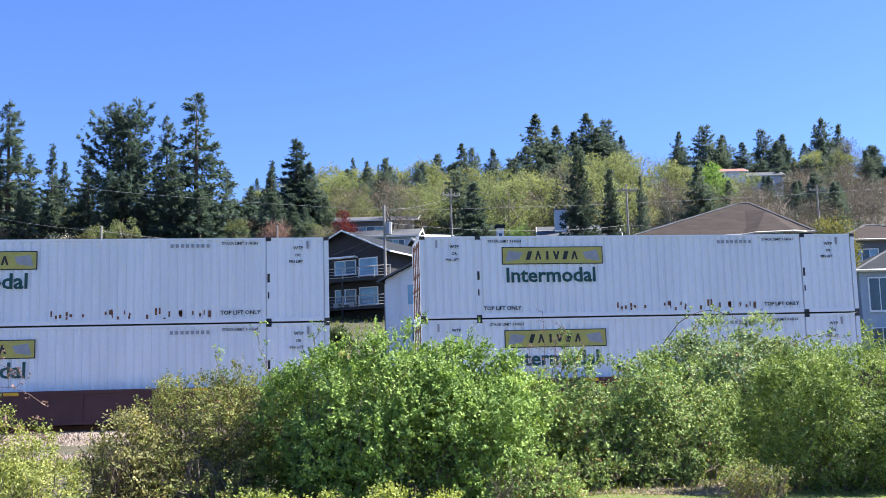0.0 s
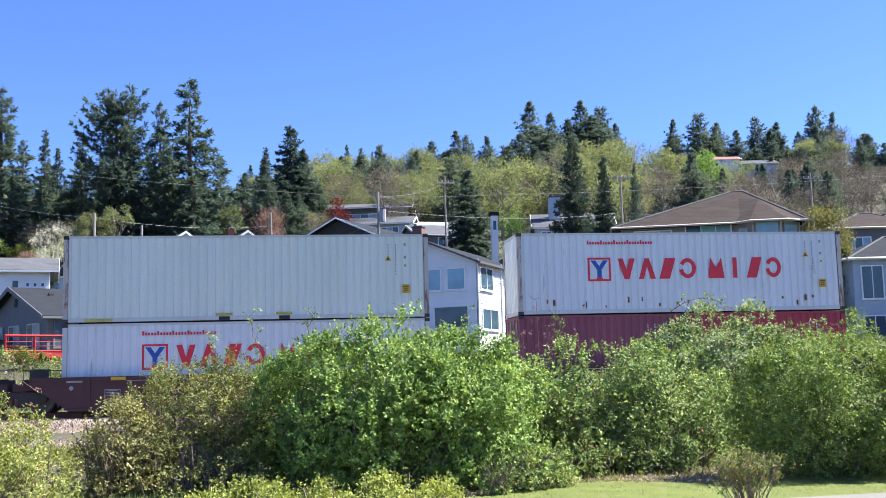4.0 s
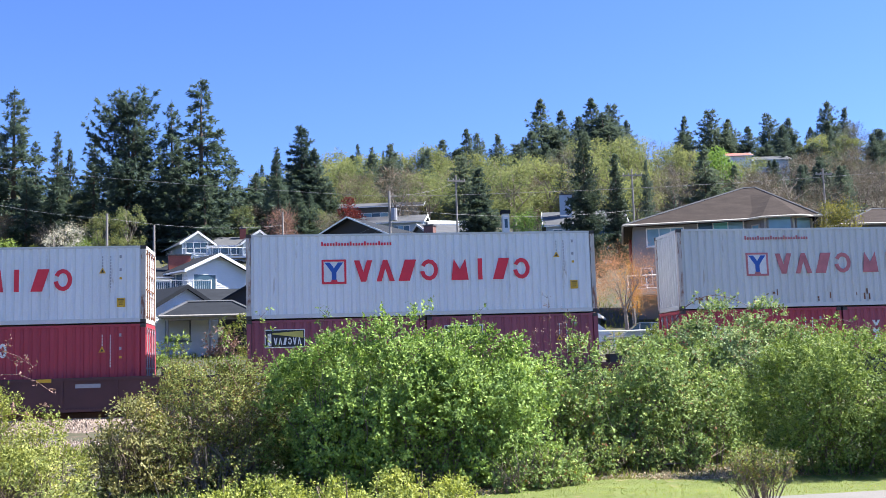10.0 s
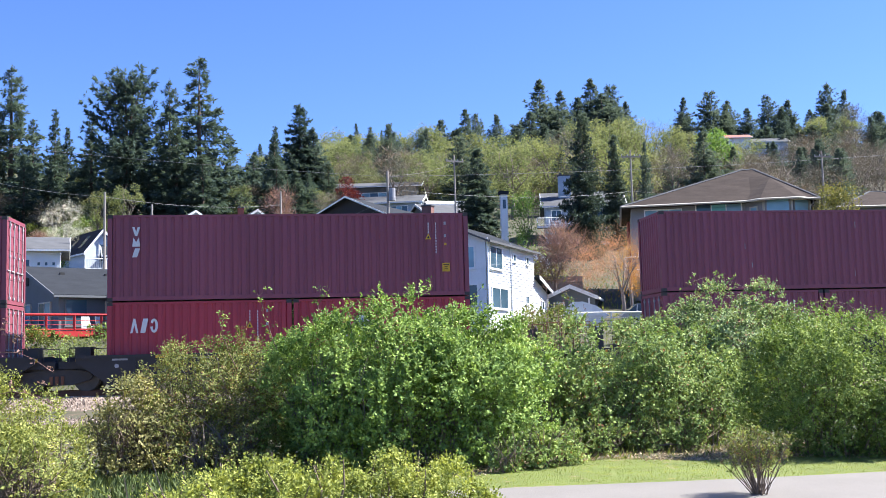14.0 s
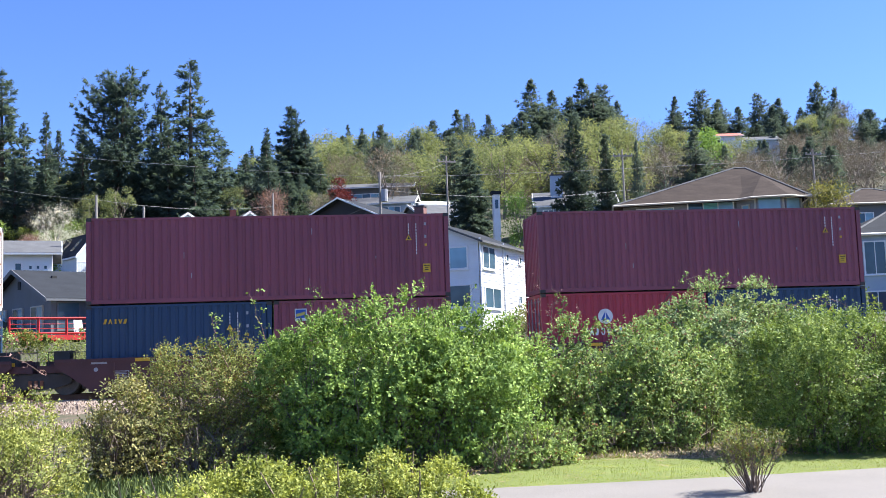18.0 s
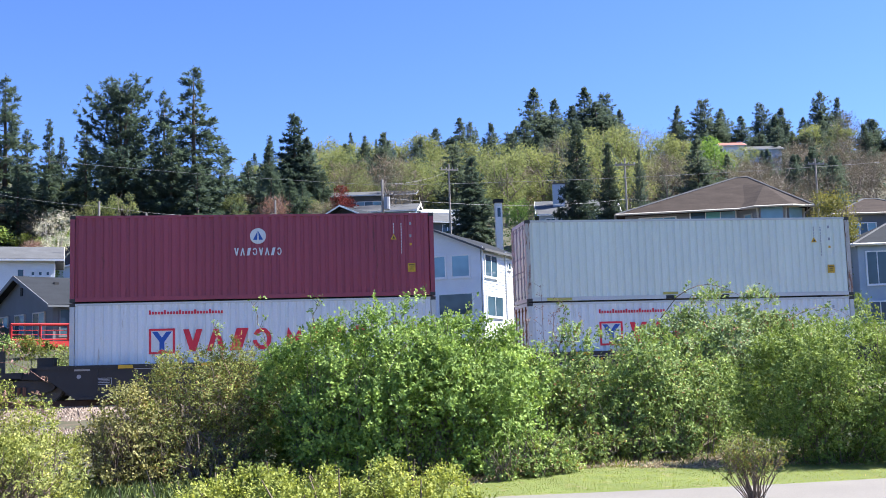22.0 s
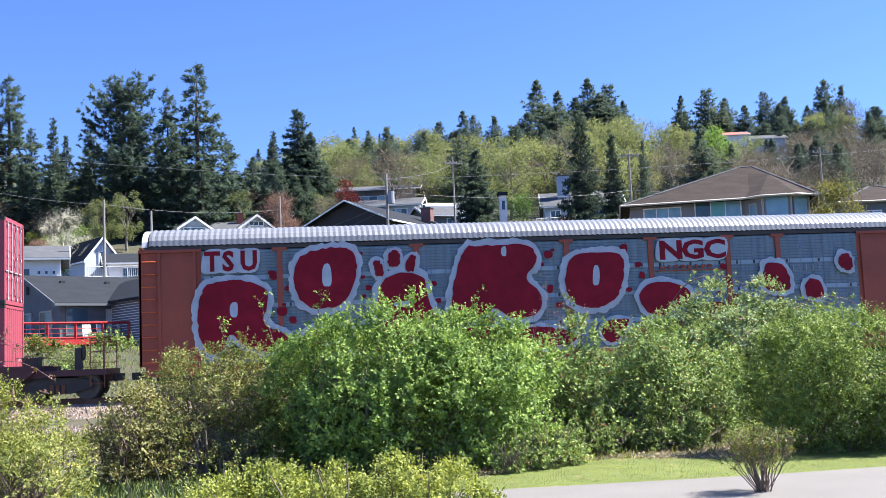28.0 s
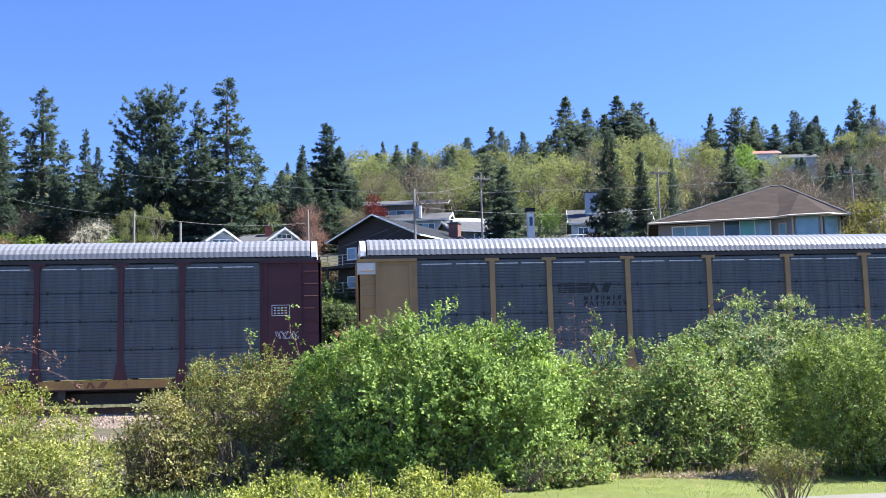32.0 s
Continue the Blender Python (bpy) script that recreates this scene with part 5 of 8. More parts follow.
for rk, cols, x0 in ((r2, (M_MARK_WHITE, M_SPRAY_WHITE), 6.7), (r3, (M_MARK_WHITE, M_MARK_GREY), 6.2)):
    r = random.Random(int(x0))
    for i in range(8):
        scrawl(rk, x0 + i * 0.32, 1.36 + r.uniform(-0.08, 0.1), 0.34, 0.5, i + 3, cols[i % 2], y=0.004, thick=0.022)

for i in range(9):
    scrawl(r2, 0.82 + (i % 3) * 0.25, 3.0 + (i // 3) * 0.55, 0.28, 0.4, 90 + i, M_GALV_PALE, y=-0.014, thick=0.011)
for i in range(4):
    scrawl(r2, 26.0 + i * 0.2, 2.3, 0.2, 0.25, 70 + i, M_MARK_WHITE, y=-0.014, thick=0.01)


# ---- houses ----
M_LAP_WHITE = paint("white_lap_siding", (0.78, 0.79, 0.80), 0.6, 0.05, 0.8)
M_GREY_WALL = paint("slate_grey_siding", (0.13, 0.14, 0.15), 0.7, 0.1, 0.8)
M_TAUPE = paint("taupe_siding", (0.235, 0.235, 0.245), 0.7, 0.08, 0.8)
M_BLUE_WALL = paint("pale_blue_siding", (0.36, 0.43, 0.50), 0.7, 0.08, 0.8)
M_PALE_WALL = paint("pale_grey_blue_siding", (0.56, 0.60, 0.64), 0.7, 0.06, 0.8)
M_DARK_WALL = paint("dark_brown_siding", (0.028, 0.024, 0.025), 0.7, 0.15, 0.8)
M_TRIM = paint("white_trim", (0.80, 0.80, 0.79), 0.5, 0.04, 1.5)
M_TRIM_TAN = paint("beige_trim", (0.46, 0.42, 0.36), 0.6, 0.06, 1.5)
M_SHINGLE = paint("dark_grey_shingles", (0.030, 0.033, 0.039), 0.9, 0.14, 0.9, fine=9, bump=0.5, squash=(1, 1, 4), spec=0.1)
M_SHINGLE_BROWN = paint("brown_grey_shingles", (0.056, 0.044, 0.038), 0.95, 0.2, 0.9, fine=8, bump=0.6, squash=(1, 1, 4), spec=0.1)
M_SHINGLE_PALE = paint("pale_grey_shingles", (0.11, 0.112, 0.118), 0.9, 0.15, 0.9, fine=8, bump=0.5, spec=0.1)
M_BRICK = paint("red_brick", (0.38, 0.11, 0.075), 0.85, 0.2, 3.0, fine=10, bump=0.4)
M_OLD_BRICK = paint("dull_old_brick", (0.20, 0.10, 0.085), 0.9, 0.2, 3.0, fine=10, bump=0.4)
M_RED_RAIL = paint("red_deck_paint", (0.48, 0.025, 0.025), 0.5, 0.1, 2.0)
M_DECK = paint("weathered_deck_timber", (0.26, 0.23, 0.20), 0.85, 0.2, 1.5)
M_PANE = glassy("window_glass", (0.05, 0.09, 0.12))
# The sky's reflection is put into this brighter glass colour.
M_PANE_SKY = glassy("sky_tinted_window_glass", (0.20, 0.34, 0.42))
M_BLIND = paint("pale_blind", (0.55, 0.55, 0.52), 0.7, 0.05, 2.0)
M_CURTAIN = paint("turquoise_curtain", (0.16, 0.44, 0.44), 0.6, 0.12, 1.5)
M_GLASS_RAIL = glassy("rail_glass", (0.22, 0.26, 0.28))
M_GLASS_RAIL.node_tree.nodes["Principled BSDF"].inputs["Alpha"].default_value = 0.35
M_DARK = paint("shaded_interior", (0.02, 0.02, 0.022), 0.8, 0.2, 1.0)


def lapped(w, h, rise, m, board=0.16, apex=0.5):
    """Lapped boards over a wall w wide and h high, with a gable of that rise."""
    g = Geo()
    z = 0.0
    while z < h + rise - 0.02:
        z1 = min(z + board, h + rise)

        def span(zz):
            if zz <= h or rise <= 0:
                return 0.0, w
            k = (zz - h) / rise
            return w * apex * k, w - w * (1 - apex) * k
        a0, b0 = span(z)
        a1, b1 = span(z1)
        g.add([(a0, -0.055, z), (b0, -0.055, z), (b1, -0.012, z1), (a1, -0.012, z1), (a0, 0.0, z), (b0, 0.0, z)], [(0, 1, 2, 3), (4, 5, 1, 0)], m)
        z = z1
    return g


FACE = {"F": lambda w, d: Matrix(), "R": lambda w, d: pose(w, 0, 0, 0, 0, 90), "L": lambda w, d: pose(0, d, 0, 0, 0, -90), "B": lambda w, d: pose(w, d, 0, 0, 0, 180)}


def window(parent, m, u, z, w, h, panes=1, pane=None, trim=None, depth=0.1):
    """A framed window proud of the wall, each pane its own piece of glass."""
    trim = trim or M_TRIM
    t = 0.09
    g = Geo().box(u, u + w, -depth, 0.02, z, z + t, m).box(u, u + w, -depth, 0.02, z + h - t, z + h, m)
    g.box(u, u + t, -depth, 0.02, z + t, z + h - t, m).box(u + w - t, u + w, -depth, 0.02, z + t, z + h - t, m)
    step = (w - 2 * t) / panes
    for k in range(1, panes):
        x = u + t + k * step
        g.box(x - 0.03, x + 0.03, -depth, 0.0, z + t, z + h - t, m)
    fr = part("window", g, trim, parent)
    for k in range(panes):
        mt = pane[k % len(pane)] if isinstance(pane, (list, tuple)) else (pane or M_PANE)
        part("pane", Geo().box(u + t + k * step + 0.01, u + t + (k + 1) * step - 0.01, -0.075, -0.06, z + t, z + h - t, m), mt, fr)
    part("sill", Geo().box(u - 0.05, u + w + 0.05, -depth - 0.05, 0.0, z - 0.05, z, m), trim, fr)
    return fr


def railing(parent, p0, p1, h=0.95, mat=None, every=1.5, infill="bars", z=0.0, glass=None, thick=1.0):
    """Posts, two rails and an infill along a line."""
    a, b = Vector((*p0, z)), Vector((*p1, z))
    n = max(1, round((b - a).length / every))
    rl = part("railing", Geo().tube([a + Vector((0, 0, h)), b + Vector((0, 0, h))], 0.045 * thick, 4).tube([a + Vector((0, 0, 0.12)), b + Vector((0, 0, 0.12))], 0.03 * thick, 4), mat, parent)
    for i in range(n + 1):
        p = a.lerp(b, i / n)
        part("rail_post", Geo().tube([p, p + Vector((0, 0, h + 0.03))], 0.05 * thick, 4), mat, rl)
    if infill == "bars":
        g = Geo()
        k = int((b - a).length / 0.16)
        for i in range(k):
            p = a.lerp(b, (i + 0.5) / k)
            g.tube([p + Vector((0, 0, 0.12)), p + Vector((0, 0, h))], 0.014, 3, caps=False)
        part("baluster", g, mat, rl)
    elif infill == "glass":
        for i in range(n):
            p, q = a.lerp(b, (i + 0.06) / n), a.lerp(b, (i + 0.94) / n)
            part("glass_panel", Geo().add([p + Vector((0, 0, 0.16)), q + Vector((0, 0, 0.16)), q + Vector((0, 0, h - 0.05)), p + Vector((0, 0, h - 0.05))], [(0, 1, 2, 3)]), glass or M_GLASS_RAIL, rl)
    elif infill == "lines":
        for zz in (0.4, 0.66):
            part("mid_rail", Geo().tube([a + Vector((0, 0, zz)), b + Vector((0, 0, zz))], 0.02, 4), mat, rl)
    return rl


def gable_house(label, x, y, z, turn, w, d, h, rise, wall, roof, trim=None, ridge="v", over=0.45, siding=False, foot=3.0, name="house", apex=0.5, thick=0.16, edge=0.1):
    """A house whose front left corner stands at x, y; its front runs along local x, turned by so many degrees; the ridge runs back (v) or along the front (u)."""
    trim = trim or M_TRIM
    top = thing(name, pose(x, y, z, 0, 0, turn), label, "house")
    g = Geo()
    if ridge == "v":
        prof = [(0, -foot), (w, -foot), (w, h), (w * apex, h + rise), (0, h)]
        g.plate(prof, 0, d)
    else:
        m = Matrix.Translation((w, 0, 0)) @ Matrix.Rotation(radians(90), 4, "Z")
        g.plate([(0, -foot), (d, -foot), (d, h), (d * 0.5, h + rise), (0, h)], 0, w, m)
    part("wall", g, wall, top)
    if siding:
        part("siding", lapped(w, h, rise if ridge == "v" else 0, pose(0, 0, 0), apex=apex), wall, top)
        part("siding", lapped(d, h, 0 if ridge == "v" else rise, FACE["R"](w, d)), wall, top)
        part("siding", lapped(d, h, 0 if ridge == "v" else rise, FACE["L"](w, d)), wall, top)
    if ridge == "v":
        for s, run, x0 in ((1, w * apex, 0.0), (-1, w * (1 - apex), w)):
            sl = math.hypot(run, rise)
            ox = over * run / sl * s
            oz = over * rise / sl
            p0, p1 = (x0 - ox, h - oz), (w * apex, h + rise)
            out = [p0, p1, (p1[0], p1[1] + thick), (p0[0], p0[1] + thick)] if s > 0 else [p1, p0, (p0[0], p0[1] + thick), (p1[0], p1[1] + thick)]
            rf = part("roof", Geo().plate(out, -over, d + over), roof, top)
            part("fascia", Geo().plate([(a, b + (0.02 if i > 1 else -edge)) for i, (a, b) in enumerate(out)], -over - 0.05, -over + 0.01), trim, rf)
            e = p0[0]
            part("gutter", Geo().box(e - 0.06, e + 0.06, -over, d + over, p0[1] - 0.02, p0[1] + 0.12), trim, rf)
    else:
        sl = math.hypot(d / 2, rise)
        oy, oz = over * d / 2 / sl, over * rise / sl
        m = Matrix.Translation((w + over, 0, 0)) @ Matrix.Rotation(radians(90), 4, "Z")
        for s in (0, 1):
            p0, p1 = ((-oy, h - oz), (d / 2, h + rise)) if s == 0 else ((d / 2, h + rise), (d + oy, h - oz))
            out = [p0, p1, (p1[0], p1[1] + thick), (p0[0], p0[1] + thick)]
            rf = part("roof", Geo().plate(out, 0, w + 2 * over, m), roof, top)
            for e0 in (-0.04, w + 2 * over - 0.02):
                part("fascia", Geo().plate([(a, b + (0.02 if i > 1 else -edge)) for i, (a, b) in enumerate(out)], e0, e0 + 0.06, m), trim, rf)
            if s == 0:
                part("gutter", Geo().box(-over, w + over, -oy - 0.08, -oy + 0.04, h - oz - 0.02, h - oz + 0.12), trim, rf)
    return top


def hip_roof(top, w, d, h, rise, roof, trim, over=0.6, inset=None, x0=0.0, y0=0.0, cap=True, inset_right=None):
    k = inset if inset is not None else d / 2
    a = [(x0 - over, y0 - over, h), (x0 + w + over, y0 - over, h), (x0 + w + over, y0 + d + over, h), (x0 - over, y0 + d + over, h)]
    r0, r1 = (x0 + k, y0 + d / 2, h + rise), (x0 + w - (inset_right or k), y0 + d / 2, h + rise)
    rf = part("roof", Geo().add(a + [r0, r1], [(0, 1, 5, 4), (1, 2, 5), (2, 3, 4, 5), (3, 0, 4), (3, 2, 1, 0)]), roof, top)
    g = Geo()
    for p, q in ((a[0], a[1]), (a[1], a[2]), (a[2], a[3]), (a[3], a[0])):
        g.tube([p, q], 0.08, 4)
    part("gutter", g, trim, rf)
    if cap:
        for p, q in ((r0, r1), (a[0], r0), (a[1], r1)):
            part("ridge_cap", Geo().tube([p, q], 0.09, 4), M_SHINGLE_PALE, rf)
    return rf


def chimney(top, x, y, z0, z1, w=0.9, d=0.6, mat=None):
    c = part("chimney", Geo().box(x, x + w, y, y + d, z0, z1), mat or M_BRICK, top, "red brick chimney" if mat is None else "")
    part("chimney_cap", Geo().box(x - 0.08, x + w + 0.08, y - 0.08, y + d + 0.08, z1, z1 + 0.12), M_SHINGLE_PALE, c)
    part("chimney_pot", Geo().box(x + 0.15, x + 0.35, y + 0.15, y + 0.35, z1 + 0.12, z1 + 0.4), M_SHINGLE_PALE, c)


# white house with three upper windows
t = gable_house("white two-storey house with lapped siding and a gable", 5.46, 65.2, 2.4, -30, 6.4, 9.4, 5.85, 1.35, M_LAP_WHITE, M_SHINGLE, trim=M_SHINGLE_PALE, siding=True, over=0.4, edge=0.02, thick=0.08)
F, R_ = FACE["F"](6.4, 9.4), FACE["R"](6.4, 9.4)
for u in (1.45, 2.95, 4.5):
    window(t, F, u, 4.15, 1.25, 1.4, 1, [M_PANE_SKY])
window(t, F, 1.7, 1.9, 1.5, 1.3, 2)
window(t, F, 3.6, 1.85, 2.3, 1.4, 1)
window(t, R_, 0.5, 4.15, 2.3, 1.45, 2)
for u in (4.9, 7.6):
    window(t, R_, u, 4.85, 0.6, 0.55, 1)
window(t, R_, 0.7, 1.75, 3.0, 1.35, 2)
window(t, R_, 7.4, 2.2, 0.6, 0.6, 1)
for u in (0.02, 4.4):
    part("downspout", Geo().tube([Vector(R_ @ Vector((u, -0.08, -1))), Vector(R_ @ Vector((u, -0.08, 6.0)))], 0.05, 6), M_TRIM, t)
part("downspout", Geo().tube([(1.0, -0.08, -1), (1.0, -0.08, 6.3)], 0.045, 6), M_TRIM, t)
# its low annexe and porch
ann = thing("house", t.matrix_basis @ R_, "white single-storey annexe with a lean-to roof", "house")
part("wall", Geo().plate([(9.42, -3), (13.4, -3), (13.4, 2.85), (9.42, 4.1)], 0.02, 5.0), M_LAP_WHITE, ann)
g = Geo()
for k in range(44):
    z0 = -2.9 + k * 0.16
    x1 = 13.4 if z0 + 0.16 < 2.85 else 13.4 - (z0 + 0.16 - 2.85) / 1.25 * 3.98
    if x1 > 9.6:
        g.add([(9.43, -0.03, z0), (x1, -0.03, z0), (x1, 0.012, z0 + 0.16), (9.43, 0.012, z0 + 0.16), (9.43, 0.02, z0), (x1, 0.02, z0)], [(0, 1, 2, 3), (4, 5, 1, 0)])
part("siding", g, M_LAP_WHITE, ann)
arf = part("roof", Geo().plate([(9.42, 4.12), (13.85, 2.73), (13.85, 2.87), (9.42, 4.26)], -0.4, 5.3), M_SHINGLE, ann)
part("fascia", Geo().plate([(9.42, 4.0), (13.87, 2.6), (13.87, 2.84), (9.42, 4.24)], -0.46, -0.41), M_TRIM, arf)
window(ann, Matrix(), 10.9, 1.9, 0.5, 0.7, 1)
part("downspout", Geo().tube([(13.3, -0.1, -2), (13.3, -0.1, 2.7)], 0.045, 6), M_TRIM, ann)
t = gable_house("grey porch with a white-trimmed gable", 17.2, 73.0, 2.8, -20, 3.4, 4, 2.4, 0.75, M_GREY_WALL, M_SHINGLE, over=0.3)
window(t, FACE["F"](3.2, 4), 0.5, 0.9, 0.8, 1.2, 1)
window(t, FACE["F"](3.2, 4), 1.8, 0.9, 0.8, 1.2, 1)
for u in (0.1, 3.0):
    part("porch_post", Geo().box(u, u + 0.12, -0.9, -0.78, -1, 2.3), M_TRIM, t)

# slate-grey house with the red deck
GA = 35
t = gable_house("slate-grey bungalow with a dark shingle roof", -14.85, 68.0, 2.9, GA, 8.6, 10.0, 2.9, 1.95, M_GREY_WALL, M_SHINGLE, trim=M_GREY_WALL, ridge="u", over=0.55)
F, L_ = FACE["F"](8.6, 10), FACE["L"](8.6, 10)
window(t, F, 0.35, 0.9, 1.5, 1.75, 1, trim=M_GREY_WALL)
window(t, F, 3.0, 0.55, 1.7, 1.95, 1, [M_BLIND], trim=M_TRIM_TAN)
window(t, F, 5.6, 0.3, 0.95, 2.2, 1, [M_DARK], trim=M_DARK_WALL)
for u, w in ((1.2, 1.7), (4.0, 1.7), (7.0, 1.9)):
    window(t, L_, u, 0.75, w, 1.75, 2, [M_PANE, M_PANE_SKY], trim=M_TRIM_TAN)
part("vent", Geo().box(4.8, 5.2, -0.05, 0.02, 3.7, 4.25, L_), M_DARK, t)
for u in (1.5, 4.6, 7.0):
    part("roof_vent", Geo().box(u, u + 0.3, 3.4, 3.6, 4.2, 4.55), M_DARK, t)
deck = thing("deck", pose(-14.85, 68.0, 2.9, 0, 0, GA), "red-railed timber deck in front of the grey bungalow", "deck")
part("deck_floor", Geo().box(-3.6, 6.6, -2.8, -0.1, 0.32, 0.5), M_DECK, deck)
for u in (-3.4, -1.0, 1.5, 4.0, 6.4):
    part("deck_post", Geo().box(u, u + 0.14, -2.75, -2.6, -3.5, 0.32), M_RED_RAIL, deck)
railing(deck, (-3.6, -2.75), (6.6, -2.75), 1.0, M_RED_RAIL, 1.6, "lines", 0.5, thick=1.7)
railing(deck, (6.6, -2.75), (6.6, -0.2), 1.0, M_RED_RAIL, 1.3, "lines", 0.5, thick=1.7)
part("fascia_board", Geo().box(-3.6, 6.6, -2.86, -2.8, 0.2, 0.52), M_RED_RAIL, deck)
for i, u in enumerate((1.2, 2.2, 3.6)):
    ch = thing("lounge_chair", deck.matrix_basis @ pose(u, -1.6, 0.5, 0, 0, 20 * i), "white plastic lounge chair on the deck", "chair", "chairs on the deck")
    part("seat", Geo().box(-0.3, 0.3, -0.4, 0.2, 0.3, 0.36), M_TRIM, ch)
    part("backrest", Geo().plate([(-0.3, 0.3), (0.3, 0.3), (0.26, 1.05), (-0.26, 1.05)], 0.2, 0.26, pose(0, 0, 0, -15)), M_TRIM, ch)
    for a in (-0.28, 0.24):
        for b in (-0.36, 0.14):
            part("leg", Geo().box(a, a + 0.04, b, b + 0.04, 0, 0.3), M_TRIM, ch)
# its white-boarded wing
t = gable_house("white-boarded wing of the bungalow with a dark roof", -9.2, 65.6, 3.0, 33, 4.6, 8.0, 2.95, 1.35, M_LAP_WHITE, M_SHINGLE, trim=M_SHINGLE, siding=True, over=0.45)
window(t, FACE["F"](4.6, 8), 1.0, 1.0, 1.7, 1.35, 1, [M_BLIND], trim=M_GREY_WALL)
part("wall_board", Geo().box(0.02, 7.98, -0.045, -0.036, 0, 2.9, FACE["L"](4.6, 8)), M_GREY_WALL, t)
t = gable_house("dark gabled outbuilding of the bungalow", -4.94, 68.0, 2.7, 4, 2.9, 5.0, 3.85, 0.85, M_DARK_WALL, M_SHINGLE, trim=M_SHINGLE, over=0.3, thick=0.1, edge=0.02)
t = thing("porch", pose(-8.2, 64.6, 2.4), "low timber porch with a dark grey hip roof", "porch")
hip_roof(t, 5.4, 2.8, 3.0, 0.95, M_SHINGLE, M_TIMBER, 0.3, 1.2, inset_right=1.5)
for u in (0.1, 2.6, 5.15):
    part("post", Geo().box(u, u + 0.14, 0.05, 0.19, -1.5, 3.0), M_TIMBER, t)
part("beam", Geo().box(0.0, 5.4, 0.04, 0.2, 2.78, 2.97), M_TIMBER, t)

# dark-roofed cottage behind
t = gable_house("low dark brown cottage with a shingle roof", -10.6, 77.6, 4.6, 14, 8.6, 6.0, 2.3, 1.4, M_DARK_WALL, M_SHINGLE, trim=M_DARK_WALL, ridge="u", over=0.4)

# white house at the far left, and the small gabled one
t = gable_house("white house with a low grey roof and small windows", -29.5, 84.0, 5.5, 12, 11.0, 7.0, 5.0, 1.15, M_LAP_WHITE, M_SHINGLE_PALE, ridge="u", over=0.7)
F = FACE["F"](11, 7)
window(t, F, 8.2, 2.9, 0.6, 1.3, 1)
for u in (9.2, 9.75, 10.3):
    window(t, F, u, 3.6, 0.38, 0.42, 1)
part("downspout", Geo().tube([(5.6, -0.08, -1), (5.6, -0.08, 4.8)], 0.05, 6), M_TRIM, t)
t = gable_house("small pale gabled house with skylights", -19.3, 98.5, 8.0, 32, 3.2, 8.0, 3.5, 2.0, M_PALE_WALL, M_SHINGLE, over=0.35)
window(t, FACE["F"](3.2, 8), 1.25, 3.2, 0.7, 1.1, 1)
window(t, FACE["F"](3.2, 8), 0.5, 0.8, 1.6, 1.3, 2)
for v in (1.5, 4.2):
    part("skylight", Geo().add([(0.25, v, 4.05), (1.15, v, 5.15), (1.15, v + 0.8, 5.15), (0.25, v + 0.8, 4.05)], [(0, 1, 2, 3)]), M_PANE, t)

# white bungalow with the brick chimney
t = gable_house("white bungalow with a wide gable and red brick chimney", -9.7, 91.5, 8.25, 32, 5.6, 9.0, 2.75, 1.3, M_LAP_WHITE, M_SHINGLE, siding=True, over=0.6)
window(t, FACE["F"](5.6, 9), 0.5, 0.9, 2.2, 1.5, 1, trim=M_TRIM)
window(t, FACE["L"](5.6, 9), 5.6, 0.8, 2.8, 1.7, 2)
t2 = gable_house("white bungalow side with a long low roof", -16.2, 93.0, 7.9, 12, 8.0, 7.0, 2.7, 1.0, M_LAP_WHITE, M_SHINGLE, ridge="u", over=0.6)
for u, w in ((1.0, 1.6), (3.6, 1.5), (5.8, 1.6)):
    window(t2, FACE["F"](8, 7), u, 0.8, w, 1.5, 2)
chimney(t2, 4.9, 1.5, 3.0, 4.75, 1.9, 0.9)
tr = thing("terrace", pose(-17.5, 89.5, 8.6, 0, 0, 12), "terrace with a white balustrade before the bungalow", "terrace")
part("terrace_floor", Geo().box(0, 10, 0, 3, 0.25, 0.45), M_DECK, tr)
railing(tr, (0, 0), (10, 0), 0.95, M_TRIM, 1.8, "bars", 0.45)
for u in (0.2, 5, 9.7):
    part("post", Geo().box(u, u + 0.15, 0.1, 0.25, -3, 0.25), M_TRIM, tr)

# house with white balconies on the slope
t = gable_house("pale house with white-framed balconies and two gables", -13.4, 121.0, 12.95, 22, 3.4, 7.0, 4.1, 1.15, M_BLUE_WALL, M_SHINGLE_PALE, over=0.5)
window(t, FACE["F"](3.4, 7), 0.4, 2.9, 2.6, 1.3, 3)
t = gable_house("pale house with a long glazed balcony", -10.4, 122.5, 12.95, 5, 5.0, 6.0, 3.9, 1.2, M_BLUE_WALL, M_SHINGLE_PALE, ridge="u", over=0.5)
window(t, FACE["F"](5, 6), 0.2, 2.8, 4.6, 1.2, 5)
chimney(t, 3.4, 2.0, 4.5, 6.1, 0.7, 0.7)
t = gable_house("pale gabled house with glazed white balcony", -6.6, 121.0, 12.95, 18, 3.6, 7.0, 4.0, 1.3, M_BLUE_WALL, M_SHINGLE_PALE, over=0.5)
window(t, FACE["F"](3.6, 7), 0.3, 2.7, 3.0, 1.35, 4)
window(t, FACE["F"](3.6, 7), 0.9, 4.15, 1.8, 0.6, 3)
bal = thing("balcony", pose(-13.2, 119.6, 15.25), "long white balcony with glass panels", "balcony")
part("balcony_floor", Geo().box(0, 10.6, 0, 1.4, -0.2, 0), M_TRIM, bal)
railing(bal, (0, 0), (10.6, 0), 0.95, M_TRIM, 1.3, "glass", 0.0)
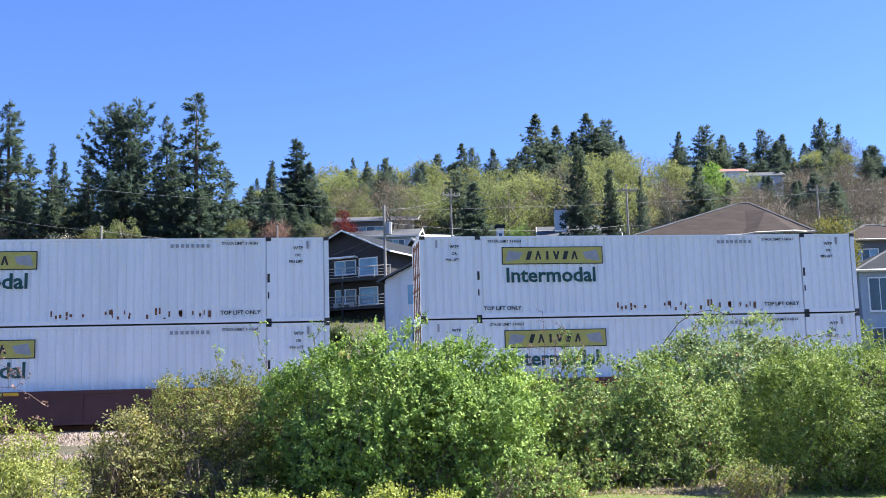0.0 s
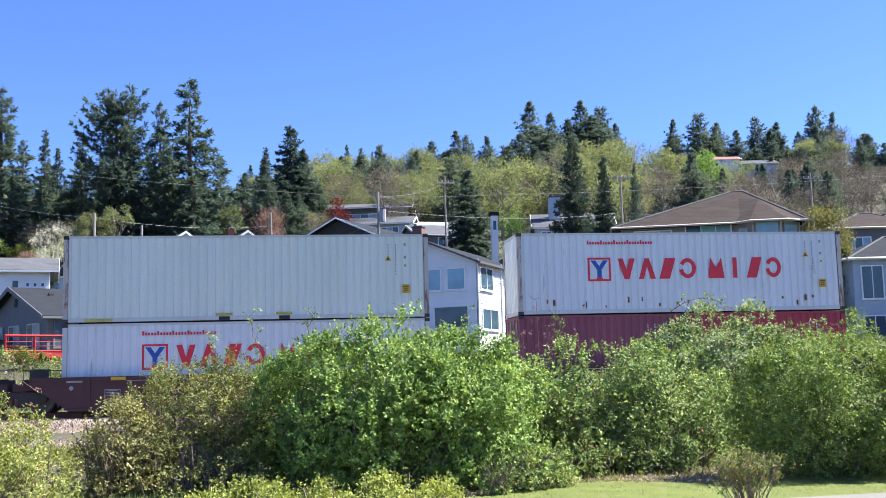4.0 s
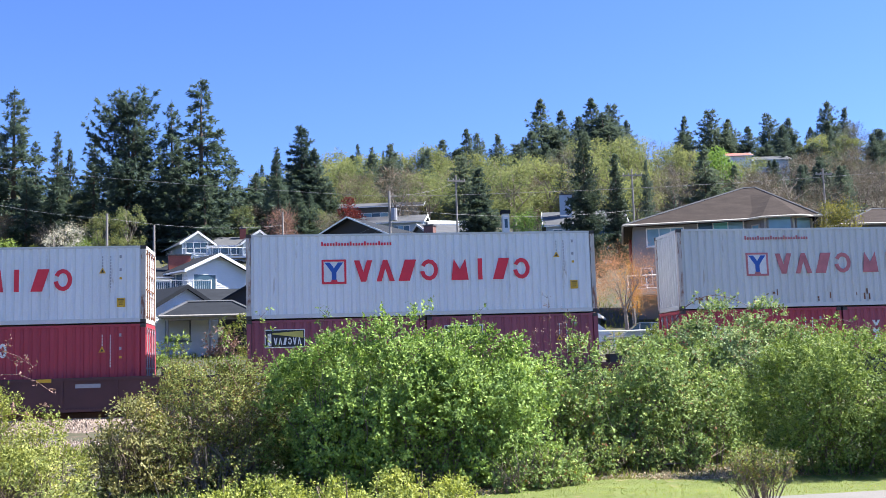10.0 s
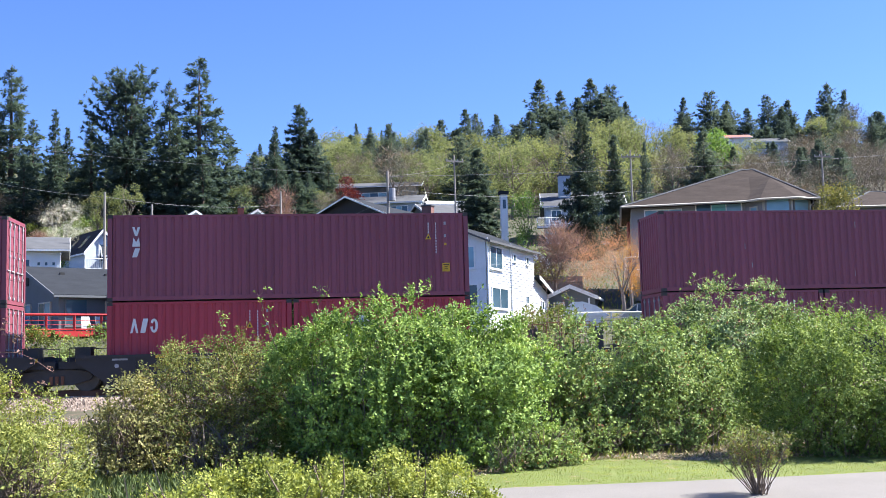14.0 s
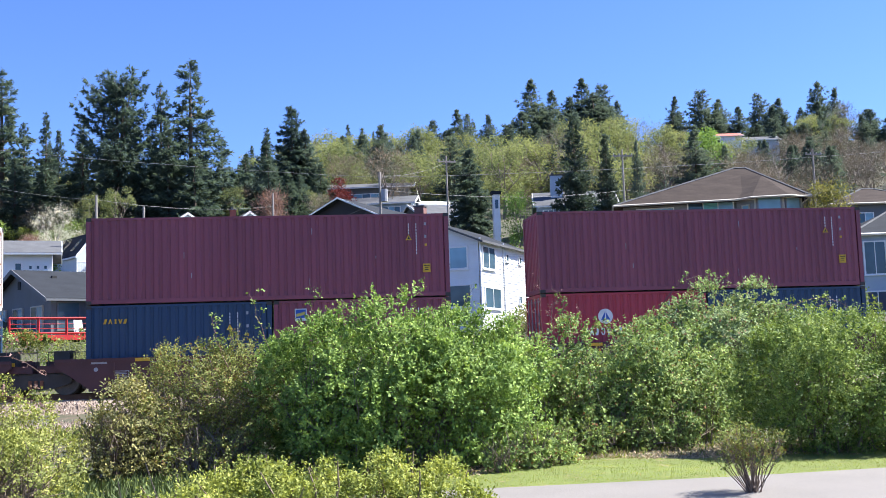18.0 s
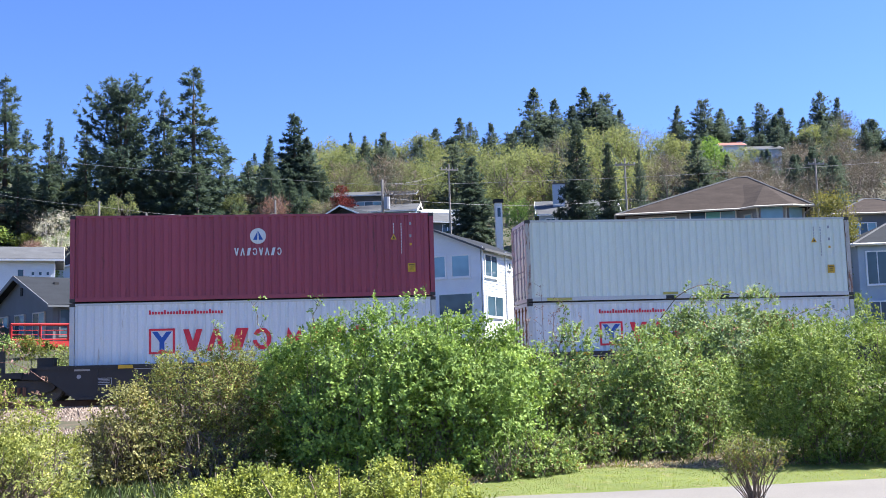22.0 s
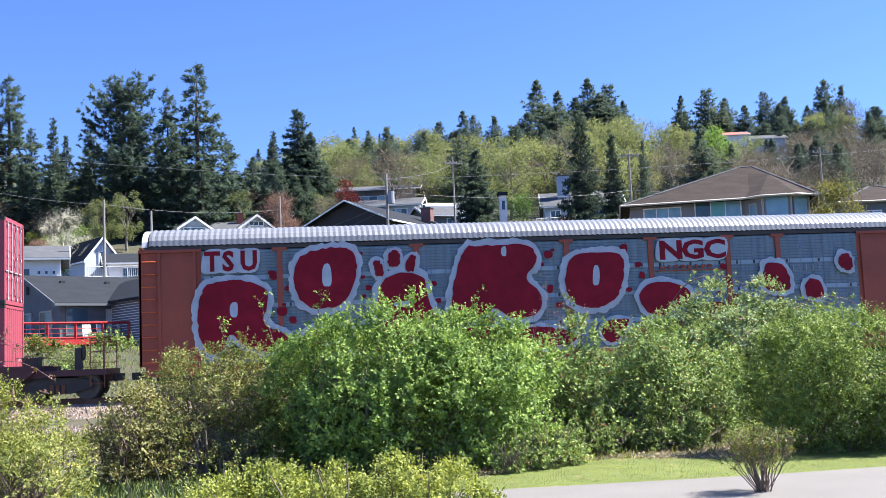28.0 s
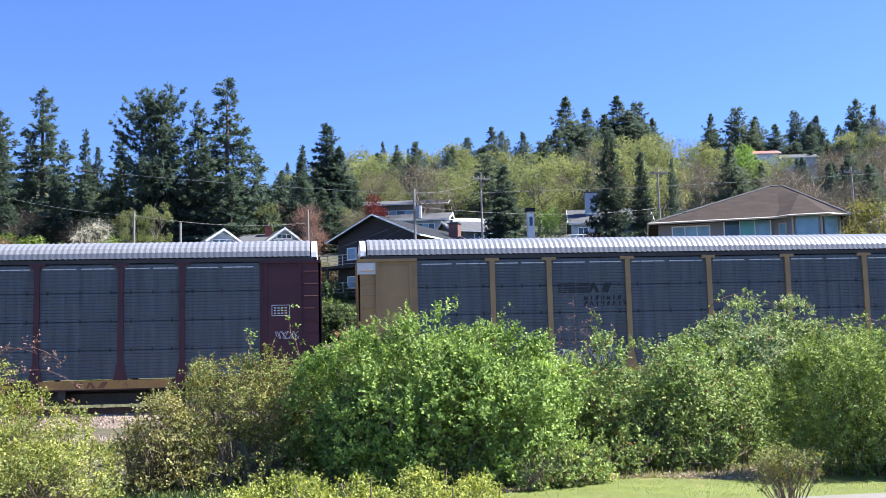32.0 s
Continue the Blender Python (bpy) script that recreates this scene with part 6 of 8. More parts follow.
for u in (0.2, 3.4, 7.0, 10.4):
    part("post", Geo().box(u, u + 0.12, 0.0, 0.12, -3.0, -0.2), M_TRIM, bal)

# dark three-storey house with decks
t = gable_house("dark brown three-storey house with decks and white trim", 1.0, 96.3, 6.4, -33, 8.2, 15.0, 7.3, 1.85, M_DARK_WALL, M_SHINGLE, over=0.8, siding=False, edge=0.02, thick=0.1)
F = FACE["F"](8.2, 15)
for z in (5.4, 2.8):
    window(t, F, 1.0, z, 1.0, 1.1, 1, [M_PANE_SKY])
    window(t, F, 2.9, z - 0.1, 2.2, 1.3, 2, [M_PANE_SKY, M_PANE])
    window(t, F, 5.4, z - 0.3, 1.9, 1.6, 1, [M_PANE_SKY])
part("awning", Geo().plate([(2.6, 6.75), (5.3, 6.75), (5.3, 6.9), (2.6, 6.9)], -0.6, 0), M_TRIM, t)
for z in (4.75, 2.25):
    dk = part("deck", Geo().box(-1.6, 9.4, -1.7, -0.02, z - 0.22, z), M_DARK_WALL, t, "dark timber deck")
    railing(t, (-1.6, -1.7), (9.4, -1.7), 0.95, M_TRIM_TAN, 1.5, "lines", z)
    for u in (-0.2, 4.5, 9.2):
        part("deck_post", Geo().box(u, u + 0.16, -1.65, -1.5, z - 2.4, z - 0.22), M_DARK_WALL, t)
for u in (3.4, 5.0):
    part("deck_pot", Geo().box(u, u + 0.5, -1.2, -0.8, 2.26, 2.7), M_TRIM_TAN, t)
chimney(t, 6.6, 9.5, 7.5, 9.3, 1.0, 0.7, M_OLD_BRICK)

# houses higher up
t = gable_house("long low house high on the slope", 4.6, 150.0, 20.8, -10, 12.0, 8.0, 4.6, 1.0, M_GREY_WALL, M_SHINGLE_PALE, ridge="u", over=0.9)
window(t, FACE["F"](12, 8), 0.6, 2.4, 8.5, 1.3, 7, [M_PANE, M_PANE_SKY])
part("deck", Geo().box(-0.3, 11.5, -1.6, -0.02, 1.7, 1.9), M_DECK, t)
railing(t, (-0.3, -1.6), (11.5, -1.6), 0.9, M_GREY_WALL, 1.5, "lines", 1.9)
t = gable_house("pale house with white terrace below the long house", 5.9, 140.0, 19.0, -14, 10.0, 7.0, 2.6, 1.2, M_BLUE_WALL, M_SHINGLE_PALE, ridge="u", over=0.6)
window(t, FACE["F"](10, 7), 5.4, 0.8, 3.2, 1.3, 4, [M_PANE_SKY, M_PANE])
window(t, FACE["F"](10, 7), 1.0, 0.8, 3.2, 1.2, 3, [M_PANE])
t = gable_house("small pale-roofed house on the slope", 17.3, 140.0, 19.5, 10, 5.5, 6.0, 2.0, 0.8, M_LAP_WHITE, M_BLIND, ridge="u", over=0.5)
t = gable_house("small dark-roofed house among the trees", 15.6, 128.0, 16.2, 15, 4.6, 6.0, 2.6, 1.3, M_GREY_WALL, M_SHINGLE_PALE, ridge="u", over=0.5)
window(t, FACE["F"](4.6, 6), 2.6, 1.0, 1.4, 1.2, 2)
tw = thing("tower", pose(22.4, 115.5, 10.5), "narrow white chimney tower among the trees", "tower")
part("shaft", Geo().box(0, 0.75, 0, 0.75, 0, 8.6), M_TRIM, tw)
part("shutter", Geo().box(0.2, 0.55, -0.03, 0.0, 7.0, 8.0), M_PANE, tw)
part("cap", Geo().box(-0.15, 0.9, -0.15, 0.9, 8.6, 9.0), M_SHINGLE, tw)
t = gable_house("pale blue two-storey house behind the spruces", 27.6, 116.0, 12.6, -12, 8.6, 8.0, 5.2, 1.9, M_BLUE_WALL, M_SHINGLE_PALE, ridge="u", over=0.5)
window(t, FACE["F"](8.6, 8), 0.6, 3.4, 1.2, 1.3, 2)
window(t, FACE["F"](8.6, 8), 1.0, 0.9, 1.6, 1.4, 2)
window(t, FACE["F"](8.6, 8), 5.6, 3.4, 1.6, 1.3, 2)
part("balcony", Geo().box(-1.0, 3.0, -1.3, 0, 2.6, 2.8), M_TRIM, t)
railing(t, (-1.0, -1.3), (3.0, -1.3), 0.9, M_TRIM, 1.2, "bars", 2.8)
chimney(t, 1.6, 2.0, 6.0, 8.9, 1.4, 1.0, M_BLUE_WALL)
t = gable_house("red-roofed house on the ridge", 104.5, 245, 49.5, -8, 6, 7, 3.0, 1.2, M_LAP_WHITE, M_BRICK, ridge="u")
t = gable_house("grey house on the ridge among trees", 111.5, 245, 48.5, -8, 8.5, 7, 3.0, 1.3, M_BLUE_WALL, M_SHINGLE_PALE, ridge="u")
window(t, FACE["F"](8.5, 7), 1, 1.0, 5, 1.4, 4)

# taupe house with the bay and glass balcony
t = thing("house", pose(24.7, 76.2, 4.2, 0, 0, -17), "large taupe two-storey house with hip roof and glass balcony", "house")
TW, TD, TH = 8.3, 10.0, 7.8
part("wall", Geo().box(0, TW, 0, TD, -2, TH), M_TAUPE, t)
bay = [(TW, -0.02), (TW + 1.15, -1.35), (TW + 3.1, -1.35), (TW + 4.6, 0.1), (TW + 4.6, TD), (TW, TD)]
nb = len(bay)
part("bay_wall", Geo().add([(a, b, z) for z in (-2, TH) for a, b in bay], [tuple(range(nb - 1, -1, -1)), tuple(range(nb, 2 * nb))] + [(i, (i + 1) % nb, (i + 1) % nb + nb, i + nb) for i in range(nb)]), M_TAUPE, t)
hip_roof(t, TW + 4.4, TD + 1.0, TH, 3.3, M_SHINGLE_BROWN, M_TRIM_TAN, 0.75, 8.8, 0.0, -0.5, inset_right=3.0)
part("bay_roof", Geo().add([(TW - 0.4, -0.9, TH), (TW + 0.8, -2.1, TH), (TW + 3.5, -2.1, TH), (TW + 5.2, -0.6, TH), (TW + 5.2, 3.0, TH), (TW + 0.6, 3.6, TH + 2.5), (TW + 2.2, 2.2, TH + 2.2)], [(0, 1, 6), (1, 2, 6), (2, 3, 6), (3, 4, 6), (0, 6, 5), (4, 5, 6), (4, 3, 2, 1, 0)]), M_SHINGLE_BROWN, t)
part("bay_gutter", Geo().tube([(TW - 0.4, -0.9, TH), (TW + 0.8, -2.1, TH), (TW + 3.5, -2.1, TH), (TW + 5.2, -0.6, TH)], 0.08, 4), M_TRIM_TAN, t)
F = Matrix()
window(t, F, 0.95, 6.25, 2.8, 1.4, 3, [M_PANE_SKY, M_PANE_SKY], trim=M_TRIM)
window(t, F, 4.7, 6.25, 3.4, 1.65, 3, [M_PANE, M_CURTAIN, M_PANE_SKY], trim=M_TRIM)
def bay_face(p, q):
    a = math.degrees(math.atan2(q[1] - p[1], q[0] - p[0]))
    return pose(p[0], p[1], 0, 0, 0, a), math.hypot(q[0] - p[0], q[1] - p[1])
for (p, q), (u, wd, pn, tm) in zip(zip(bay, bay[1:4]), ((0.5, 0.75, 1, M_TRIM_TAN), (0.12, 1.72, 1, M_TAUPE), (0.2, 1.7, 1, M_TAUPE))):
    m, ln = bay_face(p, q)
    window(t, m, u, 6.25, wd, 1.65 if wd > 1 else 1.2, pn, [M_PANE_SKY], trim=tm)
    window(t, m, u, 3.15, wd, 2.0, pn, [M_PANE], trim=M_TRIM)
for p in bay[1:4]:
    part("bay_post", Geo().tube([(p[0], p[1], -1), (p[0], p[1], TH)], 0.09, 6), M_TRIM_TAN, t)
window(t, F, 0.4, 3.4, 0.9, 1.3, 1)
window(t, F, 1.6, 3.2, 0.9, 1.7, 1)
window(t, F, 4.4, 3.0, 3.4, 2.0, 3, [M_PANE, M_DARK], trim=M_TRIM_TAN)
part("awning", Geo().plate([(3.9, 5.15), (8.3, 5.15), (8.3, 5.4), (3.9, 5.4)], -0.7, 0.0), M_TRIM, t, "rolled white awning")
part("wall_lamp", Geo().box(2.6, 2.85, -0.2, 0, 5.3, 5.65), M_TRIM, t)
part("balcony", Geo().box(-0.6, 11.4, -3.0, -0.03, 2.62, 2.85).box(-0.65, 11.45, -3.06, -3.0, 2.5, 2.9), M_TRIM_TAN, t, "wide balcony with beige edge")
railing(t, (-0.6, -2.95), (11.4, -2.95), 1.05, M_TRIM, 1.4, "glass", 2.85)
for u in (-0.4, 6.6, 11.1):
    part("balcony_post", Geo().box(u, u + 0.28, -2.9, -2.62, -2, 2.6), M_TRIM_TAN, t)
# No hole here: a dark slab on the wall stands for the garage's shade.
part("garage_opening", Geo().box(6.95, 11.0, -0.06, 0.0, -1, 2.3), M_DARK, t)
part("shutter", Geo().box(2.0, 4.2, -0.06, 0.0, 0.6, 2.0), M_BLIND, t)
umb = thing("parasol", t.matrix_basis @ pose(9.6, -2.3, 2.85), "closed pale garden parasol on the balcony", "parasol")
part("pole", Geo().tube([(0, 0, 0), (0, 0, 2.3)], 0.03, 6), M_TRIM, umb)
part("canopy", Geo().tube([(0, 0, 1.0), (0.02, 0, 1.6), (0, 0, 2.35)], [0.1, 0.2, 0.05], 8), M_BLIND, umb)
for u in (7.4, 8.6):
    so = thing("garden_sofa", t.matrix_basis @ pose(u, -2.4, 2.85), "white covered garden seat on the balcony", "sofa")
    part("seat", Geo().box(-0.5, 0.5, -0.3, 0.3, 0, 0.45), M_TRIM, so)
    part("backrest", Geo().plate([(-0.5, 0.4), (0.5, 0.4), (0.4, 0.85), (-0.4, 0.85)], 0.2, 0.3), M_TRIM, so)

# houses at the right edge
t = gable_house("dark grey house with a brown hipped roof", 47.6, 87, 6.0, -8, 9, 8, 7.4, 0.3, M_GREY_WALL, M_SHINGLE_BROWN, trim=M_TRIM_TAN, ridge="u", over=0.3)
hip_roof(t, 9, 8, 7.45, 1.9, M_SHINGLE_BROWN, M_TRIM_TAN, 0.6)
window(t, FACE["F"](9, 8), 0.4, 5.4, 3.0, 1.3, 4, [M_PANE, M_PANE_SKY])
t = gable_house("blue-grey house with a tall arched window", 39.1, 69.0, 2.8, -8, 8, 8, 6.0, 0.3, M_BLUE_WALL, M_SHINGLE, ridge="u", over=0.3)
hip_roof(t, 8, 8, 6.05, 2.0, M_SHINGLE, M_TRIM, 0.55)
window(t, FACE["F"](8, 8), 0.5, 3.2, 1.6, 2.4, 2)
window(t, FACE["F"](8, 8), 0.5, 0.5, 1.6, 1.6, 2)
window(t, FACE["F"](8, 8), 3.0, 3.2, 2.4, 1.8, 2)


# ---- poles and wires ----
def utility_pole(x, y, z, h, label="weathered timber utility pole with a crossarm", arm=True, box_=False):
    t = thing("utility_pole", pose(x, y, z, 0, 0, random.uniform(-20, 20)), label, "utility pole", "utility poles")
    part("pole", Geo().tube([(0, 0, -0.5), (0, 0, h)], [0.13, 0.085], 8), M_TIMBER, t)
    if arm:
        a = part("crossarm", Geo().box(-1.0, 1.0, -0.2, -0.1, h - 0.75, h - 0.6), M_TIMBER, t)
        for u in (-0.9, -0.35, 0.35, 0.9):
            part("insulator", Geo().tube([(u, -0.15, h - 0.6), (u, -0.15, h - 0.42)], 0.05, 6), M_MARK_GREY, a)
    if box_:
        part("transformer", Geo().tube([(0.3, -0.25, h - 2.2), (0.3, -0.25, h - 1.3)], 0.24, 10), M_MARK_GREY, t)
    return t


def wire(points, sag, r=0.02):
    g, r = Geo(), r * 0.55
    for p, q in zip(points, points[1:]):
        p, q = Vector(p), Vector(q)
        g.tube([p.lerp(q, k / 10) - Vector((0, 0, sag * 4 * (k / 10) * (1 - k / 10))) for k in range(11)], r, 4, caps=False)
    return tagged(part("overhead_wire", g, M_CABLE), "grey overhead wire slung between poles", "wire", "overhead wires")


POLES = [(-26.0, 75, 14.6), (6.3, 75, 14.7), (24.4, 75, 16.3), (52, 78, 17.5)]
for i, (x, y, top) in enumerate(POLES[:2]):
    utility_pole(x, y, ground_z(x, y), top - ground_z(x, y), box_=i == 1, arm=i != 1)
utility_pole(-15.7, 88, ground_z(-15.7, 88), 15.3 - ground_z(-15.7, 88), "slim grey timber utility pole", arm=False)
utility_pole(-11.7, 86, ground_z(-11.7, 86), 14.0 - ground_z(-11.7, 86), "slim grey metal lamp pole", arm=False)
utility_pole(-1.9, 108, ground_z(-1.9, 108), 18.4 - ground_z(-1.9, 108), "slim dark timber utility pole", arm=False)
utility_pole(32.6, 100, ground_z(32.6, 100), 21.1 - ground_z(32.6, 100), "tall brown timber utility pole", arm=True)
utility_pole(16.4, 110, ground_z(16.4, 110), 22.5 - ground_z(16.4, 110), "brown utility pole among the trees", arm=True)
utility_pole(92, 190, ground_z(92, 190), 10, "utility pole on the hill road", arm=True)
utility_pole(58, 110, ground_z(58, 110), 23 - ground_z(58, 110), "utility pole with street lamp", arm=True)
wire([(-40, 84, 20.5), (6.3, 75, 14.3), (60, 78, 17.5)], 0.5, 0.022)
wire([(-30, 86, 17.5), (-15.7, 88, 14.9), (-1.9, 108, 17.0)], 0.5, 0.018)
wire([(6.3, 75, 12.6), (-3, 100, 12.4)], 0.3, 0.016)
wire([(6.3, 75, 12.2), (-4, 102, 11.2)], 0.3, 0.016)
wire([(6.3, 75, 13.4), (32.6, 100, 17.0), (62, 104, 17.5)], 0.6, 0.018)
wire([(6.3, 75, 14.4), (16.4, 110, 21.8)], 0.4, 0.018)


# ---- loose things between the houses ----
M_CAR = paint("silver_car_paint", (0.42, 0.43, 0.45), 0.3, 0.05, 1.0, metal=0.5)
M_TARP = paint("white_tarpaulin", (0.78, 0.79, 0.80), 0.6, 0.08, 2.5, bump=0.4, bump_scale=5)
M_TYRE = paint("tyre_rubber", (0.02, 0.02, 0.02), 0.8, 0.1, 4.0)
car = thing("car", pose(19.9, 64.2, ground_z(20.5, 64), 0, 0, -8), "silver parked car under the maple", "car")
side = [(0, 0.35), (0.1, 0.3), (4.3, 0.3), (4.4, 0.45), (4.38, 0.8), (4.2, 0.9), (3.3, 0.98), (0.25, 0.95), (0.02, 0.75)]
part("body", Geo().plate(side, 0, 1.75), M_CAR, car)
roof_ = [(0.35, 0.95), (3.3, 0.97), (2.55, 1.42), (1.0, 1.45)]
part("glasshouse", Geo().plate(roof_, 0.12, 1.63), M_PANE, car, "dark car windows")
part("roof", Geo().plate([(1.0, 1.43), (2.55, 1.40), (2.5, 1.47), (1.05, 1.5)], 0.15, 1.6), M_CAR, car)
for u in (1.0, 1.75, 2.6):
    part("pillar", Geo().tube([(u, 0.11, 0.95), (u + (0.05 if u < 2 else -0.1), 0.13, 1.44)], 0.035, 4), M_CAR, car)
for u in (0.8, 3.5):
    for v in (0.0, 1.6):
        w_ = part("wheel", Geo().tube([(u, v - 0.02, 0.31), (u, v + 0.17, 0.31)], 0.31, 14), M_TYRE, car)
        part("rim", Geo().tube([(u, v - 0.03, 0.31), (u, v - 0.02, 0.31)], 0.2, 10), M_CAR, w_)


def covered_boat(x, y, z, turn, L, h, label):
    t = thing("covered_boat", pose(x, y, z, 0, 0, turn), label, "boat")
    hull = [(0, 0.35), (0.2, 0.05), (L - 0.7, 0.05), (L, 0.6), (0.05, 0.6)]
    part("hull", Geo().plate(hull, 0.1, 1.6), M_TRIM, t)
    cover = [(-0.05, 0.55), (L + 0.05, 0.55), (L * 0.75, h * 0.8), (L * 0.45, h), (L * 0.2, h * 0.92)]
    part("tarpaulin", Geo().plate(cover, 0.0, 1.7), M_TARP, t, "white tarpaulin cover")


covered_boat(16.5, 66.0, ground_z(17, 66) + 0.15, -12, 3.0, 1.5, "small boat under a white tarpaulin by the porch")
covered_boat(17.3, 80, ground_z(18, 80) + 1.6, 10, 2.4, 1.9, "covered white boat on the bank behind the house")
stand = thing("retaining_wall", pose(16.2, 79.6, ground_z(18, 80) - 0.5), "low weathered timber retaining wall behind the house", "wall")
for k in range(4):
    part("timber", Geo().box(0, 5.5, -0.1, 2.6, k * 0.53, k * 0.53 + 0.5), M_DECK, stand)
M_SHED = paint("faded_red_boards", (0.26, 0.05, 0.05), 0.8, 0.15, 2.0)
sh = thing("shed", pose(26.9, 84, ground_z(27, 84) + 1.0, 0, 0, -15), "small red-painted shed behind the large house", "shed")
part("wall", Geo().box(0, 1.2, 0, 2.2, -2, 5.6), M_SHED, sh)
part("roof", Geo().plate([(-0.15, 5.5), (1.35, 5.5), (1.35, 5.7), (0.6, 6.1), (-0.15, 5.7)], -0.2, 2.4), M_SHINGLE, sh)
part("shutter", Geo().box(0.35, 0.8, -0.04, 0, 3.8, 4.8), M_TRIM, sh)
fence = thing("fence", pose(16.6, 63.6, ground_z(17, 63.6), 0, 0, 3), "white pipe railing along the garden edge", "fence")
railing(fence, (0, 0), (7.5, 0), 1.0, M_TRIM, 2.5, "lines", 0.0)


# ---- plants ----
def limb(g, p, way, length, r0, r, depth, twist=0.35, kids=3, n=5, up=0.15):
    """A tapering limb that forks."""
    pts, rad = [Vector(p)], [r0]
    w = Vector(way).normalized()
    for i in range(4):
        w = (w + Vector((r.uniform(-1, 1), r.uniform(-1, 1), r.uniform(-0.5, 1) * 0.6 + up)) * twist * 0.5).normalized()
        pts.append(pts[-1] + w * length / 4)
        rad.append(r0 * (1 - 0.17 * (i + 1)))
    g.tube(pts, rad, n, caps=False)
    ends = [(pts[-1], w)]
    if depth:
        for k in range(kids):
            q = pts[r.choice((2, 3, 4))]
            a = (w + Vector((r.uniform(-1, 1), r.uniform(-1, 1), r.uniform(-0.2, 0.8))) * 0.9).normalized()
            ends += limb(g, q, a, length * r.uniform(0.55, 0.8), r0 * 0.5, r, depth - 1, twist, kids, max(n - 1, 3), up)
    return ends


def conifer(seed, h=20.0, R=3.6, mat=L_FIR, start=0.1, power=0.8, dense=1.0, ragged=0.5, droop=0.42, lift=0.0, gap=0.22, big=1.0, tuft=9, oval=False, leaders=((0, 0),), stray=()):
    """A conifer: tapered trunk and uneven tiers of long boughs hung with tufts of needle sprays; oval gives a full rounded crown, leaders several tops."""
    q = np.random.default_rng(seed)
    g = Geo()
    for lx, ly in leaders:
        g.tube([(0, 0, -0.5), (0.05, 0, h * 0.3), (lx * 0.5, ly * 0.5 + 0.06, h * 0.7), (lx, ly, h * 0.97)], [h * 0.016, h * 0.013, h * 0.007, 0.02], 7)
    # the crown stands out or falls back by sector and by height
    bulge = q.uniform(1 - 0.75 * ragged, 1.15, (9, 13))
    boughs = []
    z = h * start
    while z < h * 0.975:
        f = (z / h - start) / (1 - start)
        full = math.sqrt(max(0.0, 1 - (max(f - 0.4, 0) / 0.62) ** 2)) if oval else (1 - f) ** power
        reach = R * full * (0.62 + 0.38 * min(1, f * 5)) + (0.28 if gap < 0.4 else 0.12)
        for b in range(max(3, int((5 + q.integers(0, 3)) * dense))):
            a = q.uniform(0, math.tau)
            ln = reach * bulge[int(a / math.tau * 9) % 9, int(f * 12.99)] * q.uniform(0.5, 1.25)
            boughs.append((z + q.uniform(-0.2, 0.2), f, a, ln, leaders[q.integers(0, len(leaders))]))
        z += h * (0.019 if gap < 0.4 else 0.027) * q.uniform(0.4, 1.6) / max(dense, 0.6) ** 0.5
    boughs += [(h * zz, zz, a, ln, leaders[0]) for zz, a, ln in stray]
    out = []
    for z, f, a, ln, (lx, ly) in boughs:
        n = max(3, int(ln / gap * 0.9))
        s = q.uniform(0.12, 1, n) ** 0.8
        tilt = -0.06 + 0.6 * f * f + lift
        c, d = math.cos(a), math.sin(a)
        k = min(max((f - 0.25) / 0.7, 0), 1)
        line = np.stack([lx * k + c * ln * s, ly * k + d * ln * s, z + ln * (s * tilt - droop * s * s * (1 - 0.7 * f) + 0.25 * s ** 4)], 1)
        off = q.uniform(-1, 1, n) * (0.30 * ln * (1.12 - s) + 0.05)
        line += np.stack([-d * off, c * off, -np.abs(off) * 0.4 - q.uniform(0, 0.15, n) * min(1, ln / 2)], 1)
        i = np.repeat(np.arange(n), tuft)
        m = len(i)
        sg = np.sign(off)[i]
        size = big * (0.34 + 0.24 * min(1.0, ln / 3.0)) * q.uniform(0.6, 1.3, m)
        base = line[i] + q.normal(0, 0.07 * big, (m, 3))
        way = unit(np.stack([c * 0.7 - d * sg * 0.5, d * 0.7 + c * sg * 0.5, np.full(m, -0.18 + 0.5 * f)], 1) + q.normal(0, 0.42, (m, 3)))
        out.append(blades(base, way, size, size * q.uniform(0.2, 0.34, m), q, 0.2, unit(q.normal(0, 0.5, (m, 3)) + (0, 0, 0.9))))
        # the bare wood of the bough shows in the gaps
        if gap < 0.4 and ln > 1.5 and q.random() < 0.4:
            p = [(lx * k + c * ln * u, ly * k + d * ln * u, z + ln * (u * tilt - droop * u * u * (1 - 0.7 * f) + 0.25 * u ** 4) - 0.04) for u in (0, 0.35, 0.75)]
            g.tube(p, [0.06, 0.045, 0.02], 4, caps=False)
    for lx, ly in leaders:
        n = 40
        u = q.uniform(0, 1, n) ** 0.8
        top = np.stack([lx + q.normal(0, 0.05, n), ly + q.normal(0, 0.05, n), h * (0.92 + 0.085 * u)], 1)
        out.append(blades(top, unit(np.stack([q.normal(0, 0.8, n), q.normal(0, 0.8, n), np.full(n, 0.9)], 1)), (0.5 - 0.38 * u) * min(big, 1.2), 0.09 * big, q))
    return g.mesh("trunk", M_BARK, True), quads_mesh("crown", np.concatenate(out), mat)


def dome(t):
    """How wide a rounded crown is at t, from -1 at its foot to 1 at its top."""
    return math.sqrt(max(0.12, 1 - 1.3 * max(t, 0) ** 2 - 0.5 * min(t, 0) ** 2))


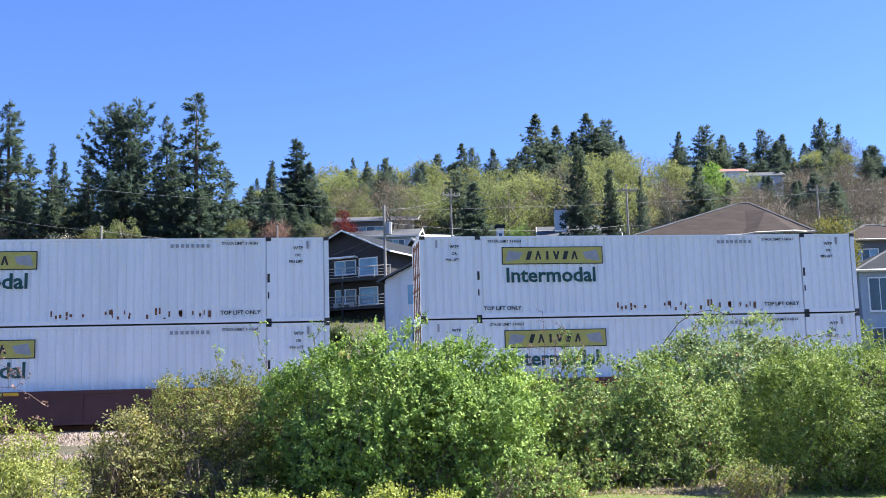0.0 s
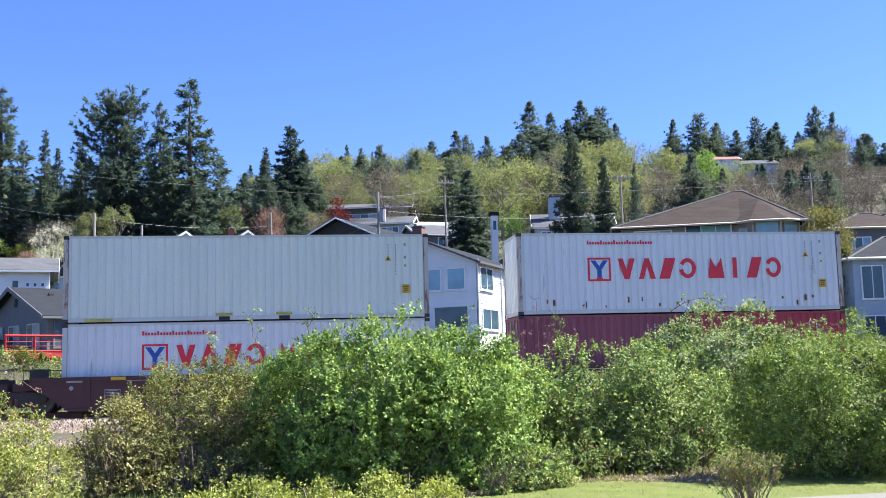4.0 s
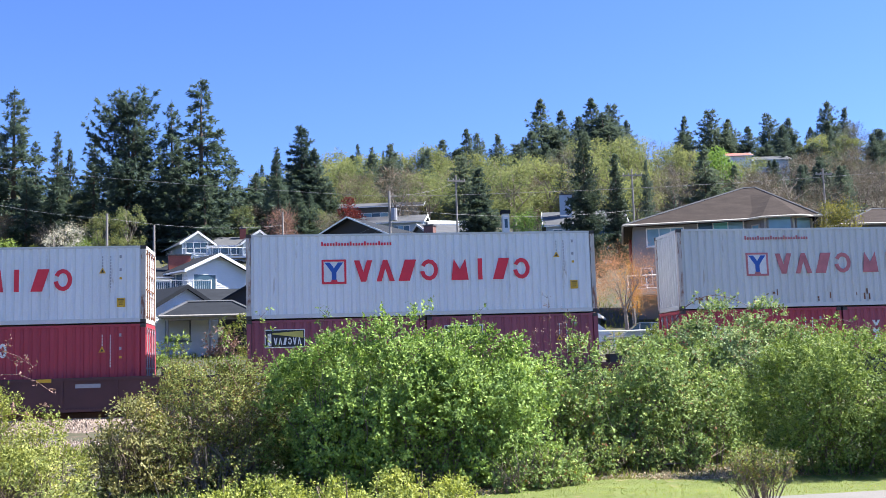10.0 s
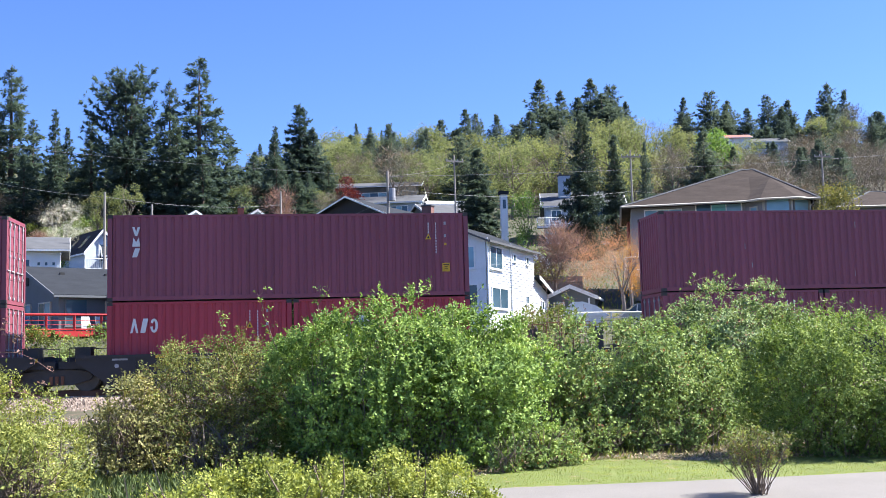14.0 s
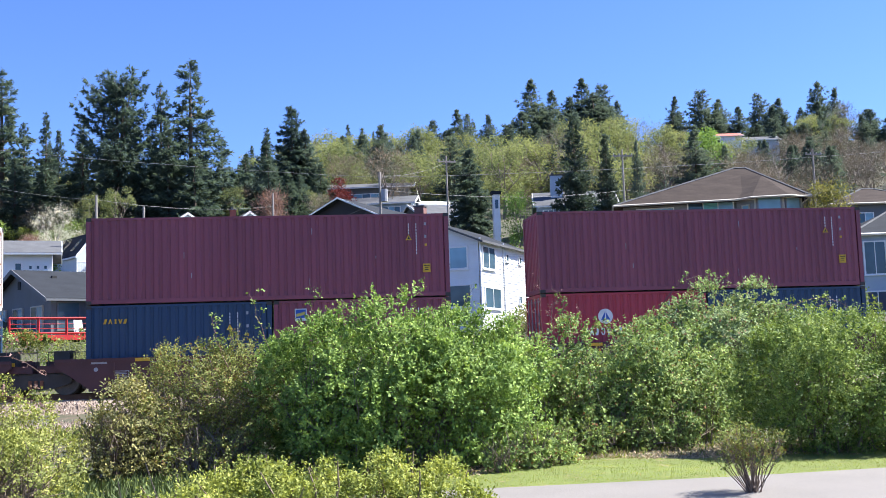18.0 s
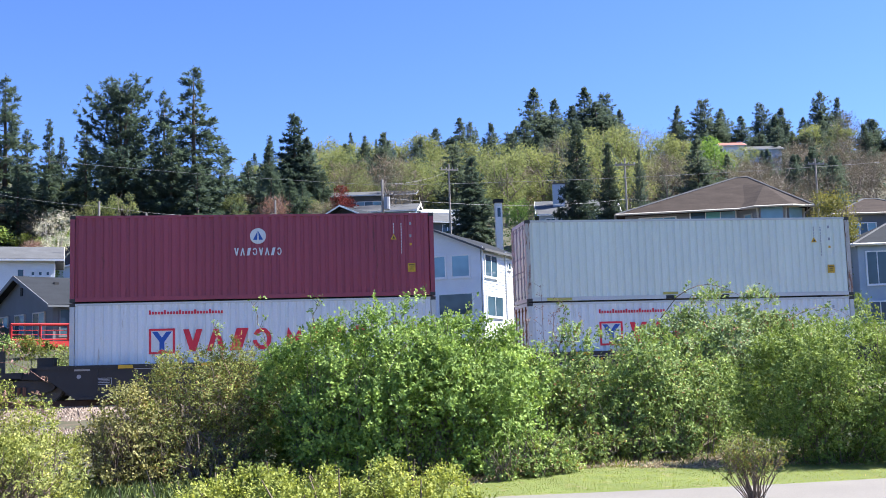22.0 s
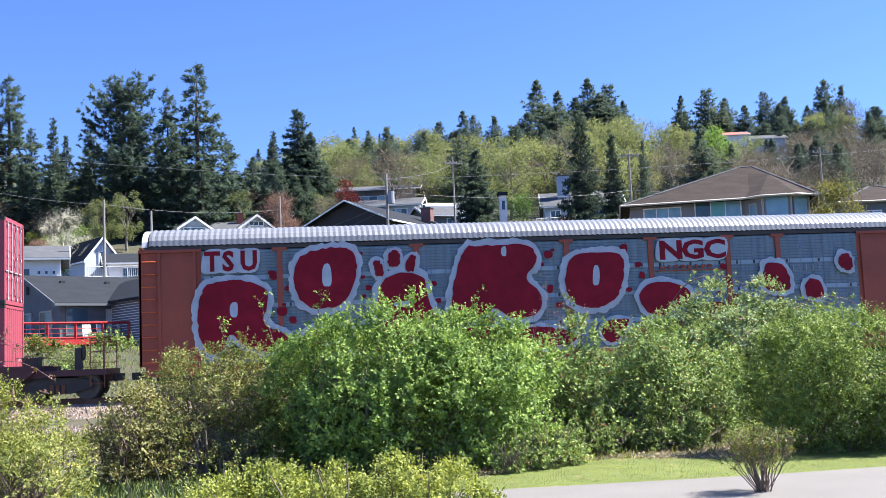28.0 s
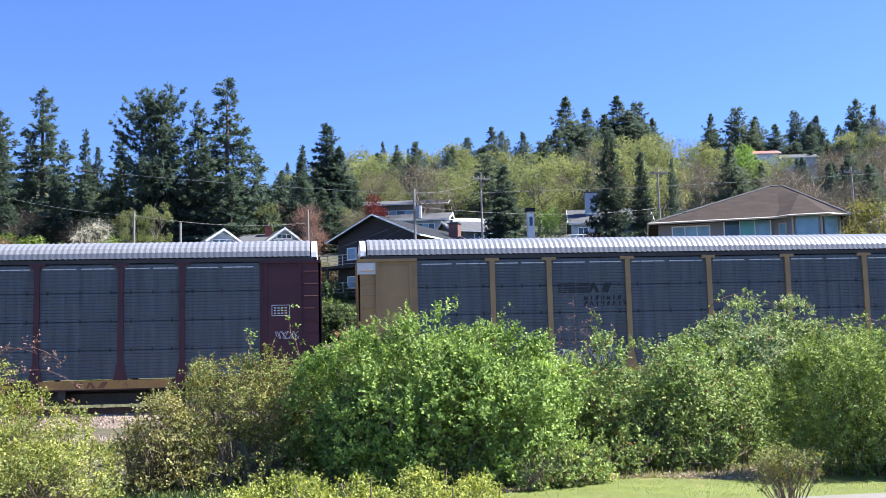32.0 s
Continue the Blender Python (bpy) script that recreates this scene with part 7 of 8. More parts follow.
def broadleaf(seed, h=11.0, R=4.0, mat=L_SPRING, count=3200, leaf=(0.22, 0.42), bark=M_BARK_GREY, hollow=0.55, lobes=16, slim=0.7, twigs=False, crown_at=0.58, crown_h=0.44, puff=(0.26, 0.46)):
    """A spreading tree: forked trunk and a crown of many small leaves on lobes, with gaps."""
    q, r = np.random.default_rng(seed), random.Random(seed)
    g = Geo()
    g.tube([(0, 0, -0.4), (0.08, 0.03, h * 0.18), (0.0, 0.1, h * 0.36)], [h * 0.026, h * 0.02, h * 0.016], 7, caps=False)
    tips = []
    for k in range(5):
        a = k * math.tau / 5 + r.uniform(-0.4, 0.4)
        tips += limb(g, (0, 0.1, h * r.uniform(0.26, 0.36)), (math.cos(a) * 0.55, math.sin(a) * 0.55, 1.0), h * 0.33, h * 0.011, r, 2, kids=2, n=4)
    c = np.array([(math.cos(a) * R * s * dome(t), math.sin(a) * R * s * dome(t), h * crown_at + h * crown_h * t) for a, s, t in zip(q.uniform(0, math.tau, lobes), q.uniform(0.1, 0.75, lobes) ** slim, q.uniform(-0.8, 0.75, lobes))])
    rad = R * q.uniform(*puff, lobes)
    i = q.integers(0, lobes, count)
    d = unit(q.normal(size=(count, 3)))
    p = c[i] + d * (rad[i] * q.uniform(hollow, 1.05, count))[:, None]
    way = unit(d * 0.6 + q.normal(0, 0.6, (count, 3)) + (0, 0, 0.1))
    if twigs:
        b = blades(p, unit(d + q.normal(0, 0.5, (count, 3)) + (0, 0, 0.6)), q.uniform(0.6, 1.4, count), q.uniform(0.02, 0.05, count), q)
    else:
        b = blades(p, way, q.uniform(*leaf, count), q.uniform(leaf[0] * 0.6, leaf[1] * 0.7, count), q, 0.2, unit(q.normal(0, 0.5, (count, 3)) + d * 0.5 + (0.1, 0, 0.5)))
    return g.mesh("trunk", bark, True), quads_mesh("crown", b, mat)


def plant(meshes, name, x, y, h, wide, label, h0, group="", turn=None, z=None, category="tree"):
    """Sets a tree on the ground at x, y; h0 is the height its meshes were made for."""
    k = h / h0
    m = pose(x, y, ground_z(x, y) if z is None else z, 0, 0, random.uniform(0, 360) if turn is None else turn)
    t = thing(name, m, label, category, group)
    t.scale = (k * wide, k * wide, k)
    part("trunk", meshes[0], M_BARK, t)
    part("crown", meshes[1], M_BARK, t)
    return t


FIR = [conifer(s, 20, R, L_FIR, st, pw, dn, rg) for s, R, st, pw, dn, rg in ((1, 5.2, 0.10, 0.95, 0.9, 0.55), (2, 4.7, 0.08, 1.0, 0.95, 0.5), (3, 5.6, 0.10, 0.9, 0.85, 0.65), (4, 4.4, 0.05, 1.0, 1.05, 0.45))]
FAR_FIR = [conifer(s, 20, R, L_FIR_HAZE, 0.03, pw, 1.5, rg, gap=0.42, big=1.2, tuft=8, leaders=ld) for s, R, pw, rg, ld in ((21, 8.4, 0.95, 0.6, ((0, 0),)), (22, 7.4, 1.0, 0.55, ((0, 0),)), (23, 8.8, 0.9, 0.75, ((0.5, 0), (-0.9, 0.4))), (24, 7.0, 0.95, 0.6, ((0, 0),)))]
WOOD_FIR = [conifer(s, 20, R, L_FIR, 0.03, 0.95, 1.3, 0.6, gap=0.42, big=1.15, tuft=8) for s, R in ((25, 6.6), (26, 6.0), (27, 7.0), (28, 5.4))]
FIR_DENSE = conifer(5, 20, 5.6, L_FIR, 0.03, 1.0, 1.25, 0.3, 0.6)
FIR_ROUND = conifer(6, 20, 3.7, L_FIR, 0.2, 0.6, 1.0, 0.55, 0.1, lift=0.36, oval=True, leaders=((0.6, 0.2), (-0.4, -0.3), (-1.6, 0.3), (1.5, -0.2)), stray=((0.62, 3.2, 6.0), (0.59, 3.0, 5.6), (0.48, 3.3, 5.6), (0.66, 3.3, 5.4)))
SPRUCE = conifer(7, 20, 4.8, L_SPRUCE, 0.03, 0.85, 1.3, 0.35, 0.4)
SPRING = [broadleaf(s, 11, R, L_SPRING, 4200, (0.15, 0.32), lobes=38, hollow=0.35, puff=(0.16, 0.3)) for s, R in ((11, 4.4), (12, 3.8), (13, 5.0))]
LIGHT = broadleaf(14, 11, 4.2, L_LIGHT, 3500, (0.2, 0.40), lobes=24)
BARE = [broadleaf(s, 11, 4.2, L_BARE, 2200, twigs=True, hollow=0.1) for s in (15, 16)]
fir_l, spring_l, bare_l = "tall dark green fir on the hillside", "spring tree with fresh yellow-green leaves", "leafless grey-brown tree on the hill"

# the tall firs over the town
for x, y, tip, wide, ms in ((-35.4, 135, 38.7, 1.15, FIR[0]), (-36.4, 150, 35.2, 1.0, FIR[1]), (-31.2, 140, 34.3, 0.75, FIR[1]), (-30.7, 145, 33.1, 0.8, FIR[3]), (-28.6, 150, 32.3, 0.9, FIR[1]),
                            (-20.5, 130, 36.3, 1.0, FIR_ROUND), (-25.5, 134, 32.5, 1.0, FIR[2]), (-16.8, 140, 38.4, 0.85, FIR[0]), (-12.2, 132, 39.1, 1.2, FIR[2]), (-3.7, 170, 38.7, 0.9, FIR[1]),
                            (0.2, 150, 37.7, 1.2, FIR_DENSE), (-42, 140, 37, 1.1, FIR[0]), (-9.0, 140, 31, 1.2, FIR[1]), (-23.5, 142, 33, 1.1, FIR[0]), (-38.5, 128, 31, 1.1, FIR[3]), (-14.5, 128, 29.5, 1.2, FIR[3]), (-6.2, 146, 29.5, 1.3, FIR[0])):
    plant(ms, "fir_tree", x, y, tip - ground_z(x, y), wide, fir_l, 20, "firs over the town", turn=0 if ms is FIR_ROUND else None)
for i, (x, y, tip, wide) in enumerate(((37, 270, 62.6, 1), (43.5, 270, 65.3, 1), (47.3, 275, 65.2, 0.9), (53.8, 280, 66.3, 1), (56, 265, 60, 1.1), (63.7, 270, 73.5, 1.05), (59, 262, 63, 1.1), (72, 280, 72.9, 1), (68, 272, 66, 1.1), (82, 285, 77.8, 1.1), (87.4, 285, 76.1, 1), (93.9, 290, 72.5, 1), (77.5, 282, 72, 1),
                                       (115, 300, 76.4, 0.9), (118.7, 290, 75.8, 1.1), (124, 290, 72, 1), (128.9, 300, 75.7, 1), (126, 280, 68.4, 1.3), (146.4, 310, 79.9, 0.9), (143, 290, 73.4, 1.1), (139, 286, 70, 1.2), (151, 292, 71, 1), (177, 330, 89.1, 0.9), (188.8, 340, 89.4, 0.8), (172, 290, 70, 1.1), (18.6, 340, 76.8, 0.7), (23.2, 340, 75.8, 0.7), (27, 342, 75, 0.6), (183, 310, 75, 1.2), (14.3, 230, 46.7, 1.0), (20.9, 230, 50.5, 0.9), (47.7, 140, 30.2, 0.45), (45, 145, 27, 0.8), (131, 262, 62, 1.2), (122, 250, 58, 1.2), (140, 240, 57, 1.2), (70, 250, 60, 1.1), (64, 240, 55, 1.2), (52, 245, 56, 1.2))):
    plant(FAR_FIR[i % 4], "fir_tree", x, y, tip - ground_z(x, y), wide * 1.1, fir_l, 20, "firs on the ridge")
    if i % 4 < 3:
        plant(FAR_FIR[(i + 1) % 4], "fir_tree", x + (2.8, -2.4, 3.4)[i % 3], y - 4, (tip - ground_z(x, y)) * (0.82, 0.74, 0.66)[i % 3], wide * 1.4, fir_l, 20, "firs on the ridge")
plant(FIR_DENSE, "fir_tree", 20.6, 120, 11.0, 1.15, "dense dark cone-shaped fir", 20)
plant(SPRUCE, "spruce_tree", 29.4, 106, 15.0, 0.8, "blue-green spruce beside the houses", 20)
plant(SPRUCE, "spruce_tree", 34.6, 112, 12.5, 0.7, "blue-green spruce beside the houses", 20)
for i, (x, y, tip, wide) in enumerate(((8.2, 250, 54.9, 1), (15.6, 260, 57.3, 1.2), (22, 255, 55, 1.1), (29.8, 260, 58.2, 1.2), (35.6, 250, 54.6, 1), (74.5, 240, 56.9, 1.2), (80, 244, 55, 1.0), (86.8, 230, 52.5, 1.1), (67, 226, 49, 1), (135.8, 260, 61.8, 0.9), (144.9, 260, 62, 0.8), (5, 235, 49, 1), (12, 236, 48, 1), (26, 238, 48, 1.1), (33, 226, 46, 1), (21, 160, 28, 0.7), (96, 226, 48, 1), (104, 232, 50, 1))):
    plant(SPRING[i % 3], "spring_tree", x, y, max(tip - ground_z(x, y), 7), wide * 1.35, spring_l, 11, "spring trees on the hill")
for x, y, tip, w in ((61, 200, 48.5, 1.4), (54, 196, 46, 1.2), (68, 203, 48, 1.3), (47, 205, 45, 1.2), (75, 200, 46, 1.2), (33, 258, 58.5, 1.4), (25, 256, 56.5, 1.4), (41, 250, 55, 1.2)):
    plant(SPRING[int(x) % 3], "spring_tree", x, y, tip - ground_z(x, y), w * 11 / max(tip - ground_z(x, y), 11), "tall rounded tree in yellow-green spring leaf", 11, "spring trees on the hill")
for x, y, tip in ((101, 200, 43), (107, 206, 45), (113, 202, 45), (118, 208, 44), (104, 192, 39), (111, 190, 40), (45, 182, 39.5)):
    plant(BARE[int(x) % 2], "bare_tree", x, y, tip - ground_z(x, y), 1.2 if x > 60 else 0.5, bare_l, 11, "bare trees on the hill")
plant(LIGHT, "spring_tree", 80, 190, 42.5 - ground_z(80, 190), 1.0, "tree with light green leaves", 11)
for i, (x, y, h) in enumerate(((92, 262, 14), (110, 200, 10), (104, 204, 9), (116, 196, 9), (62, 236, 12), (148, 262, 15), (122, 222, 10), (54, 200, 11), (41, 150, 14))):
    plant(BARE[i % 2], "bare_tree", x, y, h, 0.9, bare_l, 11, "bare trees on the hill")
# the wooded slope behind
r = random.Random(21)
for y in (150, 163, 178, 194, 212, 232, 254, 278, 300):
    x = -0.34 * y
    while x < 0.66 * y:
        x += r.uniform(5.0, 8.5)
        yy = y + r.uniform(-8, 8)
        u = x / yy
        lim = 1.6 + yy * (r.uniform(0.165, 0.195) if u < 0.0 else r.uniform(0.175, 0.205))
        h = min(r.uniform(9, 15), lim - ground_z(x, yy))
        if h < 4:
            continue
        k = r.random()
        if u < -0.02:
            kind = "f" if k < 0.8 else "s"
        elif u < 0.15:
            kind = "s" if k < 0.42 else ("b" if k < 0.5 else "f")
        elif u < 0.33:
            kind = "f" if k < 0.34 else ("s" if k < 0.8 else "b")
        else:
            kind = "f" if k < 0.38 else ("b" if k < 0.8 or u > 0.42 else "s")
        if u < -0.05 and r.random() < 0.45:
            continue
        if kind == "f":
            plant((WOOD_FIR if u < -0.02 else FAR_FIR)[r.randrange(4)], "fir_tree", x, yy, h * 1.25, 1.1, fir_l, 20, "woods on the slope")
        elif kind == "s":
            plant(SPRING[r.randrange(3)], "spring_tree", x, yy, min(h * 1.1, 14), 1.35, spring_l, 11, "woods on the slope")
        else:
            plant(BARE[r.randrange(2)], "bare_tree", x, yy, min(h, 12), 1.4, bare_l, 11, "woods on the slope")

# understorey below the firs
for i in range(46):
    x, y = r.uniform(-44, 4), r.uniform(124, 150)
    k = r.random()
    if k < 0.6:
        plant(WOOD_FIR[3] if k < 0.3 else WOOD_FIR[1], "fir_tree", x, y, r.uniform(5, 10), 1.5, "young dark fir under the tall ones", 20, "understorey below the firs")
    else:
        plant(SPRING[i % 3] if k < 0.8 else BARE[i % 2], "spring_tree", x, y, r.uniform(3.5, 6), 1.3, "low spring tree under the firs", 11, "understorey below the firs")
# small trees between the houses
for x, y, h in ((-2.0, 127, 7.0), (-0.5, 126, 8.0), (1.0, 127, 7.5)):
    plant(WOOD_FIR[int(y) % 4], "fir_tree", x, y, h, 1.3, "dark fir behind the bungalow", 20)
plant(broadleaf(31, 7, 4.1, L_ORANGE, 20000, (0.035, 0.08), hollow=0.0, crown_at=0.66, crown_h=0.24, lobes=44), "maple_tree", 20.9, 67, 6.7, 1.0, "airy pink-orange maple in front of the houses", 7)
plant(broadleaf(37, 7, 2.4, L_AMBER, 3000, (0.07, 0.15), hollow=0.1, crown_h=0.3), "maple_tree", 22.3, 69.5, 6.3, 0.6, "small amber-leaved maple beside the house", 7)
plant(broadleaf(32, 7, 3.0, L_PINK, 3000, hollow=0.1, twigs=True, crown_h=0.36), "cherry_tree", 18.2, 74, 6.0, 1.0, "small pink-brown budding tree", 7)
plant(broadleaf(33, 10, 2.7, L_GOLD, 9000, (0.12, 0.26), hollow=0.3, lobes=34, crown_at=0.52, crown_h=0.46), "golden_tree", 38.7, 72, 10.1, 0.82, "golden-green young tree by the house", 10)
plant(LIGHT, "spring_tree", 23.2, 106, 6.8, 0.75, "small bright green spring tree", 11)
plant(SPRING[1], "spring_tree", 32.4, 152, 6.0, 1.2, "small yellow-brown spring tree", 11)
plant(broadleaf(34, 6, 2.6, L_RED, 2400, (0.15, 0.3)), "plum_tree", 5.9, 142, 6, 1.0, "dark red-leaved plum tree", 6)
plant(broadleaf(35, 8, 2.4, L_PINK, 2600, twigs=True, hollow=0.1), "bare_tree", -1.7, 116, 7, 1.0, "dark reddish leafless tree by a pole", 8)
plant(broadleaf(36, 6, 3.2, L_BLOSSOM, 5200, (0.05, 0.13), hollow=0.0, lobes=40, puff=(0.14, 0.3), bark=M_BLOSSOM_BARK), "blossom_tree", -22.6, 105, 6.5, 1.0, "tree in pale blossom", 6)
for k, (x, y, h, mt, lb) in enumerate(((-3.4, 101, 2.8, L_AMBER, "twiggy amber garden shrub on the slope"), (-1.2, 100.5, 2.6, L_GOLD, "yellow-green garden shrub on the slope"), (0.9, 101, 2.4, L_PINK, "pink-brown twiggy garden shrub on the slope"), (-2.4, 96.5, 2.0, L_GOLD, "yellow-green garden shrub on the slope"))):
    plant(broadleaf(61 + k, 2.4, 1.6, mt, 2200, (0.07, 0.15), hollow=0.1, lobes=18, crown_at=0.5, crown_h=0.42), "garden_shrub", x, y, h, 1.15, lb, 2.4, category="shrub")
plant(SPRING[2], "spring_tree", 12, 165, 7, 0.9, spring_l, 11)
plant(SPRING[0], "spring_tree", -22, 119, 6, 1.0, spring_l, 11)
plant(SPRING[1], "spring_tree", -19, 120, 7, 1.0, spring_l, 11)

BUSH = [broadleaf(s, 2.4, 1.7, mt, 1200, (0.12, 0.26), hollow=0.35, lobes=14, crown_at=0.5, crown_h=0.42) for s, mt in ((51, L_DEEP), (52, L_SPRING), (53, L_WEED), (54, L_BRAMBLE))] + [broadleaf(55, 2.4, 1.7, L_PINK, 1500, hollow=0.1, twigs=True)]
for i in range(95):
    x, y = r.uniform(-42, 24), r.uniform(76, 130)
    if -20 < x < 2 and (y > 98 or y < 97 and x < -2) or y > 100 and x > 8 or abs(x + 20) < 13 and y < 104 and r.random() < 0.5:
        continue
    if -7 < x < 6 and y < 103:
        continue
    plant(BUSH[r.choice((0, 0, 1, 1, 2, 3, 4))], "garden_shrub", x, y, r.uniform(1.4, 3.2), r.uniform(0.9, 1.5), "loose green garden shrub between the houses", 2.4, "garden shrubs between the houses", category="shrub")
for i in range(64):
    x, y = r.uniform(-26, 42), r.uniform(44, 60)
    if -5 < x < 5 and y > 48:
        continue
    plant(BUSH[r.choice((0, 1, 2, 3, 3))], "wild_shrub", x, y, r.uniform(0.7, 1.2 if x < -3 else 1.6), r.uniform(0.9, 1.4), "wild green shrub on the bank behind the track", 2.4, "wild shrubs on the bank", category="shrub")


def shoots(q, base, out, n_leaf, length, leaf, spread=0.6, face=None):
    """Leaves set along short shoots that start at base and point along out; face is the way that the upper sides turn."""
    n = len(base)
    s = np.tile(np.linspace(0.1, 1, n_leaf), n)
    b, o = np.repeat(base, n_leaf, 0), np.repeat(out, n_leaf, 0)
    ln = np.repeat(q.uniform(0.6, 1.3, n) * length, n_leaf)
    p = b + o * (s * ln)[:, None] + q.normal(0, 0.012, b.shape)
    way = unit(o * 0.5 + q.normal(0, spread, b.shape))
    size = q.uniform(0.7, 1.25, len(p)) * leaf
    up = o * 0.75 if face is None else np.repeat(face, n_leaf, 0) * 0.75 + o * 0.2
    return blades(p, way, size, size * q.uniform(0.5, 0.72, len(p)), q, 0.12, unit(q.normal(0, 0.3, p.shape) + up + (0.1, 0, 0.4)))


def shrub(name, x, y, lobes, mat, label, seed, density=34, leaf=0.055, n_leaf=7, stems=40, shoot=0.13, twig=M_TWIG, spikes=10, z=0.0, clump=0.26, fill=0.9, rise=0.3, bare=0.0):
    """A broad shrub: lobes (dx, dy, cz, rx, ry, rz) covered with leafy clumps of uneven size, stems inside, sprays that stand out; bare thins the leaves towards the foot."""
    q = np.random.default_rng(seed)
    t = thing(name, pose(x, y, z), label, "shrub")
    centres, sizes, ways = [], [], []
    for dx, dy, cz, rx, ry, rz in lobes:
        n = int(4.2 * (rx * ry + rx * rz + ry * rz) / (clump * clump) * 0.36)
        d = unit(q.normal(size=(n, 3)))
        k = q.uniform(0.72, 1.09, n)
        p = np.array((dx, dy, cz)) + d * np.array((rx, ry, rz)) * k[:, None]
        centres.append(p)
        sizes.append(clump * q.uniform(0.55, 1.35, n))
        ways.append(unit(d / np.array((rx, ry, rz))))
    c, sz, w = np.concatenate(centres), np.concatenate(sizes), np.concatenate(ways)
    deep = np.zeros(len(c), bool)
    for dx, dy, cz, rx, ry, rz in lobes:
        deep |= (((c - (dx, dy, cz)) / (rx, ry, rz)) ** 2).sum(1) < 0.55
    keep = ~deep & (c[:, 2] > 0.05)
    if bare:
        keep &= q.random(len(c)) > bare * np.clip(1.15 - c[:, 2] / (0.62 * c[:, 2].max()), 0, 1)
    c, sz, w = c[keep], sz[keep], w[keep]
    # shoots over the outer side of every clump
    m = np.maximum((density * (sz / clump) ** 2).astype(int), 5)
    i = np.repeat(np.arange(len(c)), m)
    d = unit(q.normal(size=(len(i), 3)) + w[i] * 0.75 + (0, 0, 0.25))
    base = c[i] + d * (sz[i] * q.uniform(0.55, 1.0, len(i)))[:, None]
    out = unit(d + (0, 0, rise) + q.normal(0, 0.3, d.shape))
    ok = base[:, 2] > 0.02
    sets = [shoots(q, base[ok], out[ok], n_leaf, shoot, leaf, face=w[i][ok])]
    # thin leafage inside
    for dx, dy, cz, rx, ry, rz in lobes:
        n = int(fill * 400 * (rx * ry + rx * rz + ry * rz))
        d = unit(q.normal(size=(n, 3)))
        p = np.array((dx, dy, cz)) + d * np.array((rx, ry, rz)) * q.uniform(0.35, 0.85, n)[:, None]
        ok = p[:, 2] > 0.02
        sets.append(shoots(q, p[ok], unit(d + q.normal(0, 0.6, d.shape))[ok], 4, shoot, leaf))
    g = Geo()
    r = random.Random(seed)
    for i in range(spikes):
        dx, dy, cz, rx, ry, rz = lobes[r.randrange(len(lobes))]
        a = r.uniform(0, math.tau)
        p0 = Vector((dx + math.cos(a) * rx * 0.6, dy + math.sin(a) * ry * 0.6, cz + rz * 0.68))
        p1 = p0 + Vector((r.uniform(-0.12, 0.12), r.uniform(-0.1, 0.1), r.uniform(0.22, 0.48) * (0.6 if leaf < 0.04 else 1)))
        g.tube([p0, (p0 + p1) / 2 + Vector((0.02, 0, 0)), p1], [0.008, 0.006, 0.003], 4)
        m = 10
        s = np.linspace(0.25, 1, m)[:, None]
        sets.append(shoots(q, np.array(p0) * (1 - s) + np.array(p1) * s, unit(np.array([(0, 0, 0.8)] * m) + q.normal(0, 0.7, (m, 3))), 5, 0.07, leaf * 0.9))
    for i in range(stems):
        dx, dy, cz, rx, ry, rz = lobes[i % len(lobes)]
        a, k = r.uniform(0, math.tau), r.uniform(0.1, 0.97)
        foot = Vector((dx + math.cos(a) * rx * 0.55 * k, dy + math.sin(a) * ry * 0.55 * k, 0))
        tip = Vector((dx + math.cos(a) * rx * 1.0 * k, dy + math.sin(a) * ry * 1.0 * k, cz + rz * r.uniform(0.1, 0.8) * math.sqrt(1 - k * k * 0.8)))
        mid = (foot + tip) / 2 + Vector((r.uniform(-0.12, 0.12), r.uniform(-0.12, 0.12), 0.1))
        g.tube([foot, mid, tip], [0.014, 0.010, 0.004], 4, caps=False)
        for _ in range(4):
            e = mid + (tip - mid) * r.uniform(-0.6, 0.9)
            g.tube([e, e + Vector((r.uniform(-0.3, 0.3), r.uniform(-0.3, 0.3), r.uniform(0.05, 0.4)))], [0.006, 0.003], 3, caps=False)
    tagged(part("branchwork", g, twig, t), kind="stuff")
    part("foliage", quads_mesh("foliage", np.concatenate(sets), mat), mat, t)
    return t


# the row of shrubs between the lawn and the track
shrub("shrub", 1.4, 15.3, [(0, 0, 1.12, 1.5, 1.1, 1.14), (-1.0, 0.1, 0.95, 0.75, 0.95, 0.98), (1.2, 0.1, 0.85, 0.95, 0.95, 0.98), (0.45, -0.35, 0.75, 1.55, 0.85, 0.95), (-0.6, -0.3, 1.05, 0.95, 0.8, 1.05), (0.75, 0.0, 1.15, 0.95, 0.9, 0.98), (-0.95, -0.1, 0.5, 0.8, 0.8, 0.6)], L_BRIGHT, "large rounded shrub with fresh bright green leaves", 41, bare=0.45, density=30, leaf=0.050, n_leaf=13, stems=260, spikes=26, clump=0.25, shoot=0.17, rise=0.6, fill=1.6, twig=M_BARK_GREY)
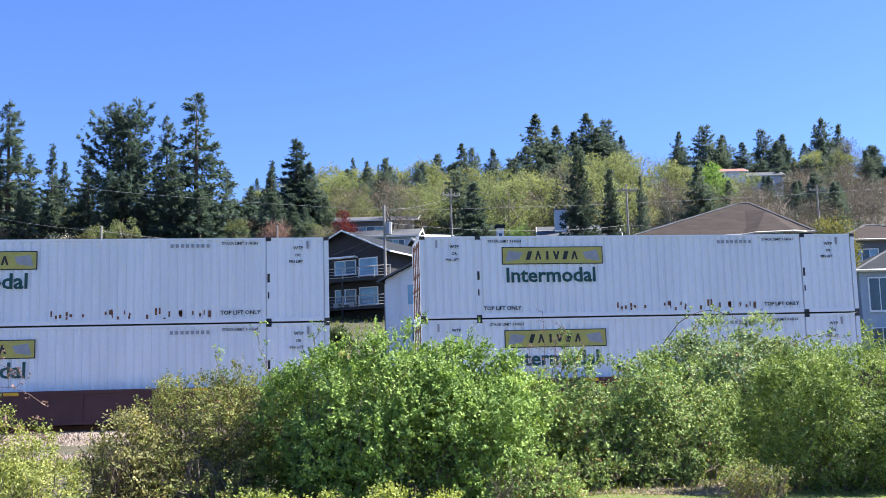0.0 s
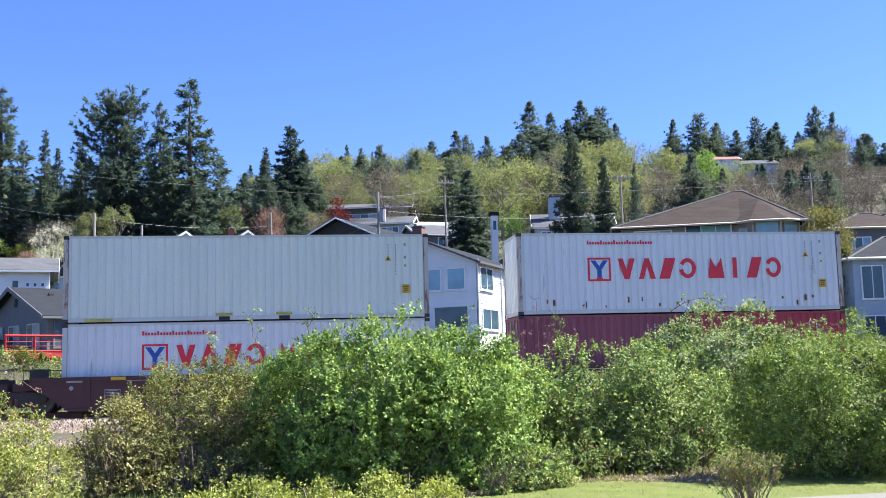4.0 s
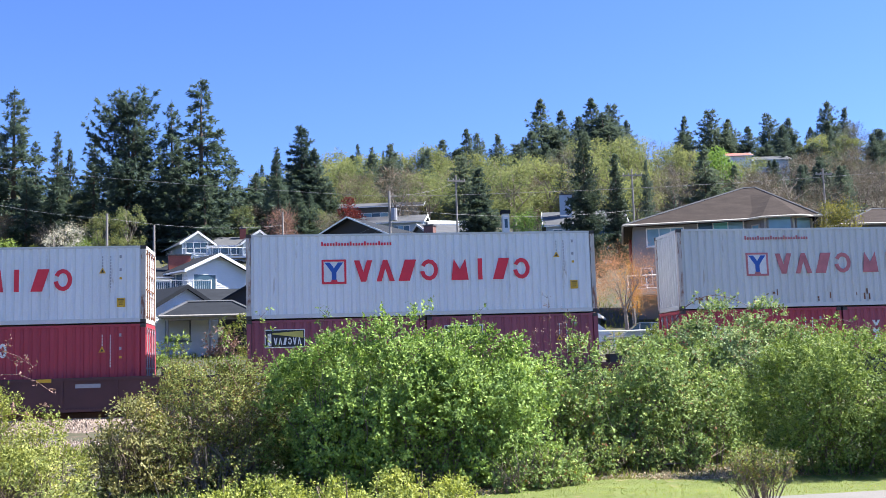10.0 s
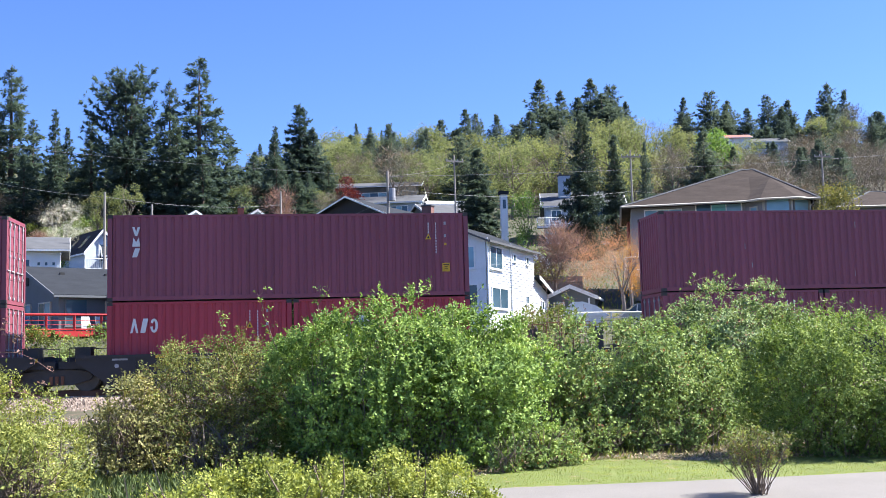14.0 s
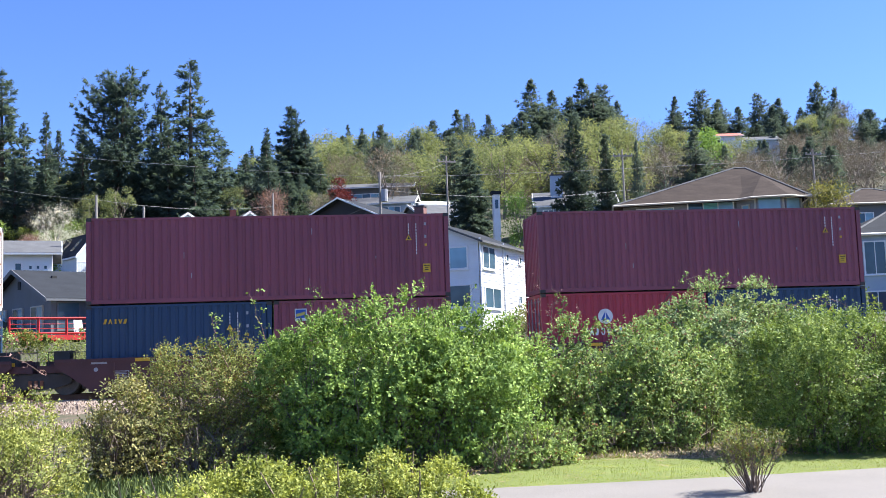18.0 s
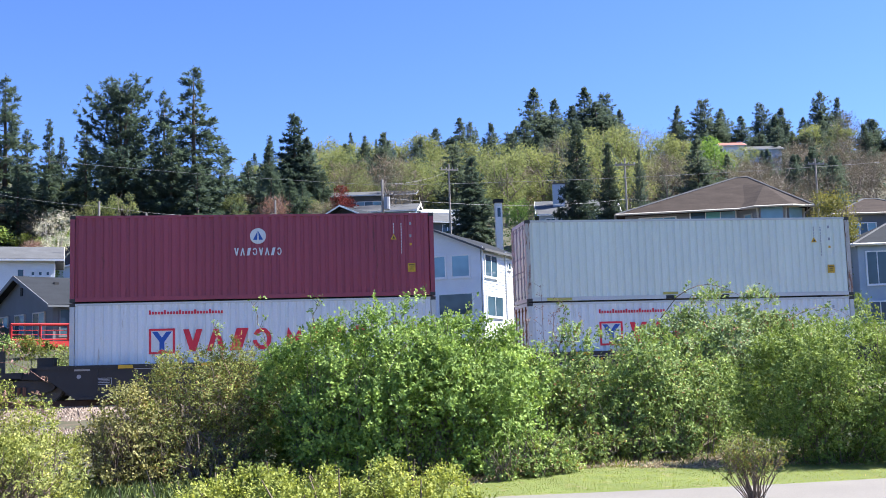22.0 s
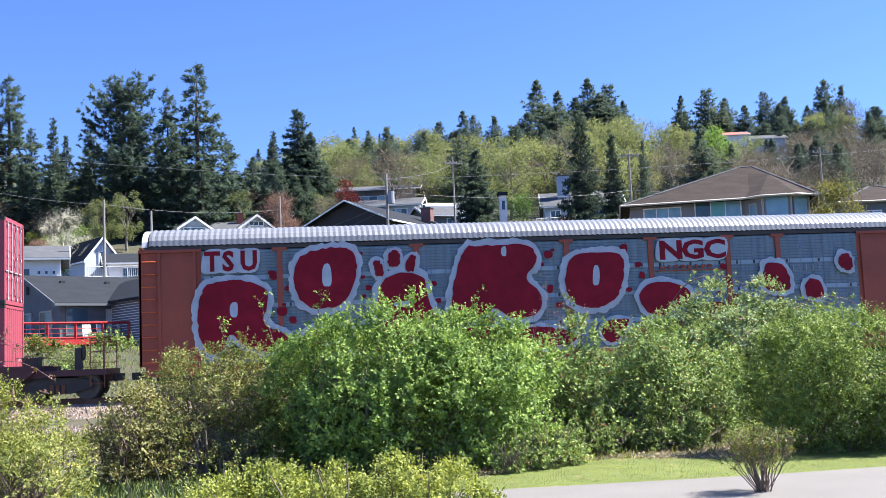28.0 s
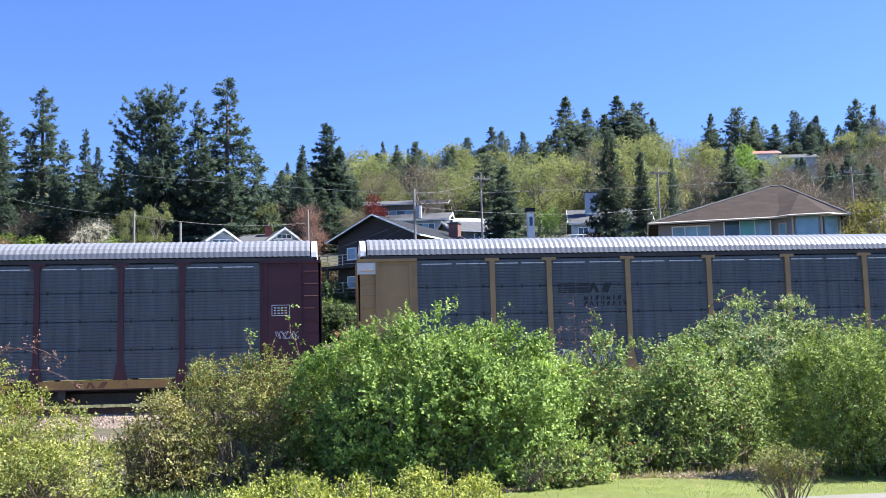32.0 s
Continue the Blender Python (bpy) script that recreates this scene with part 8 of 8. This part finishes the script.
shrub("shrub", -1.65, 16.0, [(0.22, 0, 0.9, 0.7, 0.8, 0.82), (-0.32, -0.1, 0.55, 0.5, 0.6, 0.62), (0.6, -0.1, 0.8, 0.65, 0.7, 0.86), (0.98, 0.1, 0.95, 0.45, 0.6, 0.88), (0.2, -0.4, 0.5, 0.9, 0.6, 0.6), (-0.4, -0.6, 0.3, 0.6, 0.6, 0.5), (0.7, -0.5, 0.35, 0.7, 0.6, 0.55), (-0.25, 0.1, 0.85, 0.45, 0.6, 0.72), (0.35, -0.95, 0.2, 0.95, 0.5, 0.42)], L_OLIVE, "bronze-green shrub with many bare twigs", 42, bare=0.35, density=28, leaf=0.036, n_leaf=13, shoot=0.15, stems=240, spikes=5, clump=0.25, fill=1.3, twig=M_BARK_GREY)
shrub("shrub", 4.6, 17.0, [(0, 0, 0.85, 0.95, 0.8, 0.92), (1.1, -0.1, 0.85, 0.9, 0.8, 0.92), (-0.7, -0.2, 0.8, 0.8, 0.7, 0.85), (0.4, -0.5, 0.5, 1.2, 0.6, 0.6), (1.7, 0.2, 0.85, 0.75, 0.7, 0.85), (2.05, -0.1, 0.55, 0.55, 0.6, 0.65)], L_BRAMBLE, "tangled bramble and wild shrub", 43, bare=0.5, density=22, leaf=0.058, n_leaf=11, shoot=0.17, stems=110, spikes=22, clump=0.30, fill=1.6, twig=M_BARK_GREY)
shrub("bramble_mound", 8.4, 20.5, [(0.35, 0, 1.3, 1.3, 1.1, 1.22), (1.5, 0, 1.1, 1.0, 1.0, 0.98), (-0.9, 0, 1.12, 0.8, 0.9, 1.1), (-1.7, 0, 0.85, 0.6, 0.8, 0.8)], L_MOUND, "arching bramble mound behind the shrubs", 44, density=40, leaf=0.062, n_leaf=10, shoot=0.16, stems=60, spikes=7, clump=0.30, fill=1.3)
shrub("shrub", 8.15, 14.7, [(0, 0, 0.92, 1.4, 1.1, 0.9), (1.3, 0.1, 0.98, 1.3, 1.1, 0.96), (-0.8, 0, 0.75, 0.85, 0.9, 0.88), (2.6, 0, 0.98, 1.3, 1.1, 0.96), (0.5, -0.5, 0.7, 1.3, 0.8, 0.85), (-0.6, -0.35, 0.45, 0.9, 0.7, 0.6)], L_DEEP, "wide mid-green shrub with small leaves", 45, bare=0.3, density=28, leaf=0.042, n_leaf=12, shoot=0.16, stems=70, spikes=12, clump=0.24, rise=0.4, fill=1.5)
shrub("shrub", -3.68, 13.2, [(0, 0, 0.66, 0.7, 0.7, 0.84), (-0.75, 0.2, 0.85, 0.8, 0.7, 0.9), (0.52, 0.3, 0.42, 0.42, 0.5, 0.55), (-1.6, 0.3, 0.8, 0.9, 0.7, 0.8), (0.2, -0.8, 0.3, 0.7, 0.6, 0.4)], L_YELLOW, "yellow-green scrubby shrub beside the gravel", 46, density=26, leaf=0.036, n_leaf=9, stems=90, spikes=14, clump=0.2, fill=0.5)
shrub("shrub", -3.0, 11.8, [(0, 0, 0.2, 0.7, 0.5, 0.45), (-0.8, 0.2, 0.35, 0.8, 0.6, 0.6)], L_YELLOW, "low yellow-green weedy shrub beside the gravel", 57, density=22, leaf=0.04, stems=70, spikes=14, clump=0.18, fill=0.5)
shrub("shrub", -2.34, 15.0, [(0, 0, 0.6, 0.28, 0.4, 0.6), (0.25, 0.1, 0.5, 0.3, 0.4, 0.5), (-0.15, 0, 0.4, 0.4, 0.4, 0.5)], L_RUSSET, "thin russet-leaved sapling clump beside the gravel", 47, density=22, leaf=0.045, stems=50, spikes=8, clump=0.18, fill=0.5)
shrub("shrub", 6.7, 17.6, [(0, 0, 0.6, 0.8, 0.7, 0.8)], L_BRAMBLE, "low bramble tangle between taller shrubs", 49, density=18, leaf=0.06, n_leaf=6, stems=50, spikes=10, clump=0.22)
shrub("shrub", 0.2, 17.6, [(0, 0, 0.8, 1.0, 0.7, 0.85), (3.0, 0, 0.8, 1.0, 0.7, 0.85)], L_DEEP, "mid-green shrub behind the large one", 50, density=18, stems=20, spikes=4)
shrub("hedge", 0.3, 5.9, [(-0.1, 0, 0.44, 0.42, 0.45, 0.51), (-0.5, 0, 0.43, 0.4, 0.45, 0.49), (-0.85, 0, 0.43, 0.33, 0.45, 0.47), (-1.1, 0, 0.36, 0.28, 0.4, 0.42), (0.22, 0, 0.43, 0.36, 0.42, 0.49), (0.48, 0, 0.4, 0.28, 0.4, 0.46)], L_HEDGE, "low clipped yellow-green hedge beside the lawn", 48, density=60, leaf=0.020, n_leaf=9, stems=50, spikes=34, shoot=0.055, clump=0.10, fill=1.2, rise=0.5)
for i, (x, y, k) in enumerate(((3.1, 14.25, 1.0), (3.45, 14.6, 1.2), (3.75, 14.95, 0.8), (4.4, 15.75, 0.9), (5.2, 15.95, 1.1), (5.9, 15.9, 1.3), (2.6, 13.9, 0.6))):
    shrub("weed", x, y, [(0, 0, 0.16 * k, 0.2 * k, 0.16 * k, 0.22 * k), (0.18, 0, 0.1, 0.14 * k, 0.12 * k, 0.14 * k)], L_BRAMBLE, "fresh green leafy weed at the foot of the shrubs", 300 + i, density=16, leaf=0.05, n_leaf=5, stems=6, spikes=3, clump=0.1, fill=0.5, shoot=0.08)
stick = thing("stick", pose(5.38, 15.8, 0.1, 0, 4, 8), "pale bare fallen stick among the leaf litter", "stick")
part("twig", Geo().tube([(0, 0, 0), (0.15, 0.01, 0.02), (0.4, 0, 0.03)], [0.016, 0.014, 0.008], 5), M_BARK_GREY, stick)


def canes(label, rows, seed, leaf=0.035, mat=L_BRAMBLE, thick=0.006):
    """Arching or upright thorny canes set with buds: rows of (foot, middle, tip)."""
    q, r = np.random.default_rng(seed), random.Random(seed)
    t = thing("bramble_canes", pose(*rows[0][0]), label, "bramble")
    o = Vector(rows[0][0])
    sets = []
    for foot, mid, tip in rows:
        a, b, c = (Vector(v) - o for v in (foot, mid, tip))
        pts = [a * (1 - k) ** 2 + b * 2 * k * (1 - k) + c * k * k + Vector((r.uniform(-0.02, 0.02), r.uniform(-0.02, 0.02), 0)) for k in np.linspace(0, 1, 9)]
        cane = part("cane", Geo().tube(pts, [thick * (1 - 0.07 * i) for i in range(9)], 4), M_CANE, t)
        g = Geo()
        for k in range(7):
            e = pts[2 + k % 6].lerp(pts[3 + k % 6], r.random())
            f = e + Vector((r.uniform(-0.12, 0.12), r.uniform(-0.08, 0.08), r.uniform(0.02, 0.14)))
            part("side_twig", Geo().tube([e, f], [0.004, 0.002], 3), M_CANE, cane)
            sets.append(shoots(q, np.array([tuple(f)] * 2), unit(q.normal(0, 1, (2, 3)) + (0, 0, 0.5)), 4, 0.05, leaf))
        line = np.array([tuple(v) for v in pts[2:]])
        sets.append(shoots(q, line, unit(q.normal(0, 1, line.shape)), 3, 0.05, leaf))
    part("foliage", quads_mesh("foliage", np.concatenate(sets), mat), mat, t)


M_CANE = paint("reddish_cane", (0.16, 0.085, 0.07), 0.7, 0.2, 3.0)
canes("arching bramble canes hanging beside the gravel", [((-4.3, 12.7, 0.9), (-3.7, 12.6, 2.45), (-3.05, 12.6, 1.8)), ((-4.2, 12.7, 0.8), (-3.6, 12.6, 2.2), (-2.8, 12.5, 1.5)), ((-4.1, 12.8, 0.7), (-3.5, 12.7, 1.6), (-2.75, 12.6, 1.1)), ((-4.4, 12.6, 0.9), (-4.0, 12.6, 2.3), (-3.3, 12.6, 1.9))], 201, mat=L_PINK)
canes("thin upright reddish twigs above the bramble", [((4.15, 17.3, 1.2), (4.1, 17.3, 2.1), (4.08, 17.3, 2.82)), ((4.2, 17.4, 1.2), (4.2, 17.4, 1.9), (4.42, 17.4, 2.6)), ((4.1, 17.3, 1.2), (4.25, 17.3, 1.8), (4.25, 17.2, 2.35)), ((3.9, 17.3, 1.2), (3.8, 17.3, 1.9), (3.85, 17.3, 2.25)), ((4.5, 17.3, 1.2), (4.6, 17.3, 1.8), (4.75, 17.3, 2.2))], 202, mat=L_PINK, leaf=0.03)
canes("arching leafy bramble canes over the mound", [((8.6, 20.3, 1.4), (9.6, 20.2, 2.9), (10.4, 20.2, 2.05)), ((9.0, 20.3, 1.3), (10.2, 20.1, 3.0), (11.2, 20.1, 2.2)), ((7.2, 20.3, 2.3), (7.9, 20.2, 3.4), (8.9, 20.2, 2.7)), ((5.0, 20.2, 1.6), (5.4, 20.1, 2.7), (5.1, 20.1, 2.55)), ((9.4, 20.4, 1.2), (10.4, 20.3, 2.5), (10.9, 20.3, 2.3))], 203, leaf=0.06, thick=0.01)
canes("leafy shoots that stand out of the large shrub", [((-0.3, 15.0, 1.6), (-0.5, 15.0, 2.1), (-0.6, 15.0, 2.5)), ((0.2, 15.0, 1.9), (0.2, 15.0, 2.2), (0.35, 14.9, 2.55)), ((2.2, 15.0, 1.7), (2.4, 15.0, 2.2), (2.5, 15.0, 2.45)), ((-0.9, 15.0, 1.5), (-1.1, 15.0, 1.9), (-1.15, 15.0, 2.2)), ((1.1, 15.0, 2.0), (1.0, 15.0, 2.3), (1.15, 15.0, 2.5))], 204, leaf=0.042, mat=L_BRIGHT)

# small vase-shaped shrub by the path
q = np.random.default_rng(61)
t = thing("small_shrub", pose(4.82, 10.9, 0), "small twiggy vase-shaped shrub on the lawn", "shrub")
g, r, tips = Geo(), random.Random(61), []
for i in range(42):
    a, k = r.uniform(0, math.tau), r.uniform(0.1, 1) ** 0.6
    foot = Vector((math.cos(a) * 0.05 * k + r.uniform(-0.04, 0.04), math.sin(a) * 0.05 * k + r.uniform(-0.04, 0.04), -0.02))
    tip = Vector((math.cos(a) * 0.38 * k, math.sin(a) * 0.36 * k, r.uniform(0.52, 0.74) - 0.2 * k * k * r.random()))
    mid = foot.lerp(tip, 0.45) + Vector((r.uniform(-0.06, 0.06), r.uniform(-0.06, 0.06), 0))
    g.tube([foot, mid, tip], [0.008, 0.005, 0.002], 4, caps=False)
    for _ in range(7):
        e = mid.lerp(tip, r.uniform(0.0, 0.95))
        f = e + Vector((r.uniform(-0.09, 0.09), r.uniform(-0.09, 0.09), r.uniform(0.03, 0.13)))
        g.tube([e, f], [0.003, 0.0015], 3, caps=False)
        tips.append(f)
    tips.append(tip)
tagged(part("branchwork", g, M_TWIG, t), kind="stuff")
tp = np.repeat(np.array([tuple(v) for v in tips]), 6, axis=0) + q.normal(0, 0.025, (len(tips) * 6, 3))
tp = tp[tp[:, 2] > 0.24]
part("foliage", quads_mesh("foliage", blades(tp, unit(q.normal(0, 0.7, tp.shape) + (0, 0, 0.4)), q.uniform(0.022, 0.046, len(tp)), q.uniform(0.012, 0.022, len(tp)), q), L_OLIVE), L_OLIVE, t)


def turf(name, count, x0, x1, y0, y1, h, mat, label, skip=None, seed=70, z=None, rise=1.0):
    """Grass blades over a stretch of ground."""
    q = np.random.default_rng(seed)
    b = np.stack([q.uniform(x0, x1, count), q.uniform(y0, y1, count), np.zeros(count)], 1)
    if skip:
        b = b[~skip(b[:, 0], b[:, 1])]
    b[:, 2] = z if z is not None else [ground_z(px_, py_) - 0.01 for px_, py_ in b[:, :2]]
    n = len(b)
    way = unit(np.stack([q.normal(0, 0.45, n), q.normal(0, 0.45, n), np.full(n, rise)], 1))
    ln = h * q.uniform(0.5, 1.3, n)
    return tagged(part(name, quads_mesh(name, blades(b, way, ln, ln * 0.16, q), mat), mat), label, "grass", kind="stuff")


def lawn_edge(x):
    """How far the lawn reaches towards the shrubs at x."""
    return 13.75 + np.clip((x - 2.4) * 0.9, 0, 1.2) - np.clip((x - 4.6) * 0.7, 0, 0.7) + 0.10 * np.sin(x * 3.1) + 0.05 * np.sin(x * 7)


def off_lawn(x, y):
    return (y > 9.55) & (y < 12.32 + 0.05 * np.sin(x * 0.9) + np.where(x > 4, 0.0036 * (x - 4) ** 2, 0)) | (y > lawn_edge(x) + 0.15)


turf("lawn_grass", 90000, -0.6, 12, 12.2, 15.3, 0.032, L_GRASS, "short bright lawn grass", off_lawn)
# The shade under the shrubs is put into these weeds' dark leaf colour.
turf("undergrowth", 9000, -5, 0.2, 10.5, 14.8, 0.16, L_DARK_SHADE, "rank weeds at the foot of the shrubs, coloured dark for shade", seed=76)
turf("rough_grass", 2500, -4, 12, 14.8, 17.5, 0.12, L_WEED, "longer grass and weeds under the shrubs", seed=71)
turf("leaf_litter", 60000, -0.4, 12, 13.2, 16.4, 0.07, L_LITTER, "dry brown leaf litter under the shrubs", lambda x, y: y < lawn_edge(x) - 0.35 * np.abs(np.sin(x * 2.3)) ** 3, seed=72, rise=0.12)
turf("trackside_weeds", 14000, -16, 14, 22, 33.5, 0.28, L_WEED, "tall weeds beside the track", lambda x, y: (x > -13) & (x < -3) & (y > 26), seed=73)
turf("bank_weeds", 26000, -24, 26, 42, 62, 0.2, L_WEED, "tall weeds on the bank behind the track", seed=74)
gl = Geo()
for j in range(6):
    for i in range(4):
        gl.v.append((-1.4 + i * 0.9 + 0.1 * j, 82 + j * 1.6, ground_z(-1 + i, 82 + j * 1.6) + 0.05))
gl.f = [(j * 4 + i, j * 4 + i + 1, j * 4 + i + 5, j * 4 + i + 4) for j in range(5) for i in range(3)]
tagged(part("garden_lawn", gl, M_GARDEN), "bright green strip of garden lawn on the slope", "lawn", kind="structure")
turf("slope_grass", 16000, -30, 45, 62, 100, 0.35, L_WEED, "rough grass between the houses", seed=75)
for i, (x, y, w, h, mt, lb) in enumerate(((-10.5, 60, 1.4, 0.45, L_DEEP, "green garden shrub below the deck"), (-16.5, 60, 1.6, 0.5, L_BRAMBLE, "green garden shrub with pale tips"), (-13, 58, 1.2, 0.45, L_YELLOW, "yellow-green garden shrub below the deck"), (-3.4, 63.5, 1.1, 2.3, L_YELLOW, "yellow flowering garden shrub"), (-5.0, 63.4, 0.9, 1.3, L_PINK, "pink flowering garden shrub"), (-7.4, 62.5, 0.8, 1.1, L_DEEP, "low green garden shrub"), (-3.1, 71, 1.2, 2.0, L_DARK_SHADE, "clipped dark green garden hedge"), (-1.4, 70, 1.4, 2.1, L_DARK_SHADE, "clipped dark green garden hedge"), (0.5, 70.5, 1.3, 2.0, L_DARK_SHADE, "clipped dark green garden hedge"), (2.2, 71, 1.2, 1.7, L_DARK_SHADE, "clipped dark green hedge beside the white house"), (-1.6, 100, 2.2, 2.5, L_GOLD, "yellow-green twiggy shrub on the slope"), (-1.0, 93, 2.6, 1.7, L_DARK_SHADE, "low dark green shrub on the slope"), (-2.9, 80, 0.9, 1.3, L_DARK_SHADE, "rounded clipped dark hedge bush"), (-1.6, 79.5, 0.9, 1.35, L_DARK_SHADE, "rounded clipped dark hedge bush"), (-0.3, 75.5, 0.9, 1.4, L_DARK_SHADE, "rounded clipped dark hedge bush"), (0.9, 75, 0.9, 1.3, L_DARK_SHADE, "rounded clipped dark hedge bush"), (1.5, 62, 1.0, 1.0, L_ORANGE, "low orange-leaved garden shrub"), (-12.5, 112, 1.6, 1.6, L_GOLD, "yellow-green shrub below the balcony house"), (-15, 98, 2.2, 2.0, L_RED, "dark red shrub by the houses"), (14, 60, 1.6, 1.2, L_WEED, "wild shrub beside the white house"), (-3.3, 84, 0.9, 1.6, L_PINK, "pink-brown twiggy garden shrub"), (-2.6, 82, 1.4, 1.3, L_BRAMBLE, "broad green shrub on the garden slope"), (-0.9, 83, 1.4, 1.2, L_BRAMBLE, "broad green shrub on the garden slope"), (22.5, 62, 1.5, 1.3, L_BRAMBLE, "wild shrub below the maple"), (30, 64, 2.0, 1.6, L_DEEP, "dark shrub below the taupe house"), (36.5, 66, 1.6, 1.8, L_DEEP, "dark shrub below the taupe house"), (-20, 60, 1.8, 0.6, L_DEEP, "green garden shrub by the track"))):
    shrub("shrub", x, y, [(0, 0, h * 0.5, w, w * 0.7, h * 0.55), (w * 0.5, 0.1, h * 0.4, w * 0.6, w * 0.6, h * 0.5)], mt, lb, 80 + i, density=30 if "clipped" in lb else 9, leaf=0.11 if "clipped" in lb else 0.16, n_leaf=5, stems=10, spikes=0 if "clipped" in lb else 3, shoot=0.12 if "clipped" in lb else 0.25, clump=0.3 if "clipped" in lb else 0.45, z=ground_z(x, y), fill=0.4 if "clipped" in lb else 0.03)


def motions():
    """The whole train rolls to the left past the viewer, and its wheels turn as they pass."""
    at = {}
    for ob, s, y, z in moving:
        walk(ob, [(t, pose(s - d, y, z)) for t, d in ROLLED])
        at[ob] = s
    ts, ds = zip(*ROLLED)
    step = 1.15                                        # radians of turn from row to row
    for axle, car, x in axles:
        s = at[car] + x
        d0, d1 = max(s - 10, 0.0), min(s + 20, ds[-1])     # rolled distances between which it turns
        if d1 <= d0:
            continue
        n = int((d1 - d0) / 0.42 / step)
        rows = [(float(np.interp(d0 + k * 0.42 * step, ds, ts)), pose(x, 1.22, 0.42, 0, -math.degrees(k * step))) for k in range(n + 1)]
        if rows[0][0] > 0.02:
            rows = [(0, rows[0][1])] + ([(rows[0][0] / 2, rows[0][1])] if rows[0][0] > 1 else []) + rows
        if rows[-1][0] < 31.98:
            rows.append((32, rows[-1][1]))
        walk(axle, rows)


motions()
